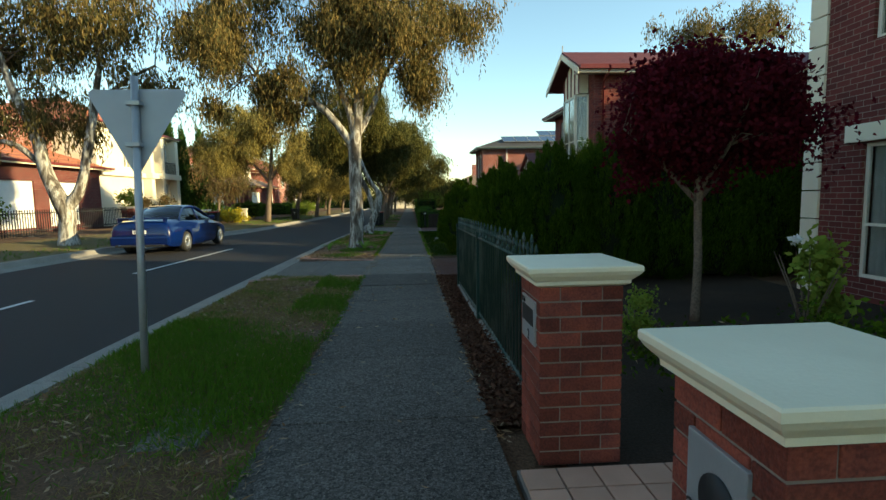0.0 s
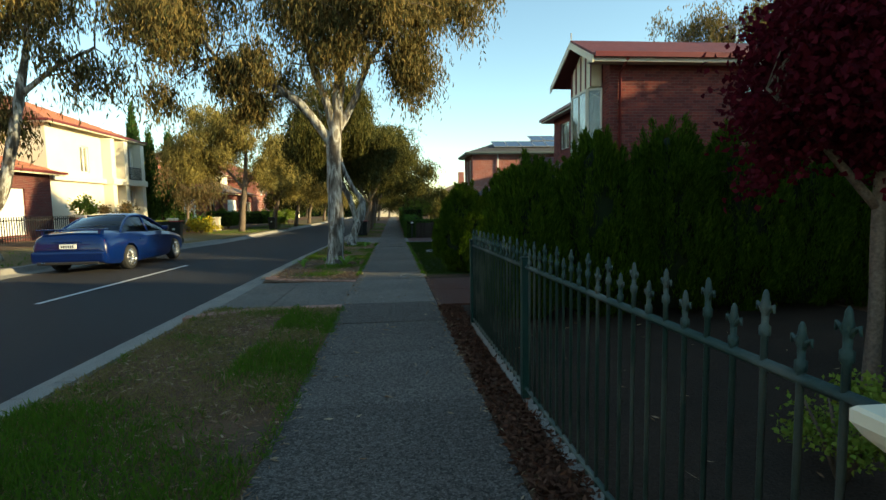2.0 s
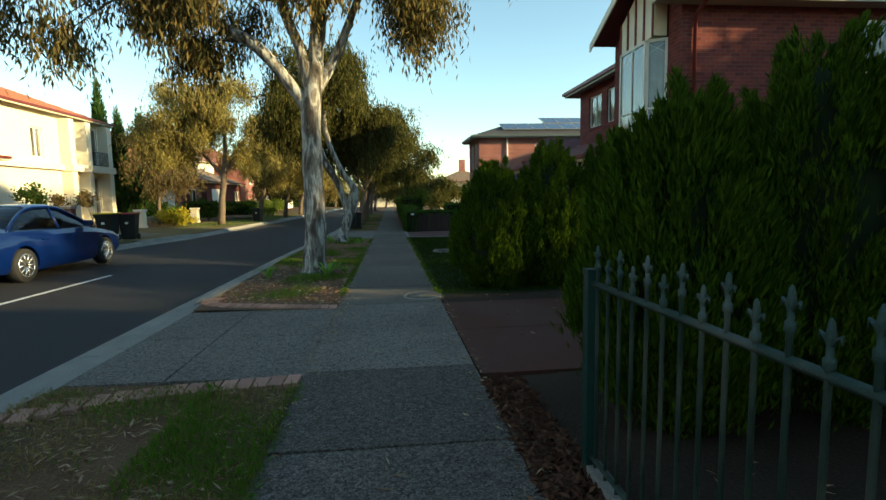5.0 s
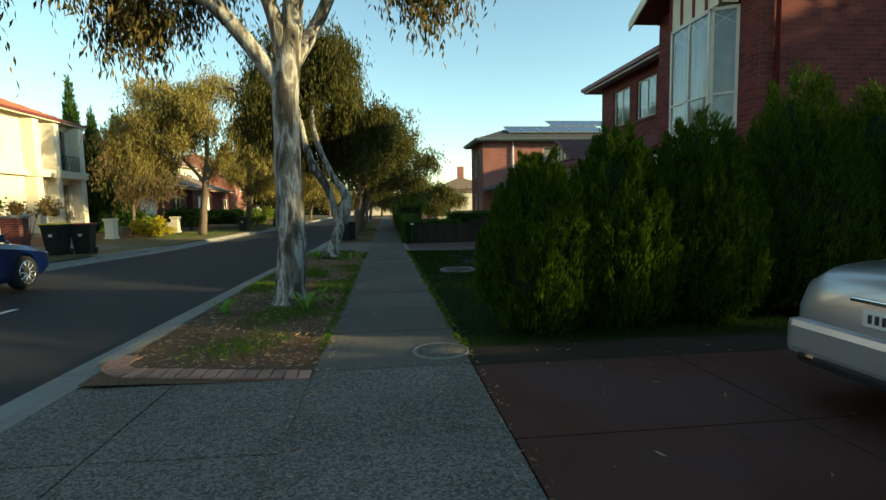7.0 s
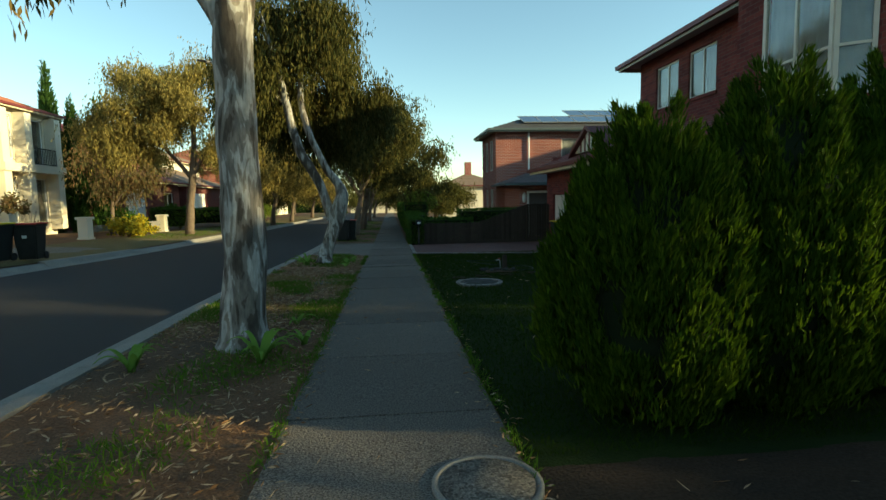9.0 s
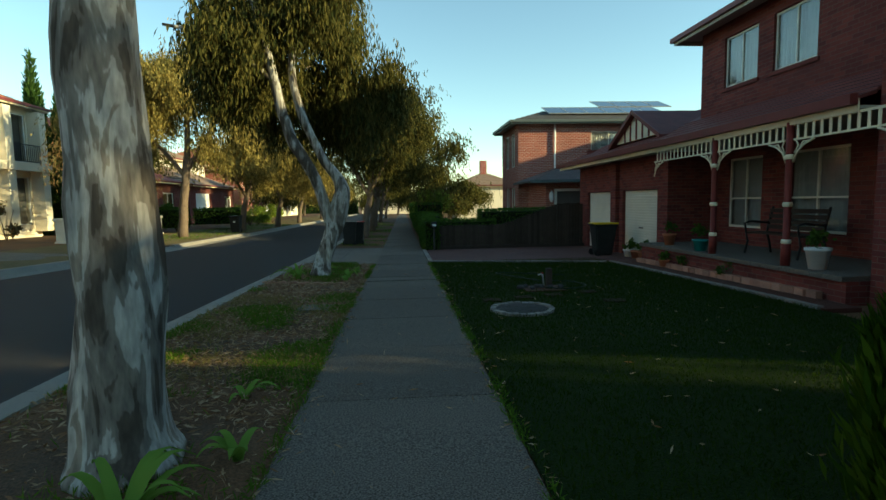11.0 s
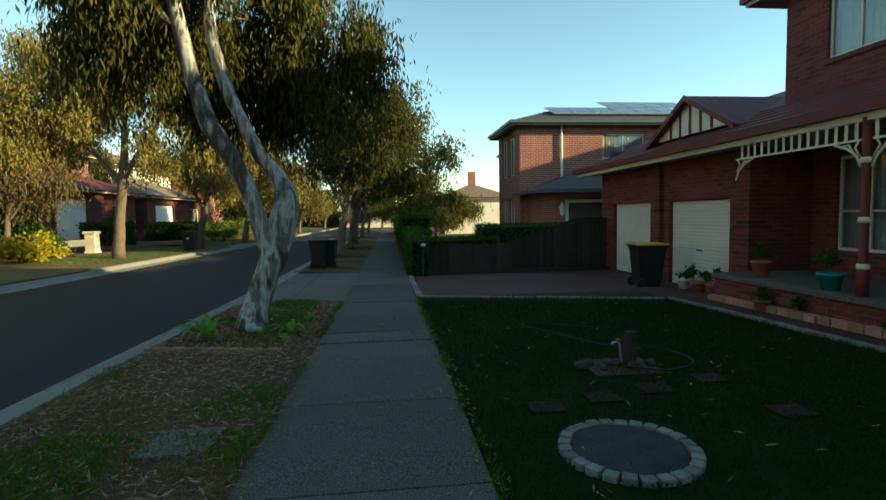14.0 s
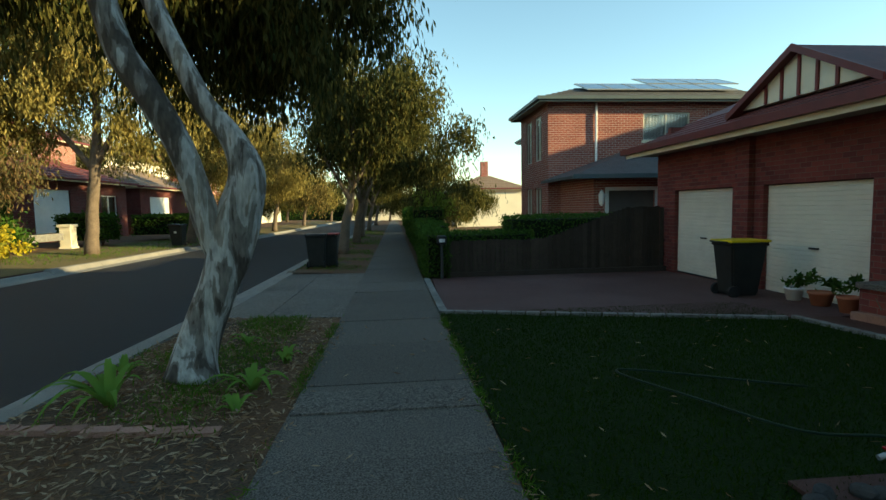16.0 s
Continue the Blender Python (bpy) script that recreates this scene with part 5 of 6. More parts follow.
for k in range(14):
    part("quoin", boxes((6.36, 6.7, 7.72, 8.06, -.25 + k * .44, .17 + k * .44), bevel=.008), M_RENDER, ha)
hip_roof(ha, 6.4, 12, -8, 7.8, 5.9, radians(22), M_ROOFRED)
eaves(ha, 6.4, 12, -8, 7.8, 5.88, .45, M_GUTTER, M_EAVE)

# ---- brick house with solar panels ----
hc = thing("solar_house", 0, 0, 0, "two-storey orange-red brick house with rooftop solar panels", "house")
CW = [(9.75, 11.7, 3.75, 4.85)]
part("wall", wall_bm("y", 41.3, 5.9, 16, -.8, 5.3, .26, CW), M_BRICKC, hc)
for w in CW: window(hc, "y", 41.3, *w, sill=M_CREAM)
CWW = [(42.2, 43.2, 3.1, 4.9), (43.7, 44.6, 3.1, 4.9), (42.2, 43.2, .4, 2.0), (43.7, 44.6, .4, 2.0)]
part("wall", wall_bm("x", 5.9, 41.56, 45.6, -.8, 5.3, .26, CWW), M_BRICKC, hc)
for w in CWW: window(hc, "x", 5.9, *w)
part("wall", wall_bm("x", 8.2, 45.6, 54, -.8, 5.3, .26), M_BRICKC, hc)
hip_roof(hc, 5.9, 16, 41.3, 45.2, 5.35, radians(20), M_ROOFGREY, over=.45)
eaves(hc, 5.9, 16, 41.3, 45.2, 5.32, .45, M_GUTTERG, M_GUTTERG)
hip_roof(hc, 8.2, 16, 41.3, 54, 5.354, radians(20), M_ROOFGREY, over=.40)
eaves(hc, 8.2, 16, 45.9, 54, 5.316, .40, M_GUTTERG, M_GUTTERG)
part("wall", wall_bm("y", 45.34, 6.16, 8.2, -.8, 5.3, .26), M_BRICKC, hc)
bm = bmesh.new(); tube(bm, [(7.8, 41.22, 5.2), (7.8, 41.22, -.5)], [.05, .05], 8)
part("downpipe", bm, M_WHITE, hc)
def solar(x, y, face):
    bm = boxes((-.5, .5, -.82, .82, 0, .04))
    o = part("solar_panel", bm, M_SOLAR, hc)
    part("panel_frame", boxes((-.52, -.5, -.84, .84, 0, .05), (.5, .52, -.84, .84, 0, .05), (-.5, .5, -.84, -.82, 0, .05), (-.5, .5, .82, .84, 0, .05)), M_STEEL, o)
    if face == "s":
        o.matrix_basis = pose(x, y, 5.35 + (y - 40.85) * math.tan(radians(20)) + .12, 20, 0, 0)
    else:
        o.matrix_basis = pose(x, y, 5.35 + (x - 5.45) * math.tan(radians(20)) + .12, 0, -20, 0)
for k in range(6): solar(8.2 + k * 1.06, 42.6, "s")
for k in range(4): solar(11.6 + k * 1.06, 44.4, "s")
# its low garage wing
part("wall", wall_bm("y", 37.9, 6.4, 14, -.7, 2.2, .24, [(6.9, 8.5, -.5, 1.7)]), M_BRICKC, hc)
part("wall", wall_bm("x", 6.4, 38.14, 41.3, -.7, 2.2, .24), M_BRICKC, hc)
# flat panel filling the doorway, painted as dark as the space inside
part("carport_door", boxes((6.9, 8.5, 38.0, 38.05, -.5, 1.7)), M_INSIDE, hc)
part("door_frame", boxes((6.78, 6.9, 37.86, 37.9, -.5, 1.82), (8.5, 8.62, 37.86, 37.9, -.5, 1.82), (6.9, 8.5, 37.86, 37.9, 1.7, 1.82)), M_WHITE, hc, "white painted door surround")
for lx in (6.62, 8.85):
    lan = part("wall_lantern", lathe([(.02, 1.2), (.09, 1.28), (.11, 1.58), (.05, 1.68), (.015, 1.74)], 6, lx, 37.78), M_WHITE, hc, "white coach lantern")
    part("bracket", boxes((lx - .02, lx + .02, 37.78, 37.9, 1.64, 1.68)), M_WHITE, lan)
bm = bmesh.new()
roof_slope(bm, [(5.6, 37.4, 2.2), (14, 37.4, 2.2), (14, 41.28, 3.5), (9.4, 41.28, 3.5)], .1)
roof_slope(bm, [(5.6, 37.4, 2.2), (9.4, 41.28, 3.5), (5.6, 41.28, 2.2)], .1)
part("garage_roof", bm, M_ROOFGREY, hc)
part("gutter", boxes((5.5, 14, 37.28, 37.4, 2.08, 2.22)), M_GUTTERG, hc)

# ---- houses across the street ----
def plain_house(name, x0, x1, y0, y1, h, wall_m, roof_m, label, holes, face="x", pitch=23, z=None, garage=None):
    """A house whose street front stands at x1 (or y0) with real window holes."""
    z = gz(x1, (y0 + y1) / 2) if z is None else z
    t = thing(name, 0, 0, 0, label, "house")
    hs = [(a, b, z + c, z + d) for a, b, c, d in holes]
    gs = [(a, b, z + c, z + d) for a, b, c, d in (garage or [])]
    if face == "x":
        part("wall", wall_bm("x", x1 - .25, y0, y1, z - .6, z + h, .25, hs + gs), wall_m, t)
        part("wall", wall_bm("y", y0, x0, x1 - .25, z - .6, z + h, .25), wall_m, t)
        part("wall", wall_bm("y", y1 - .25, x0, x1 - .25, z - .6, z + h, .25), wall_m, t)
        for a, b, c, d in hs:
            w = part("window", boxes(*[(x1 - .12, x1 - .06, *r) for r in ((a, b, c, c + .06), (a, b, d - .06, d), (a, a + .06, c, d), (b - .06, b, c, d), ((a + b) / 2 - .03, (a + b) / 2 + .03, c, d))]), M_WHITE, t)
            g = part("pane", boxes((x1 - .1, x1 - .09, a, b, c, d)), M_GLASS, w)
            g.visible_shadow = False
            # plain backing panel in the dim room tone, no cloth
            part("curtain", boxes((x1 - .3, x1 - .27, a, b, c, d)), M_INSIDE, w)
        for a, b, c, d in gs:
            gd = part("garage_door", boxes((x1 - .13, x1 - .1, a, b, c, d)), M_WHITE, t)
            for k in range(4):
                part("door_panel", boxes((x1 - .1, x1 - .08, a + .03, b - .03, c + (d - c) * k / 4 + .02, c + (d - c) * (k + 1) / 4 - .02)), M_WHITE, gd)
    hip_roof(t, x0, x1, y0, y1, z + h, radians(pitch), roof_m, over=.5, tile=.5)
    eaves(t, x0, x1, y0, y1, z + h, .5, M_GUTTER if roof_m is not M_ROOFGREY else M_GUTTERG, M_CREAM)
    return t
white = plain_house("rendered_house", -30, -19, 33.2, 43.2, 6.0, M_RENDER, M_ROOFTERRA, "two-storey cream rendered house with balcony",
    [(39.4, 40.3, 3.4, 5.6), (40.9, 42.6, 3.2, 5.6), (39.4, 40.3, .2, 2.5), (40.9, 42.6, .1, 2.5), (36.3, 37.2, 3.4, 5.0)], z=.45)
part("string_course", boxes((-19, -18.75, 33.2, 43.2, 3.25, 3.55)), M_RENDER, white)
for y in (38.9, 40.6, 42.95):
    part("pillar", boxes((-19, -18.4, y - .25, y + .25, .2, 6.2), bevel=.02), M_RENDER, white)
part("balcony_floor", boxes((-19, -18.3, 38.6, 43.3, 3.2, 3.6)), M_RENDER, white)
bal = part("balcony_rail", boxes((-18.45, -18.42, 40.85, 42.7, 4.45, 4.5), (-18.45, -18.42, 40.85, 42.7, 3.65, 3.69)), M_BLACK, white)
for k in range(14):
    part("baluster", boxes((-18.445, -18.425, 40.9 + k * .135, 40.92 + k * .135, 3.69, 4.45)), M_BLACK, bal)
plain_house("brick_bungalow", -30, -18.5, 18, 32.5, 3.2, M_BRICKA, M_ROOFTERRA, "red brick house with pale garage doors and tiled roof", [(20, 22, .7, 2.2)], garage=[(24.5, 27.0, 0, 2.3), (28, 30.5, 0, 2.3)], z=.35)
plain_house("brick_bungalow", -29, -21.5, 26.5, 33.2, 5.8, M_BRICKC, M_ROOFTERRA, "orange brick house with tiled roof", [(28, 29.5, 3.6, 5)], z=.4)
plain_house("red_roof_house", -30, -18, 47.5, 58, 2.9, M_BRICKA, M_ROOFRED, "low brick house with dark red roof", [(55, 56.8, .7, 2.1)], garage=[(49, 52, 0, 2.3)], z=.3)
plain_house("red_roof_house", -30, -21, 50, 58, 5.6, M_BRICKC, M_ROOFRED, "two-storey house with dark red roof", [(52, 53.5, 3.4, 4.8)], z=.3)
plain_house("tan_house", -32, -18.5, 61, 73, 3.0, M_BRICKA, M_ROOFBROWN, "low brick house with brown tiled roof", [(70, 72, .7, 2.1)], garage=[(62.5, 66, 0, 2.3)], z=.2)
plain_house("tan_house", -34, -22.5, 64, 76, 5.8, M_RENDER, M_ROOFBROWN, "two-storey tan rendered house", [(66, 68, 3.4, 5), (71, 73, 3.4, 5)], z=.2)
plain_house("orange_house", -33, -19, 77, 92, 5.6, M_BRICKC, M_ROOFTERRA, "two-storey orange brick house", [(79, 81, 3.4, 4.8), (84, 86, 3.4, 4.8)], garage=[(88, 91, 0, 2.3)], z=0)
plain_house("far_house", -33, -19, 96, 110, 3.0, M_RENDER, M_ROOFGREY, "low pale house far down the street", [(98, 100, .7, 2.1)], garage=[(104, 107, 0, 2.3)], z=-.3)
ht = plain_house("far_house", 6.5, 14, 77, 88, 4.0, M_RENDER, M_ROOFBROWN, "two-storey pale house with brown roof beyond the hedges", [], z=-.8)
part("chimney", boxes((9.8, 10.6, 80, 80.8, 3.5, 6.4)), M_BRICKC, ht)
plain_house("end_house", -9, 3, 130, 140, 3.0, M_RENDER, M_ROOFGREY, "low pale house at the end of the street", [], z=-1.2)
# added, unseen houses behind: they close the place and shade the front gardens
for y0, y1, h in ((-22, -4, 6.2), (-3, 5.2, 6.6), (14.6, 28, 6.4), (29, 44, 6.0)):
    plain_house("shade_house", 20, 29, y0, y1, h, M_BRICKC, M_ROOFBROWN, "added two-storey brick house that blocks sun behind the gardens", [], z=0)
# house that closes the near side behind the camera
plain_house("brick_bungalow", -30, -18.5, -8, 14, 4.5, M_BRICKA, M_ROOFTERRA, "red brick house near the street corner", [(2, 4, .8, 2.2)], z=.2)

# ---- gate pillars, fence and garden of the near house ----
def pillar(x, y, top, label, slot):
    """A brick gate pillar: single bricks on a mortar core, with a moulded cream cap and a letterbox."""
    t = thing("gate_pillar", x, y, -.03, label, "pillar", "gate pillars")
    h, c = .235, top - .125 + .03
    part("core", boxes((-h + .006, h - .006, -h + .006, h - .006, 0, c)), M_MORTAR, t)
    n = int(c / .086) + 1
    me_full = bpy.data.meshes.new("brick"); b = boxes((-.115, .115, -.055, .055, -.038, .038), bevel=.004); b.to_mesh(me_full); b.free()
    me_half = bpy.data.meshes.new("brick"); b = boxes((-.0555, .0555, -.055, .055, -.038, .038), bevel=.004); b.to_mesh(me_half); b.free()
    for m in (me_full, me_half): m.materials.append(M_PBRICK)
    for r in range(n):
        z = c - .043 - r * .086
        for side in range(4):
            # around the four faces; courses alternate whole and half bricks
            rowp = [(-.12, me_full), (.12, me_full)] if (r + side) % 2 else [(-.18, me_half), (0, me_full), (.18, me_half)]
            for k, (u, me) in enumerate(rowp):
                o = new("brick", me); o.parent = t
                a = side * 90
                off = Vector((u * .985, -h + .055, z)); off.rotate(Euler((0, 0, radians(a))))
                o.matrix_basis = pose(*off, 0, 0, a)
    w = .315
    prof = [(h + .005, c), (h + .03, c + .012), (h + .032, c + .03), (h + .05, c + .045), (h + .066, c + .06), (w - .006, c + .072), (w, c + .08), (w, c + .1), (w - .006, c + .106)]
    bm = bmesh.new()
    rings = [[bm.verts.new((sx * r, sy * r, c + (z - c) * 1.09)) for sx, sy in ((-1, -1), (1, -1), (1, 1), (-1, 1))] for r, z in prof]
    for p, q in zip(rings, rings[1:]):
        for k in range(4): bm.faces.new((p[k], p[(k + 1) % 4], q[(k + 1) % 4], q[k]))
    bm.faces.new(rings[0][::-1])
    apex = bm.verts.new((0, 0, c + .122))
    for k in range(4): bm.faces.new((rings[-1][k], rings[-1][(k + 1) % 4], apex))
    part("cap", bm, M_CREAM, t, "moulded cream pillar cap")
    return t, h, c
p2, ph, pc = pillar(.935, 2.99, 1.125, "red brick gate pillar with cream cap and letterbox", 2)
lb = part("letterbox", boxes((-ph - .012, -ph + .03, -.16, .16, pc - .36, pc - .1), bevel=.004), M_STEEL, p2, "grey metal letterbox front")
part("slot", boxes((-ph - .016, -ph - .0, -.13, .13, pc - .25, pc - .15)), M_BLACK, lb)
def writing(name, text, size, m, parent, mtx):
    cu = bpy.data.curves.new(name, "FONT"); cu.body, cu.size, cu.extrude, cu.align_x = text, size, .001, "CENTER"
    tmp = bpy.data.objects.new(name, cu)
    me = bpy.data.meshes.new_from_object(tmp); me.name = name
    bpy.data.objects.remove(tmp)
    me.materials.clear(); me.materials.append(m)
    o = new(name, me); o.parent = parent; o.matrix_basis = mtx
    return o
writing("lettering", "Mail", .05, M_BLACK, lb, pose(-ph - .0165, .09, pc - .14, 90, 0, -90))
writing("lettering", "2", .09, M_BLACK, lb, pose(-ph - .0165, -.03, pc - .345, 90, 0, -90))
p1, ph, pc = pillar(1.02, 1.23, 1.09, "red brick gate pillar with cream cap and number plate", 2)
np_ = part("letterbox", boxes((-ph - .012, -ph + .03, -.13, .13, pc - .42, pc - .12), bevel=.004), M_STEEL, p1, "grey metal plate with round opening")
o = part("opening", lathe([(.08, 0), (.08, .007), (.0, .007)], 24), M_BLACK, np_); o.matrix_basis = pose(-ph - .012, -.02, pc - .27, 0, -90, 0)
writing("lettering", "2", .09, M_BLACK, np_, pose(-ph - .0165, .1, pc - .38, 90, 0, -90))

tiles = thing("entry_path", 0, 0, 0, "salmon square clay tiles between the gate pillars", "path", "", "structure")
part("bed", slab([(.56, 1.64), (6.3, 1.64), (6.3, 2.7), (.56, 2.7)], .08, -.008), M_GROUT, tiles)
me = bpy.data.meshes.new("tile"); b = boxes((-.096, .096, -.096, .096, -.02, 0), bevel=.003); b.to_mesh(me); b.free(); me.materials.append(M_TILE)
for i in range(25):
    for j in range(5):
        o = new("tile", me); o.parent = tiles; o.matrix_basis = pose(.67 + i * .203, 1.76 + j * .203, gz(1, 2) + .004)

fence = thing("steel_fence", 0, 0, 0, "green painted steel picket fence with spear tips", "fence")
FX, FY0, FY1 = .845, 3.32, 9.0
def fz(y): return gz(1, y)
for z in (.1, 1.045):
    bm = bmesh.new(); tube(bm, [(FX, FY0, fz(FY0) + z), (FX, (FY0 + FY1) / 2, fz((FY0 + FY1) / 2) + z), (FX, FY1, fz(FY1) + z)], [.018] * 3, 4)
    part("rail", bm, M_FENCE, fence)
pm = []
for top in (1.19, 1.25):
    bm = lathe([(.0095, .06), (.0095, top - .13), (.015, top - .125), (.015, top - .10), (.009, top - .095), (.010, top - .06), (.015, top - .048), (.010, top - .03), (.008, top - .012), (.003, top)], 8)
    for s in (-1, 1):
        tube(bm, [(0, 0, top - .075), (0, s * .016, top - .05), (0, s * .030, top - .04), (0, s * .033, top - .06)], [.006, .007, .006, .003], 5)
    me = bpy.data.meshes.new("picket"); bm.to_mesh(me); bm.free(); me.materials.append(M_FENCE); pm.append(me)
for i in range(44):
    y = FY0 + .1 + i * .128
    o = new("picket", pm[i % 2]); o.parent = fence; o.matrix_basis = pose(FX, y, fz(y))
for y in (FY0 + .03, 6.36, FY1):
    part("post", boxes((FX - .033, FX + .033, y - .033, y + .033, fz(y) - .1, fz(y) + 1.1), (FX - .037, FX + .037, y - .037, y + .037, fz(y) + 1.1, fz(y) + 1.12)), M_POST, fence)
part("plinth", boxes((FX - .03, FX + .06, FY0, FY1, -.3, -.035)), M_KERB, fence)

# ---- give-way sign seen from behind ----
sg_ = thing("road_sign", -2.37, 4.6, gz(-2.37, 4.6) - .05, "grey back of a triangular road sign on steel pole", "sign")
bm = bmesh.new(); tube(bm, [(0, 0, 0), (-0.08, .36, 2.68)], [.032, .032], 14)
part("pole", bm, M_STEEL, sg_)
bm = bmesh.new()
pts = []
for cx, cz, a0 in ((-.38, 2.53, 90), (.385, 2.53, -30), (0.0, 1.86, 210)):
    for k in range(5):
        a = radians(a0 + 30 * (4 - k))
        pts.append((cx + -0.08 + .045 * math.cos(a), cz + .045 * math.sin(a)))
pts.sort(key=lambda p: math.atan2(p[1] - 2.3, p[0] - (-0.08)))
f = [bm.verts.new((x, .045 + .135 * z, z)) for x, z in pts]; g = [bm.verts.new((x, .049 + .135 * z, z)) for x, z in pts]
bm.faces.new(f); bm.faces.new(g[::-1])
for i in range(len(f)): bm.faces.new((f[i], f[(i + 1) % len(f)], g[(i + 1) % len(f)], g[i]))
part("plate", bm, M_SIGNBACK, sg_)
for z in (2.05, 2.42):
    part("bracket", boxes((-0.08 - .065, -0.08 + .065, .135 * z - .04, .135 * z + .044, z, z + .04), bevel=.004), M_STEEL, sg_)

# ---- cars ----
def car(name, x, y, z, rz, body_m, label, L, W, H, plate, spoiler):
    """A saloon: lofted body, glasshouse, wheels, lamps, bumper and plate. It faces +y before the turn."""
    c = thing(name, x, y, z, label, "car", rz=rz)
    h = W / 2
    # stations: y, half width, floor, waist, and crown of the deck
    st = [(-L / 2, .80, .42, .62, .72), (-L / 2 + .06, .90, .30, .70, .92), (-L / 2 + .25, .95, .24, .76, 1.0), (-L / 2 + .8, .985, .20, .82, 1.03), (-L / 2 + 1.4, 1.0, .18, .84, 1.0), (0, 1.0, .18, .84, .95), (L / 2 - 1.7, 1.0, .18, .82, .95), (L / 2 - 1.1, .985, .2, .76, .90), (L / 2 - .4, .93, .22, .66, .77), (L / 2 - .1, .84, .28, .58, .66), (L / 2, .72, .36, .52, .56)]
    bm = bmesh.new()
    rings = []
    for yy, w, fl, wa, top in smooth_line(st, 3):
        w *= h
        s = [(-.9 * w, fl), (-w * .985, fl + .1), (-w, (fl + wa) / 2), (-w * .985, wa), (-w * .90, (wa + top) / 2 + .03), (-w * .72, top), (0, top + .025), (w * .72, top), (w * .90, (wa + top) / 2 + .03), (w * .985, wa), (w, (fl + wa) / 2), (w * .985, fl + .1), (.9 * w, fl)]
        rings.append([bm.verts.new((a, yy, b)) for a, b in s])
    for p, q in zip(rings, rings[1:]):
        for k in range(len(p)):
            bm.faces.new((p[k], q[k], q[(k + 1) % len(p)], p[(k + 1) % len(p)])).smooth = True
    bm.faces.new(rings[0]); bm.faces.new(rings[-1][::-1])
    wy = (-L / 2 + 1.08, L / 2 - .98)
    body = part("body", bm, body_m, c)
    # wheel arches cut through the sides
    cutter = bmesh.new()
    for yy in wy:
        for s in (-1, 1):
            ring = [[cutter.verts.new((s * h * k, yy + .375 * math.cos(a), .32 + .375 * math.sin(a))) for a in np.linspace(0, 2 * math.pi, 25)[:-1]] for k in (.68, 1.1)]
            for k in range(24): cutter.faces.new((ring[0][k], ring[0][(k + 1) % 24], ring[1][(k + 1) % 24], ring[1][k]))
            cutter.faces.new(ring[0][::-1]); cutter.faces.new(ring[1])
    bmesh.ops.recalc_face_normals(cutter, faces=cutter.faces)
    cm = bpy.data.meshes.new("arch"); cutter.to_mesh(cm); cutter.free()
    co = bpy.data.objects.new("arch", cm); scene.collection.objects.link(co); co.matrix_world = c.matrix_basis.copy()
    md = body.modifiers.new("arches", "BOOLEAN"); md.operation, md.object, md.solver = "DIFFERENCE", co, "EXACT"
    dg = bpy.context.evaluated_depsgraph_get(); dg.update()
    me = bpy.data.meshes.new_from_object(body.evaluated_get(dg))
    body.modifiers.clear(); body.data = me
    bpy.data.objects.remove(co)
    me.polygons.foreach_set("use_smooth", [True] * len(me.polygons)); me.set_sharp_from_angle(angle=radians(35))
    # glasshouse as one glass shell with painted roof and pillars
    gs = [(-L / 2 + .85, .84, .98, 1.0), (-L / 2 + 1.25, .80, .96, 1.22), (-L / 2 + 1.75, .76, .95, H - .03), (-L / 2 + 2.3, .75, .95, H), (L / 2 - 2.15, .76, .94, H - .03), (L / 2 - 1.75, .78, .94, 1.25), (L / 2 - 1.2, .84, .92, .94)]
    bm = bmesh.new(); rings = []
    sm = smooth_line(gs, 3)
    for yy, w, lo, top in sm:
        w *= h
        tw = w * (1 - .24 * max(0, (top - lo)) / .5)
        rings.append([bm.verts.new(v) for v in ((-w * 1.04, yy, lo), (-tw, yy, top - .05), (-tw * .86, yy, top), (0, yy, top + .02), (tw * .86, yy, top), (tw, yy, top - .05), (w * 1.04, yy, lo))])
    for p, q in zip(rings, rings[1:]):
        for k in range(6): bm.faces.new((p[k], q[k], q[k + 1], p[k + 1])).smooth = True
    part("glass", bm, M_CARGLASS, c, "tinted car windows")
    bm = bmesh.new()
    i0, i1 = [i for i, s in enumerate(sm) if s[0] > -L / 2 + 1.68][0], [i for i, s in enumerate(sm) if s[0] < L / 2 - 2.05][-1]
    def lift(v, e=.012): return bm.verts.new((v[0] * 1.012, v[1], v[2] + e))
    co_ = []
    for yy, w, lo, top in sm:
        w *= h; tw = w * (1 - .24 * max(0, (top - lo)) / .5)
        co_.append([(-w * 1.04, yy, lo), (-tw, yy, top - .05), (-tw * .86, yy, top), (0, yy, top + .02), (tw * .86, yy, top), (tw, yy, top - .05), (w * 1.04, yy, lo)])
    for i in range(i0, i1):
        a, b = [lift(v) for v in co_[i][1:6]], [lift(v) for v in co_[i + 1][1:6]]
        for k in range(4): bm.faces.new((a[k], b[k], b[k + 1], a[k + 1])).smooth = True
    part("roof_panel", bm, body_m, c)
    bm = bmesh.new()
    for s in (0, 6):
        e = 1 if s == 0 else 5
        side = [Vector(r[e]) + Vector((.004 if s else -.004, 0, .01)) for r in co_]
        tube(bm, side, [.03] * len(side), 6)
        m_ = (L / 2 - 1.75 - L / 2 + 1.25) / 2
        mid = min(range(len(co_)), key=lambda i: abs(co_[i][0][1] - .05))
        tube(bm, [co_[mid][s], co_[mid][e]], [.035, .03], 6)
    part("pillar_trim", bm, body_m, c)
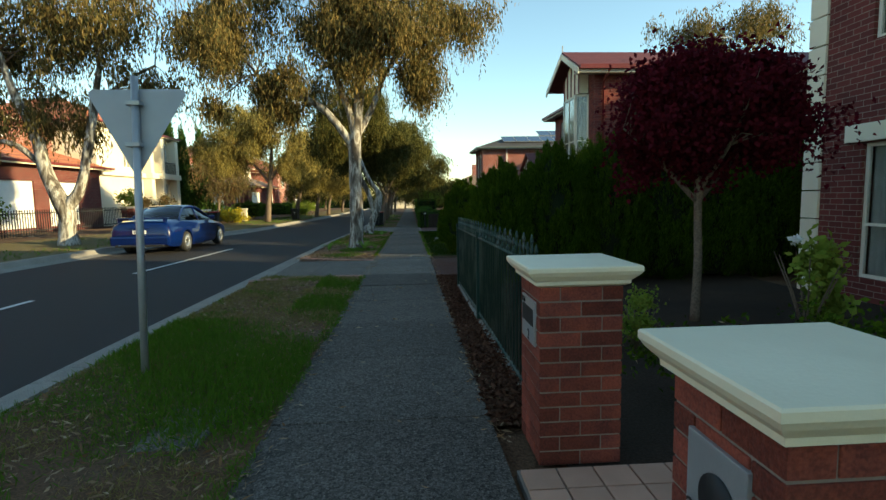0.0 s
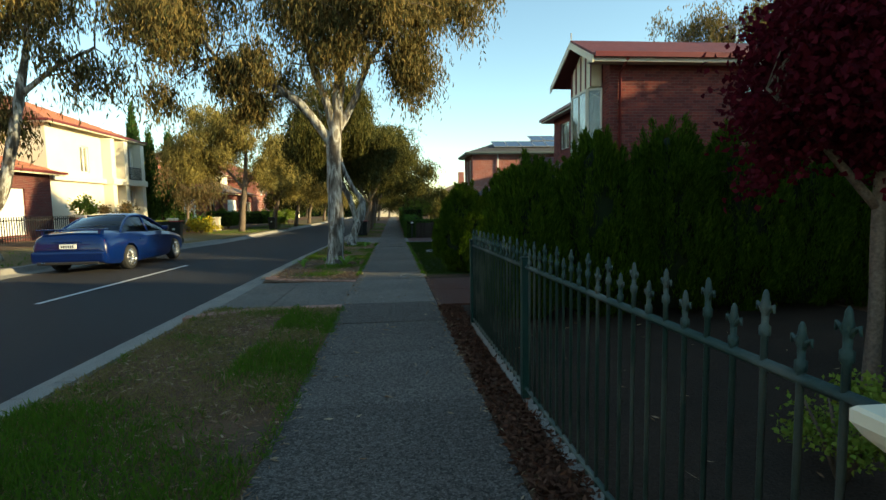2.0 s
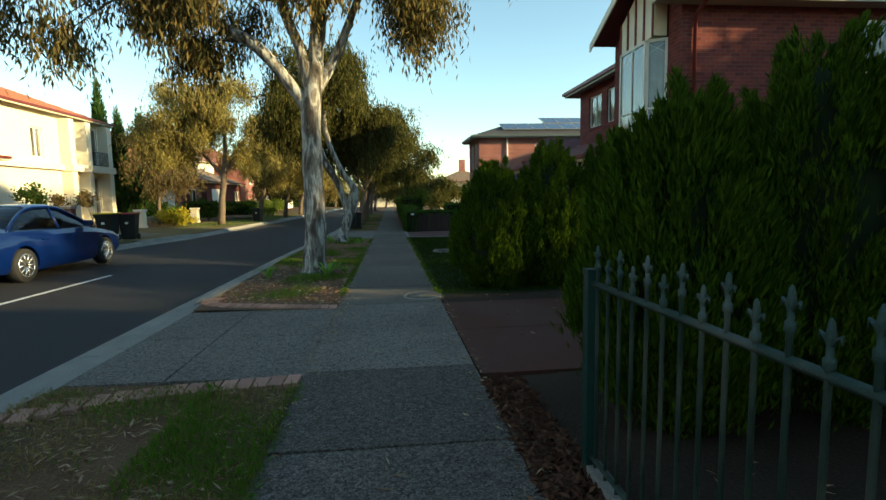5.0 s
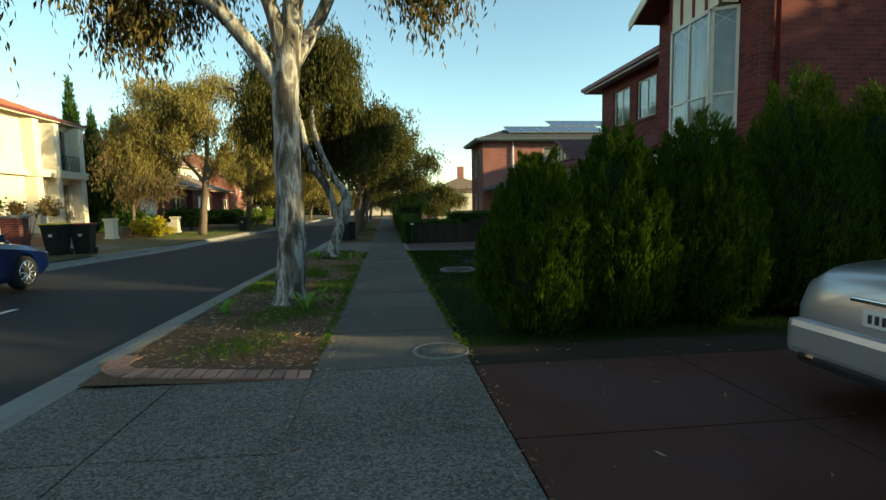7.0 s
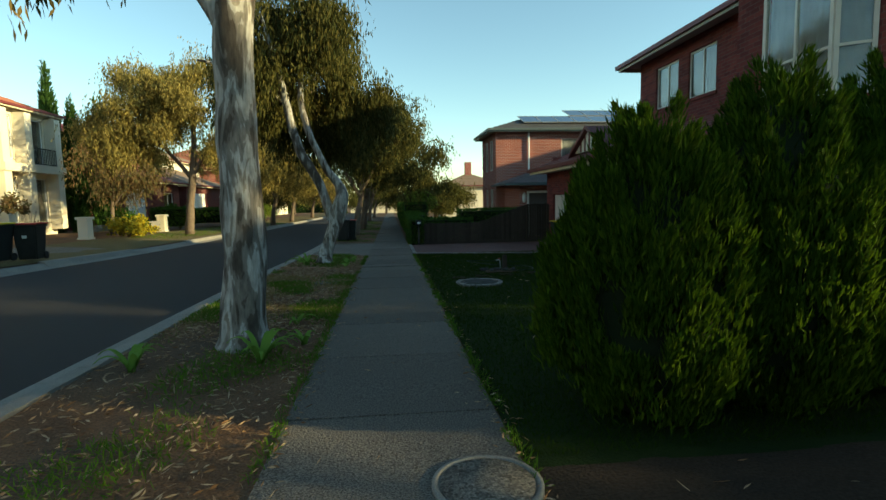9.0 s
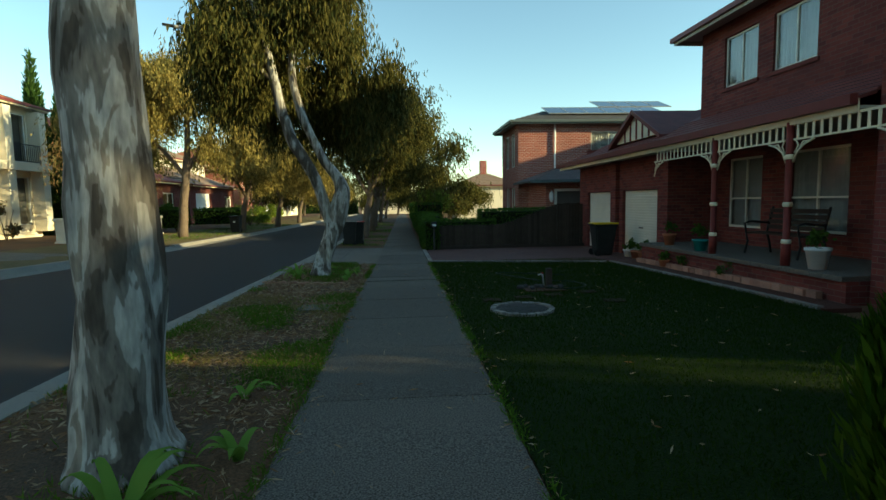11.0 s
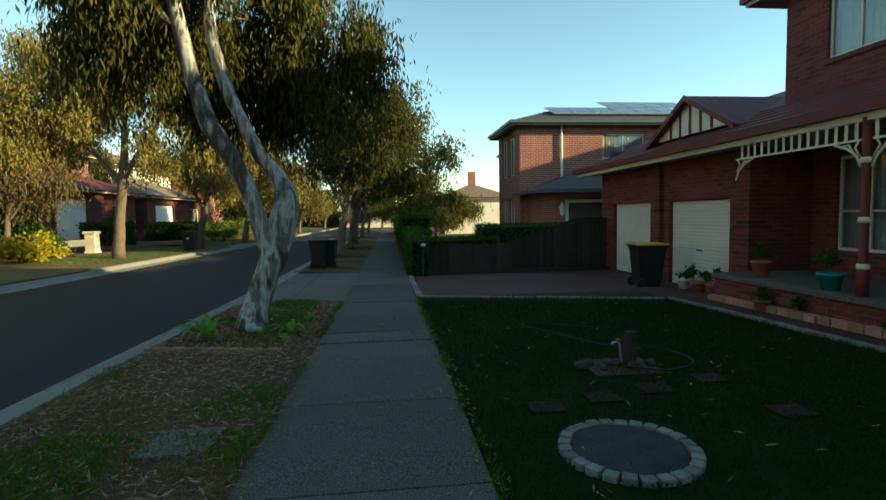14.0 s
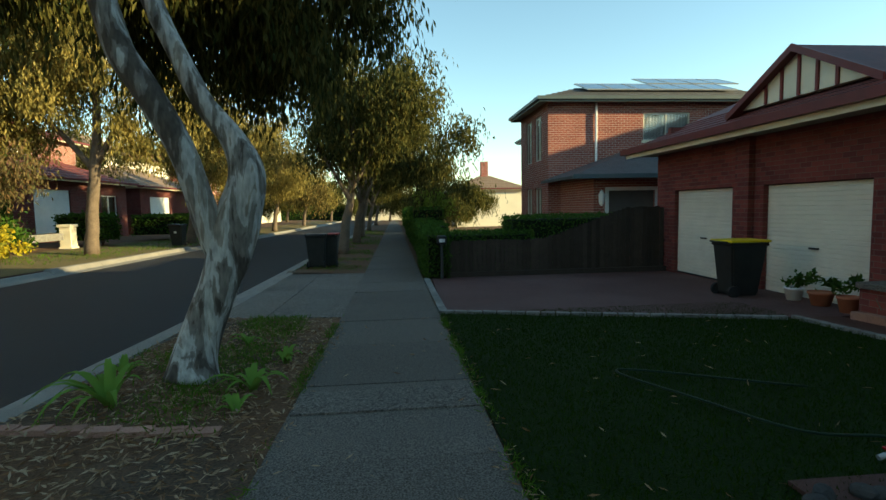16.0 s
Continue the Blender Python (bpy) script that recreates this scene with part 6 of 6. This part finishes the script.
    part("seats", boxes((-.6, -.1, -.2, .3, .5, 1.15), (.1, .6, -.2, .3, .5, 1.15), (-.6, .6, -1.1, -.8, .5, 1.1), bevel=.05), M_BLACK, c)
    for yy in wy:
        for s in (-1, 1):
            w = part("wheel", boxes((-.02, .02, -.05, .05, -.05, .05)), M_BLACK, c); w.matrix_basis = pose(s * (h - .11), yy, .32)
            bm = lathe([(.21, -.10), (.30, -.105), (.318, -.08), (.32, 0), (.318, .08), (.30, .105), (.21, .10)], 28)
            bmesh.ops.rotate(bm, verts=bm.verts, cent=(0, 0, 0), matrix=Matrix.Rotation(radians(90), 3, "Y"))
            part("tyre", bm, M_TYRE, w)
            bm = bmesh.new()
            for k in range(10):
                a = 2 * math.pi * k / 10
                tube(bm, [(s * .085, .04 * math.cos(a), .04 * math.sin(a)), (s * .105, .13 * math.cos(a), .13 * math.sin(a)), (s * .1, .21 * math.cos(a), .21 * math.sin(a))], [.026, .018, .022], 6)
            rim = [(s * .1, .215 * math.cos(a), .215 * math.sin(a)) for a in np.linspace(0, 2 * math.pi, 29)]
            tube(bm, rim, [.014] * 29, 6)
            part("rim", bm, M_ALLOY, w)
    yb = -L / 2
    for s in (-1, 1):
        bm = boxes((s * h * .70 - .14, s * h * .70 + .14, yb + .05, yb + .3, .66, .84), bevel=.03)
        bmesh.ops.rotate(bm, verts=bm.verts, cent=(s * h * .70, yb + .1, .75), matrix=Matrix.Rotation(radians(s * 14), 3, "Z"))
        part("tail_lamp", bm, M_RED, c, "red tail lamp")
        bm = boxes((s * h * 1.0 - .09, s * h * 1.0 + .09, L / 2 - 1.75, L / 2 - 1.62, .95, 1.08), bevel=.03)
        part("mirror", bm, body_m, c)
        part("headlamp", boxes((s * h * .66 - .16, s * h * .66 + .16, L / 2 - .22, L / 2 - .04, .52, .64), bevel=.03), M_CHROME, c)
        for yy in (-.75, .35):
            part("door_handle", boxes((s * h * .99 - .02, s * h * .99 + .02, yy - .1, yy + .1, .76, .79), bevel=.008), body_m, c)
    part("bumper", boxes((-h * .9, h * .9, yb - .06, yb + .3, .30, .58), bevel=.06), body_m, c)
    part("bumper_trim", boxes((-h * .75, h * .75, yb - .07, yb + .1, .26, .33), bevel=.02), M_BLACK, c)
    pl = part("number_plate", boxes((-.19, .19, yb - .02, yb + .02, .64, .75), bevel=.004), M_PLATE, c, "white number plate")
    for k in range(6):
        part("character_bar", boxes((-.15 + k * .05, -.12 + k * .05, yb - .022, yb - .019, .665, .725)), M_DARKFRAME, pl)
    part("exhaust", boxes((-.62, -.5, yb - .07, yb + .1, .27, .33), bevel=.02), M_CHROME, c)
    part("grip_bar", boxes((-.3, .3, yb - .01, yb + .03, .79, .82), bevel=.006), M_CHROME if not spoiler else body_m, c)
    if spoiler:
        sp = part("spoiler", boxes((-h * .82, h * .82, yb + .08, yb + .34, 1.08, 1.11), bevel=.012), body_m, c)
        for s in (-1, 1): part("strut", boxes((s * h * .7 - .03, s * h * .7 + .03, yb + .15, yb + .3, .98, 1.09)), body_m, sp)
    return c
def road_z(x, y): return gz(x, y) - .12
car("blue_sedan", -7.95, 18.15, road_z(-7.95, 18.1), 0, M_BLUE, "metallic blue saloon car parked at the far kerb", 4.85, 1.86, 1.44, "", True)
car("silver_sedan", 5.27, 11.98, gz(5, 12) + .03, -90, M_SILVER, "silver saloon car parked on the red driveway", 4.7, 1.8, 1.44, "", False)

# ---- wheelie bins ----
def bin_(x, y, rz, lid_m, label, z=None):
    b = thing("wheelie_bin", x, y, gz(x, y) if z is None else z, label, "bin", "wheelie bins", rz=rz)
    bm = bmesh.new()
    rings = [[bm.verts.new((sx * w, sy * d + o, zz)) for sx, sy in ((-1, -1), (1, -1), (1, 1), (-1, 1))] for w, d, zz, o in ((.21, .22, .03, .02), (.22, .24, .08, .02), (.28, .33, .9, 0), (.3, .35, .92, 0), (.3, .35, .96, 0))]
    for p, q in zip(rings, rings[1:]):
        for k in range(4): bm.faces.new((p[k], p[(k + 1) % 4], q[(k + 1) % 4], q[k]))
    bm.faces.new(rings[0][::-1]); bm.faces.new(rings[-1])
    bmesh.ops.bevel(bm, geom=[e for e in bm.edges if abs(e.verts[0].co.z - e.verts[1].co.z) > .03], offset=.03, segments=2, affect="EDGES")
    part("body", bm, M_BIN, b)
    bm = boxes((-.31, .31, -.37, .36, .965, 1.0), bevel=.015)
    for v in bm.verts:
        if v.co.z > .98: v.co.z += .05 * (1 - (v.co.y / .37) ** 2)
    part("lid", bm, lid_m, b)
    bm = bmesh.new(); tube(bm, [(-.24, .4, .97), (.24, .4, .97)], [.017, .017], 8)
    part("handle", bm, M_BIN, b)
    for s in (-1, 1):
        bm = lathe([(.1, -.03), (.105, -.02), (.105, .02), (.1, .03)], 16)
        o = part("wheel", bm, M_TYRE, b); o.matrix_basis = pose(s * .24, .26, .105, 0, 90, 0)
    part("emblem", boxes((-.05, .05, -.325, -.30, .6, .68)), M_WHITE, b)
    return b
bin_(5.95, 29.98, 90, M_BINYEL, "dark wheelie bin with yellow lid by the garage")
bin_(-2.45, 37.0, 180, M_BIN, "dark wheelie bin standing on the verge")
bin_(-2.15, 37.4, 180, M_BINRED, "dark wheelie bin with red lid on the verge")
bin_(-10.35, 26.2, 0, M_BINYEL, "dark wheelie bin with yellow lid at the far kerb")
bin_(-9.95, 26.9, 10, M_BINRED, "dark wheelie bin with red lid at the far kerb")
bin_(-10.0, 46.0, 0, M_BIN, "dark wheelie bin on the far verge")

# ---- paling fence, hedges and letterbox past the garage drive ----
pf = thing("paling_fence", 0, 0, 0, "weathered dark timber paling fence", "fence")
for i in range(52):
    x = .95 + i * .113
    top = .42 + (.75 * min(1, max(0, (x - 3.6) / 2.2)) if x > 3.6 else 0)
    t_ = rs.uniform(-.02, .02)
    part("paling", boxes((x - .052, x + .052, 34.1 + t_ * .3, 34.118 + t_ * .3, -.6, top + t_)), M_PALING, pf)
part("rail", boxes((.9, 6.8, 34.13, 34.18, -.1, 0), (.9, 6.8, 34.13, 34.18, .25, .33)), M_PALING, pf)
part("sleeper", boxes((.9, 6.8, 34.0, 34.09, -.6, -.36)), M_PALING, pf)
hedge("clipped_hedge", .62, 1.15, 33.9, 37.5, -.5, .62, 81, 9000)
hedge("clipped_hedge", 1.15, 3.4, 34.3, 35.3, -.5, .58, 82, 6000)
hedge("clipped_hedge", 2.9, 5.9, 34.6, 36, -.5, .95, 83, 7000)
hedge("clipped_hedge", .75, 1.6, 38, 47, -.6, .7, 84, 9000)
hedge("clipped_hedge", .8, 2.4, 48, 62, -.8, 1.2, 85, 9000, size=(.12, .07))
mb = thing("letterbox", .98, 33.75, gz(.98, 33.7), "small dark letterbox on a post", "letterbox")
part("post", boxes((-.03, .03, -.03, .03, 0, .85)), M_DARKFRAME, mb)
part("box", boxes((-.11, .11, -.16, .16, .85, 1.05), bevel=.03), M_BIN, mb)
part("plate", boxes((-.07, .07, -.163, -.16, .9, .98)), M_PLATE, mb)

# ---- lawn details ----
def ring_cover(x, y, r, label):
    t = thing("inspection_cover", x, y, gz(x, y), label, "cover")
    part("plate", lathe([(r * .8, -.03), (r * .8, .012), (r * .78, .016), (.01, .018)], 40), M_COVER, t)
    me = bpy.data.meshes.new("sett"); b = boxes((-.045, .045, -r * .09, r * .09, -.04, .028), bevel=.01); b.to_mesh(b_me := me); b.free(); me.materials.append(M_STONE)
    n = int(2 * math.pi * r / .115)
    for k in range(n):
        a = 2 * math.pi * k / n
        o = new("sett", me); o.parent = t; o.matrix_basis = pose(r * .9 * math.cos(a), r * .9 * math.sin(a), rs.uniform(-.006, .004), 0, 0, math.degrees(a) + 90)
    return t
ring_cover(1.49, 21.73, .46, "round dark cover ringed with pale setts in lawn")
pit = thing("pit_cover", .27, 14.42, gz(.3, 14.4) + .004, "round pale concrete pit cover beside the path", "cover")
part("ring", lathe([(.3, -.03), (.3, .012), (.27, .014), (.27, .0), (.26, .0)], 32), M_KERB, pit)
part("lid", lathe([(.255, -.02), (.255, .012), (.01, .013)], 32), M_CONC2, pit)
tap = thing("garden_tap", 2.35, 23.62, gz(2.3, 23.6), "stumpy timber post with garden tap and stones", "tap")
part("post", boxes((.02, .12, -.05, .05, 0, .36), bevel=.012), M_PALING, tap)
bm = bmesh.new(); tube(bm, [(-.02, 0, .0), (-.04, 0, .22), (-.06, 0, .26), (-.13, 0, .24)], [.014] * 4, 8)
part("pipe", bm, M_STEEL, tap)
o = part("handle", boxes((-.085, -.035, -.03, .03, .27, .285), bevel=.005), M_RED, tap)
for k in range(8):
    bm = bmesh.new(); bmesh.ops.create_icosphere(bm, subdivisions=2, radius=1)
    for v in bm.verts: v.co *= 1 + .18 * noise.noise(v.co * 1.3 + Vector((k, 0, 0)))
    o = part("stone", bm, M_COVER, tap); o.matrix_basis = pose(-.45 + .1 * k + .03 * math.sin(k * 3), .1 * math.sin(k * 2.3), .03, 0, 0, k * 40) @ Matrix.Diagonal((.07, .05, .045, 1))
part("slab", boxes((-.4, .3, -.3, .25, -.02, .008), bevel=.004), M_PAVE2, tap)
for k, (x, y) in enumerate([(1.2, 22.6), (1.75, 22.75), (2.3, 22.9), (2.95, 23.1), (3.05, 22.2)]):
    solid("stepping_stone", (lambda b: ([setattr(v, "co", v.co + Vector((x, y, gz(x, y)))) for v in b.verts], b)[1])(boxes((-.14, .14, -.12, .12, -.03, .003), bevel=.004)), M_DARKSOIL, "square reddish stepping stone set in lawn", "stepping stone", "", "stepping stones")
hose = bmesh.new()
hp = smooth_line([(2.3, 23.5, .03), (2.7, 23.3, .03), (3.1, 23.6, .03), (3.0, 24.2, .03), (2.5, 24.4, .03), (2.2, 25.0, .03), (1.9, 25.9, .03), (3.2, 25.2, .03)], 8)
tube(hose, [(p[0], p[1], gz(p[0], p[1]) + p[2]) for p in hp], [.01] * len(hp), 6)
solid("garden_hose", hose, M_HOSE, "thin green garden hose trailing on lawn", "hose")
sp_ = thing("service_slab", -1.55, 3.45, gz(-1.5, 3.4) - .01, "rough old concrete service cover in the grass", "cover")
part("lid", boxes((-.2, .2, -.33, .33, -.05, .014), bevel=.01), M_CONC2, sp_)
solid("service_cover", slab([(-1.75, 22.0), (-1.3, 22.05), (-1.28, 22.5), (-1.72, 22.46)], .05, .015), M_CONC2, "small concrete service cover in the verge", "cover")
solid("path_ramp", strip(PX0 + .02, PX1 - .02, [25.25, 25.75], .012, .012, .05), M_CONC2, "pale patched band across the footpath", "patch", "structure")

# strap-leaved plants round the gums
def strap(x, y, n, L, seed, label="clump of arching green strap leaves"):
    t = thing("strap_plant", x, y, gz(x, y) - .02, label, "plant", "strap plants")
    r = random.Random(seed)
    for k in range(n):
        a, l, tip = r.uniform(0, 6.28), L * r.uniform(.6, 1.1), r.uniform(.5, 1.0)
        bm = bmesh.new(); prev = None
        for i in range(7):
            f = i / 6
            rad, hgt, w = l * f * .75 * tip, l * (f * 1.1 - f * f * (.55 + .4 * tip)), .03 * (1 - f ** 2.5) + .002
            c = Vector((rad * math.cos(a), rad * math.sin(a), hgt)); s = Vector((-math.sin(a), math.cos(a), 0)) * w
            v = [bm.verts.new(c - s), bm.verts.new(c + Vector((0, 0, -.008))), bm.verts.new(c + s)]
            if prev:
                for q in (0, 1): bm.faces.new((prev[q], prev[q + 1], v[q + 1], v[q])).smooth = True
            prev = v
        part("leaf", bm, M_STRAP, t)
for i, (x, y, n, L) in enumerate([(-1.5, 16.9, 13, .75), (-2.6, 16.7, 9, .6), (-1.2, 17.6, 7, .4), (-2.2, 18.2, 8, .45), (-1.45, 18.6, 6, .4), (-2.4, 25.55, 16, .8), (-1.4, 25.9, 12, .6), (-2.7, 26.4, 7, .45), (-1.3, 26.8, 8, .4), (-1.4, 25.4, 6, .35), (-1.9, 27.6, 8, .4)]):
    strap(x, y, n, L, 200 + i)

# shrubs of the front gardens
for i, (x, y, r, h) in enumerate([(2.0, 3.25, .5, .6), (2.9, 3.3, .5, .65), (3.8, 3.35, .5, .6)]):
    shrub("low_shrub", x, y, r, h, 330 + i, M_CONIFER, 1500, "low dark green shrub in the shaded garden", (.05, .03))
shrub("lime_shrub", 2.25, 5.0, .33, .55, 301, M_LIME, 1500, "small lime green clipped shrub", (.035, .025))
shrub("rose_bush", 4.25, 5.2, .5, 1.05, 302, M_LIME, 900, "leafy rose bush with a white bloom", (.1, .06))
rose = thing("rose_bloom", 3.95, 5.05, 1.0, "single white rose bloom", "flower")
part("petals", leaves(np.zeros((40, 3)) + np.random.default_rng(1).normal(size=(40, 3)) * .015, np.random.default_rng(2).normal(size=(40, 3)), .05, .045, np.random.default_rng(3)), M_WHITE, rose)
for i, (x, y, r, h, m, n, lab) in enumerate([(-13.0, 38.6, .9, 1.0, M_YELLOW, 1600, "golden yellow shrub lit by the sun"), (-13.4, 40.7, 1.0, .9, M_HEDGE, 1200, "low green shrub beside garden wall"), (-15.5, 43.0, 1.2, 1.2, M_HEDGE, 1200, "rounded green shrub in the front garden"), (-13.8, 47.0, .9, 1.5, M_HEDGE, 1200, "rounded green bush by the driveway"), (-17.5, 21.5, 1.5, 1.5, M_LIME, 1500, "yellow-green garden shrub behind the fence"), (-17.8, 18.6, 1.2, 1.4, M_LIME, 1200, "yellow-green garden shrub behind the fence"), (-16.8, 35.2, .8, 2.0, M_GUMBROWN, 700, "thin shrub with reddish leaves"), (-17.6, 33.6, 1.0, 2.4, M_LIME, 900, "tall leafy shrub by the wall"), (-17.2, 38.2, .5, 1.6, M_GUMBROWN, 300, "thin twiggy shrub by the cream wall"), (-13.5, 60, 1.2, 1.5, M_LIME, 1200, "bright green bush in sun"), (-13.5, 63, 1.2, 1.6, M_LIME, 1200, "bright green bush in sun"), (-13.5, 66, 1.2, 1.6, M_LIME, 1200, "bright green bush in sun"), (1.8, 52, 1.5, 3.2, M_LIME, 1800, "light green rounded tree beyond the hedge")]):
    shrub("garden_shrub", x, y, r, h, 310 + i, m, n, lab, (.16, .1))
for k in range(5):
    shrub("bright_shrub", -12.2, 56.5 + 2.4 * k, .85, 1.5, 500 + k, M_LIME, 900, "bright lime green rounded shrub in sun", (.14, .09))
hedge("boundary_hedge", -22, -9.5, 123, 125, -1, 2.2, 89, 4000, size=(.3, .18), label="tall dark hedge at the end of the street")
hedge("boundary_hedge", 2.5, 16, 122, 124, -1, 2.2, 90, 4000, size=(.3, .18), label="tall dark hedge at the end of the street")
hedge("clipped_hedge", 1.0, 2.6, 63, 92, -.9, 1.1, 88, 7000, size=(.18, .1))
hedge("clipped_hedge", -14.2, -11.8, 50.6, 53, .1, 1.1, 86, 3000, label="bright clipped hedge across the street", size=(.12, .08))
hedge("clipped_hedge", -15, -13, 45.6, 47, .1, 1.2, 87, 2500, label="clipped hedge beside the far driveway", size=(.12, .08))
for x, y in ((-14.2, 37.2), (-13.9, 44.6)):
    t = thing("garden_pillar", x, y, gz(x, y) - .1, "pale rendered garden pillar with square cap", "pillar", "garden pillars")
    part("shaft", boxes((-.22, .22, -.22, .22, 0, .95), bevel=.01), M_RENDER, t)
    part("cap", boxes((-.28, .28, -.28, .28, .95, 1.07), bevel=.02), M_RENDER, t)
    part("foot", boxes((-.26, .26, -.26, .26, 0, .12), bevel=.01), M_RENDER, t)
solid("garden_wall", boxes((-14.1, -13.85, 37.6, 44.2, .2, .5), bevel=.02), M_STONE, "low stone garden wall across the street", "wall", "structure")
for y in (27.0, 30.0):
    t = thing("brick_pillar", -14.0, y, gz(-14, y) - .05, "dark brick fence pillar with stone cap", "pillar", "brick fence pillars")
    part("shaft", boxes((-.3, .3, -.3, .3, 0, 1.15)), M_BRICKA, t)
    part("cap", boxes((-.34, .34, -.34, .34, 1.15, 1.25), bevel=.02), M_STONE, t)
lf = thing("iron_fence", 0, 0, 0, "low black iron fence across the street", "fence")
part("rail", boxes((-14.02, -13.98, 15, 26.7, .5, .54), (-14.02, -13.98, 15, 26.7, 1.15, 1.19)), M_BLACK, lf)
for k in range(90): part("bar", boxes((-14.012, -13.988, 15 + k * .13, 15.024 + k * .13, .35, 1.3)), M_BLACK, lf)
solid("left_driveway", strip(-18.9, FARKERB, [32.2, 36.6], .0, -.04, .1), M_PAVE2, "salmon paved driveway of the rendered house", "driveway", "structure")
solid("left_apron", strip(-13.4, FARKERB, [27.6, 32.1], .0, -.04, .1), M_CONC2, "pale concrete crossing across the street", "driveway", "structure")

# veranda things
def pot(x, y, z, r, h, m, label, plant=True, seed=1):
    t = thing("plant_pot", x, y, z, label, "pot", "potted plants")
    part("pot", lathe([(r * .7, 0), (r, h * .85), (r * 1.1, h * .86), (r * 1.1, h), (r * .95, h), (r * .9, h * .9)], 18), m, t)
    if plant:
        rng = np.random.default_rng(seed)
        c, p, i = crown_points([(0, 0, h + r * 1.0, r * 1.1, r * 1.1, r * .7)], 10, 12, r * .25, rng, .2)
        part("foliage", leaves(p, rng.normal(size=p.shape) + np.array((0, 0, .3)), .09, .05, rng), M_HEDGE, t)
for i, (x, y, z, r, h, m, lab) in enumerate([(6.45, 29.3, -.42, .14, .24, M_WHITE, "white planter by the garage door"), (6.45, 28.75, -.41, .17, .24, M_TERRA, "terracotta pot by the garage door"), (6.35, 28.15, -.40, .14, .26, M_TERRA, "terracotta pot with pale flowers"), (6.45, 26.95, .14, .15, .28, M_TERRA, "terracotta pot on the veranda"), (6.3, 25.35, .14, .16, .25, M_TEAL, "teal glazed pot on the veranda"), (6.35, 22.2, .14, .17, .34, M_WHITE, "white pot on the veranda"), (5.98, 26.3, -.3, .12, .15, M_TERRA, "small pot in the garden bed")]):
    pot(x, y, z, r, h, m, lab, True, 400 + i)
be = thing("garden_bench", 7.2, 24.0, .14, "dark slatted bench with iron ends on veranda", "bench")
for k in range(4): part("slat", boxes((-.3 + k * .11, -.21 + k * .11, -.75, .75, .42, .445)), M_BENCH, be)
for k in range(4): part("slat", boxes((.17 + k * .02, .19 + k * .02, -.75, .75, .5 + k * .11, .58 + k * .11)), M_BENCH, be)
for s in (-.72, .72):
    bm = bmesh.new(); tube(bm, [(-.32, s, 0), (-.26, s, .25), (-.3, s, .42), (.15, s, .42), (.28, s, .95)], [.025] * 5, 6); tube(bm, [(.15, s, .42), (.22, s, .2), (.25, s, 0)], [.025] * 3, 6); tube(bm, [(-.3, s, .42), (-.33, s, .62), (-.2, s, .66), (.18, s, .62)], [.022] * 4, 6)
    part("iron_end", bm, M_BLACK, be)
bed = thing("brick_bed_edge", 0, 0, 0, "loose red bricks edging the veranda garden bed", "edging", "", "structure")
for k in range(24): paver(6.02, 27.6 - k * .25, 90 + rs.uniform(-8, 8), .23, .1, bed, M_EDGE, .05)
for i, (x, y) in enumerate([(6.05, 25.6), (5.95, 24.0), (6.1, 27.4)]):
    shrub("bed_plant", x + .1, y, .22, .4, 420 + i, M_HEDGE, 260, "small green plant in the veranda bed", (.08, .03))
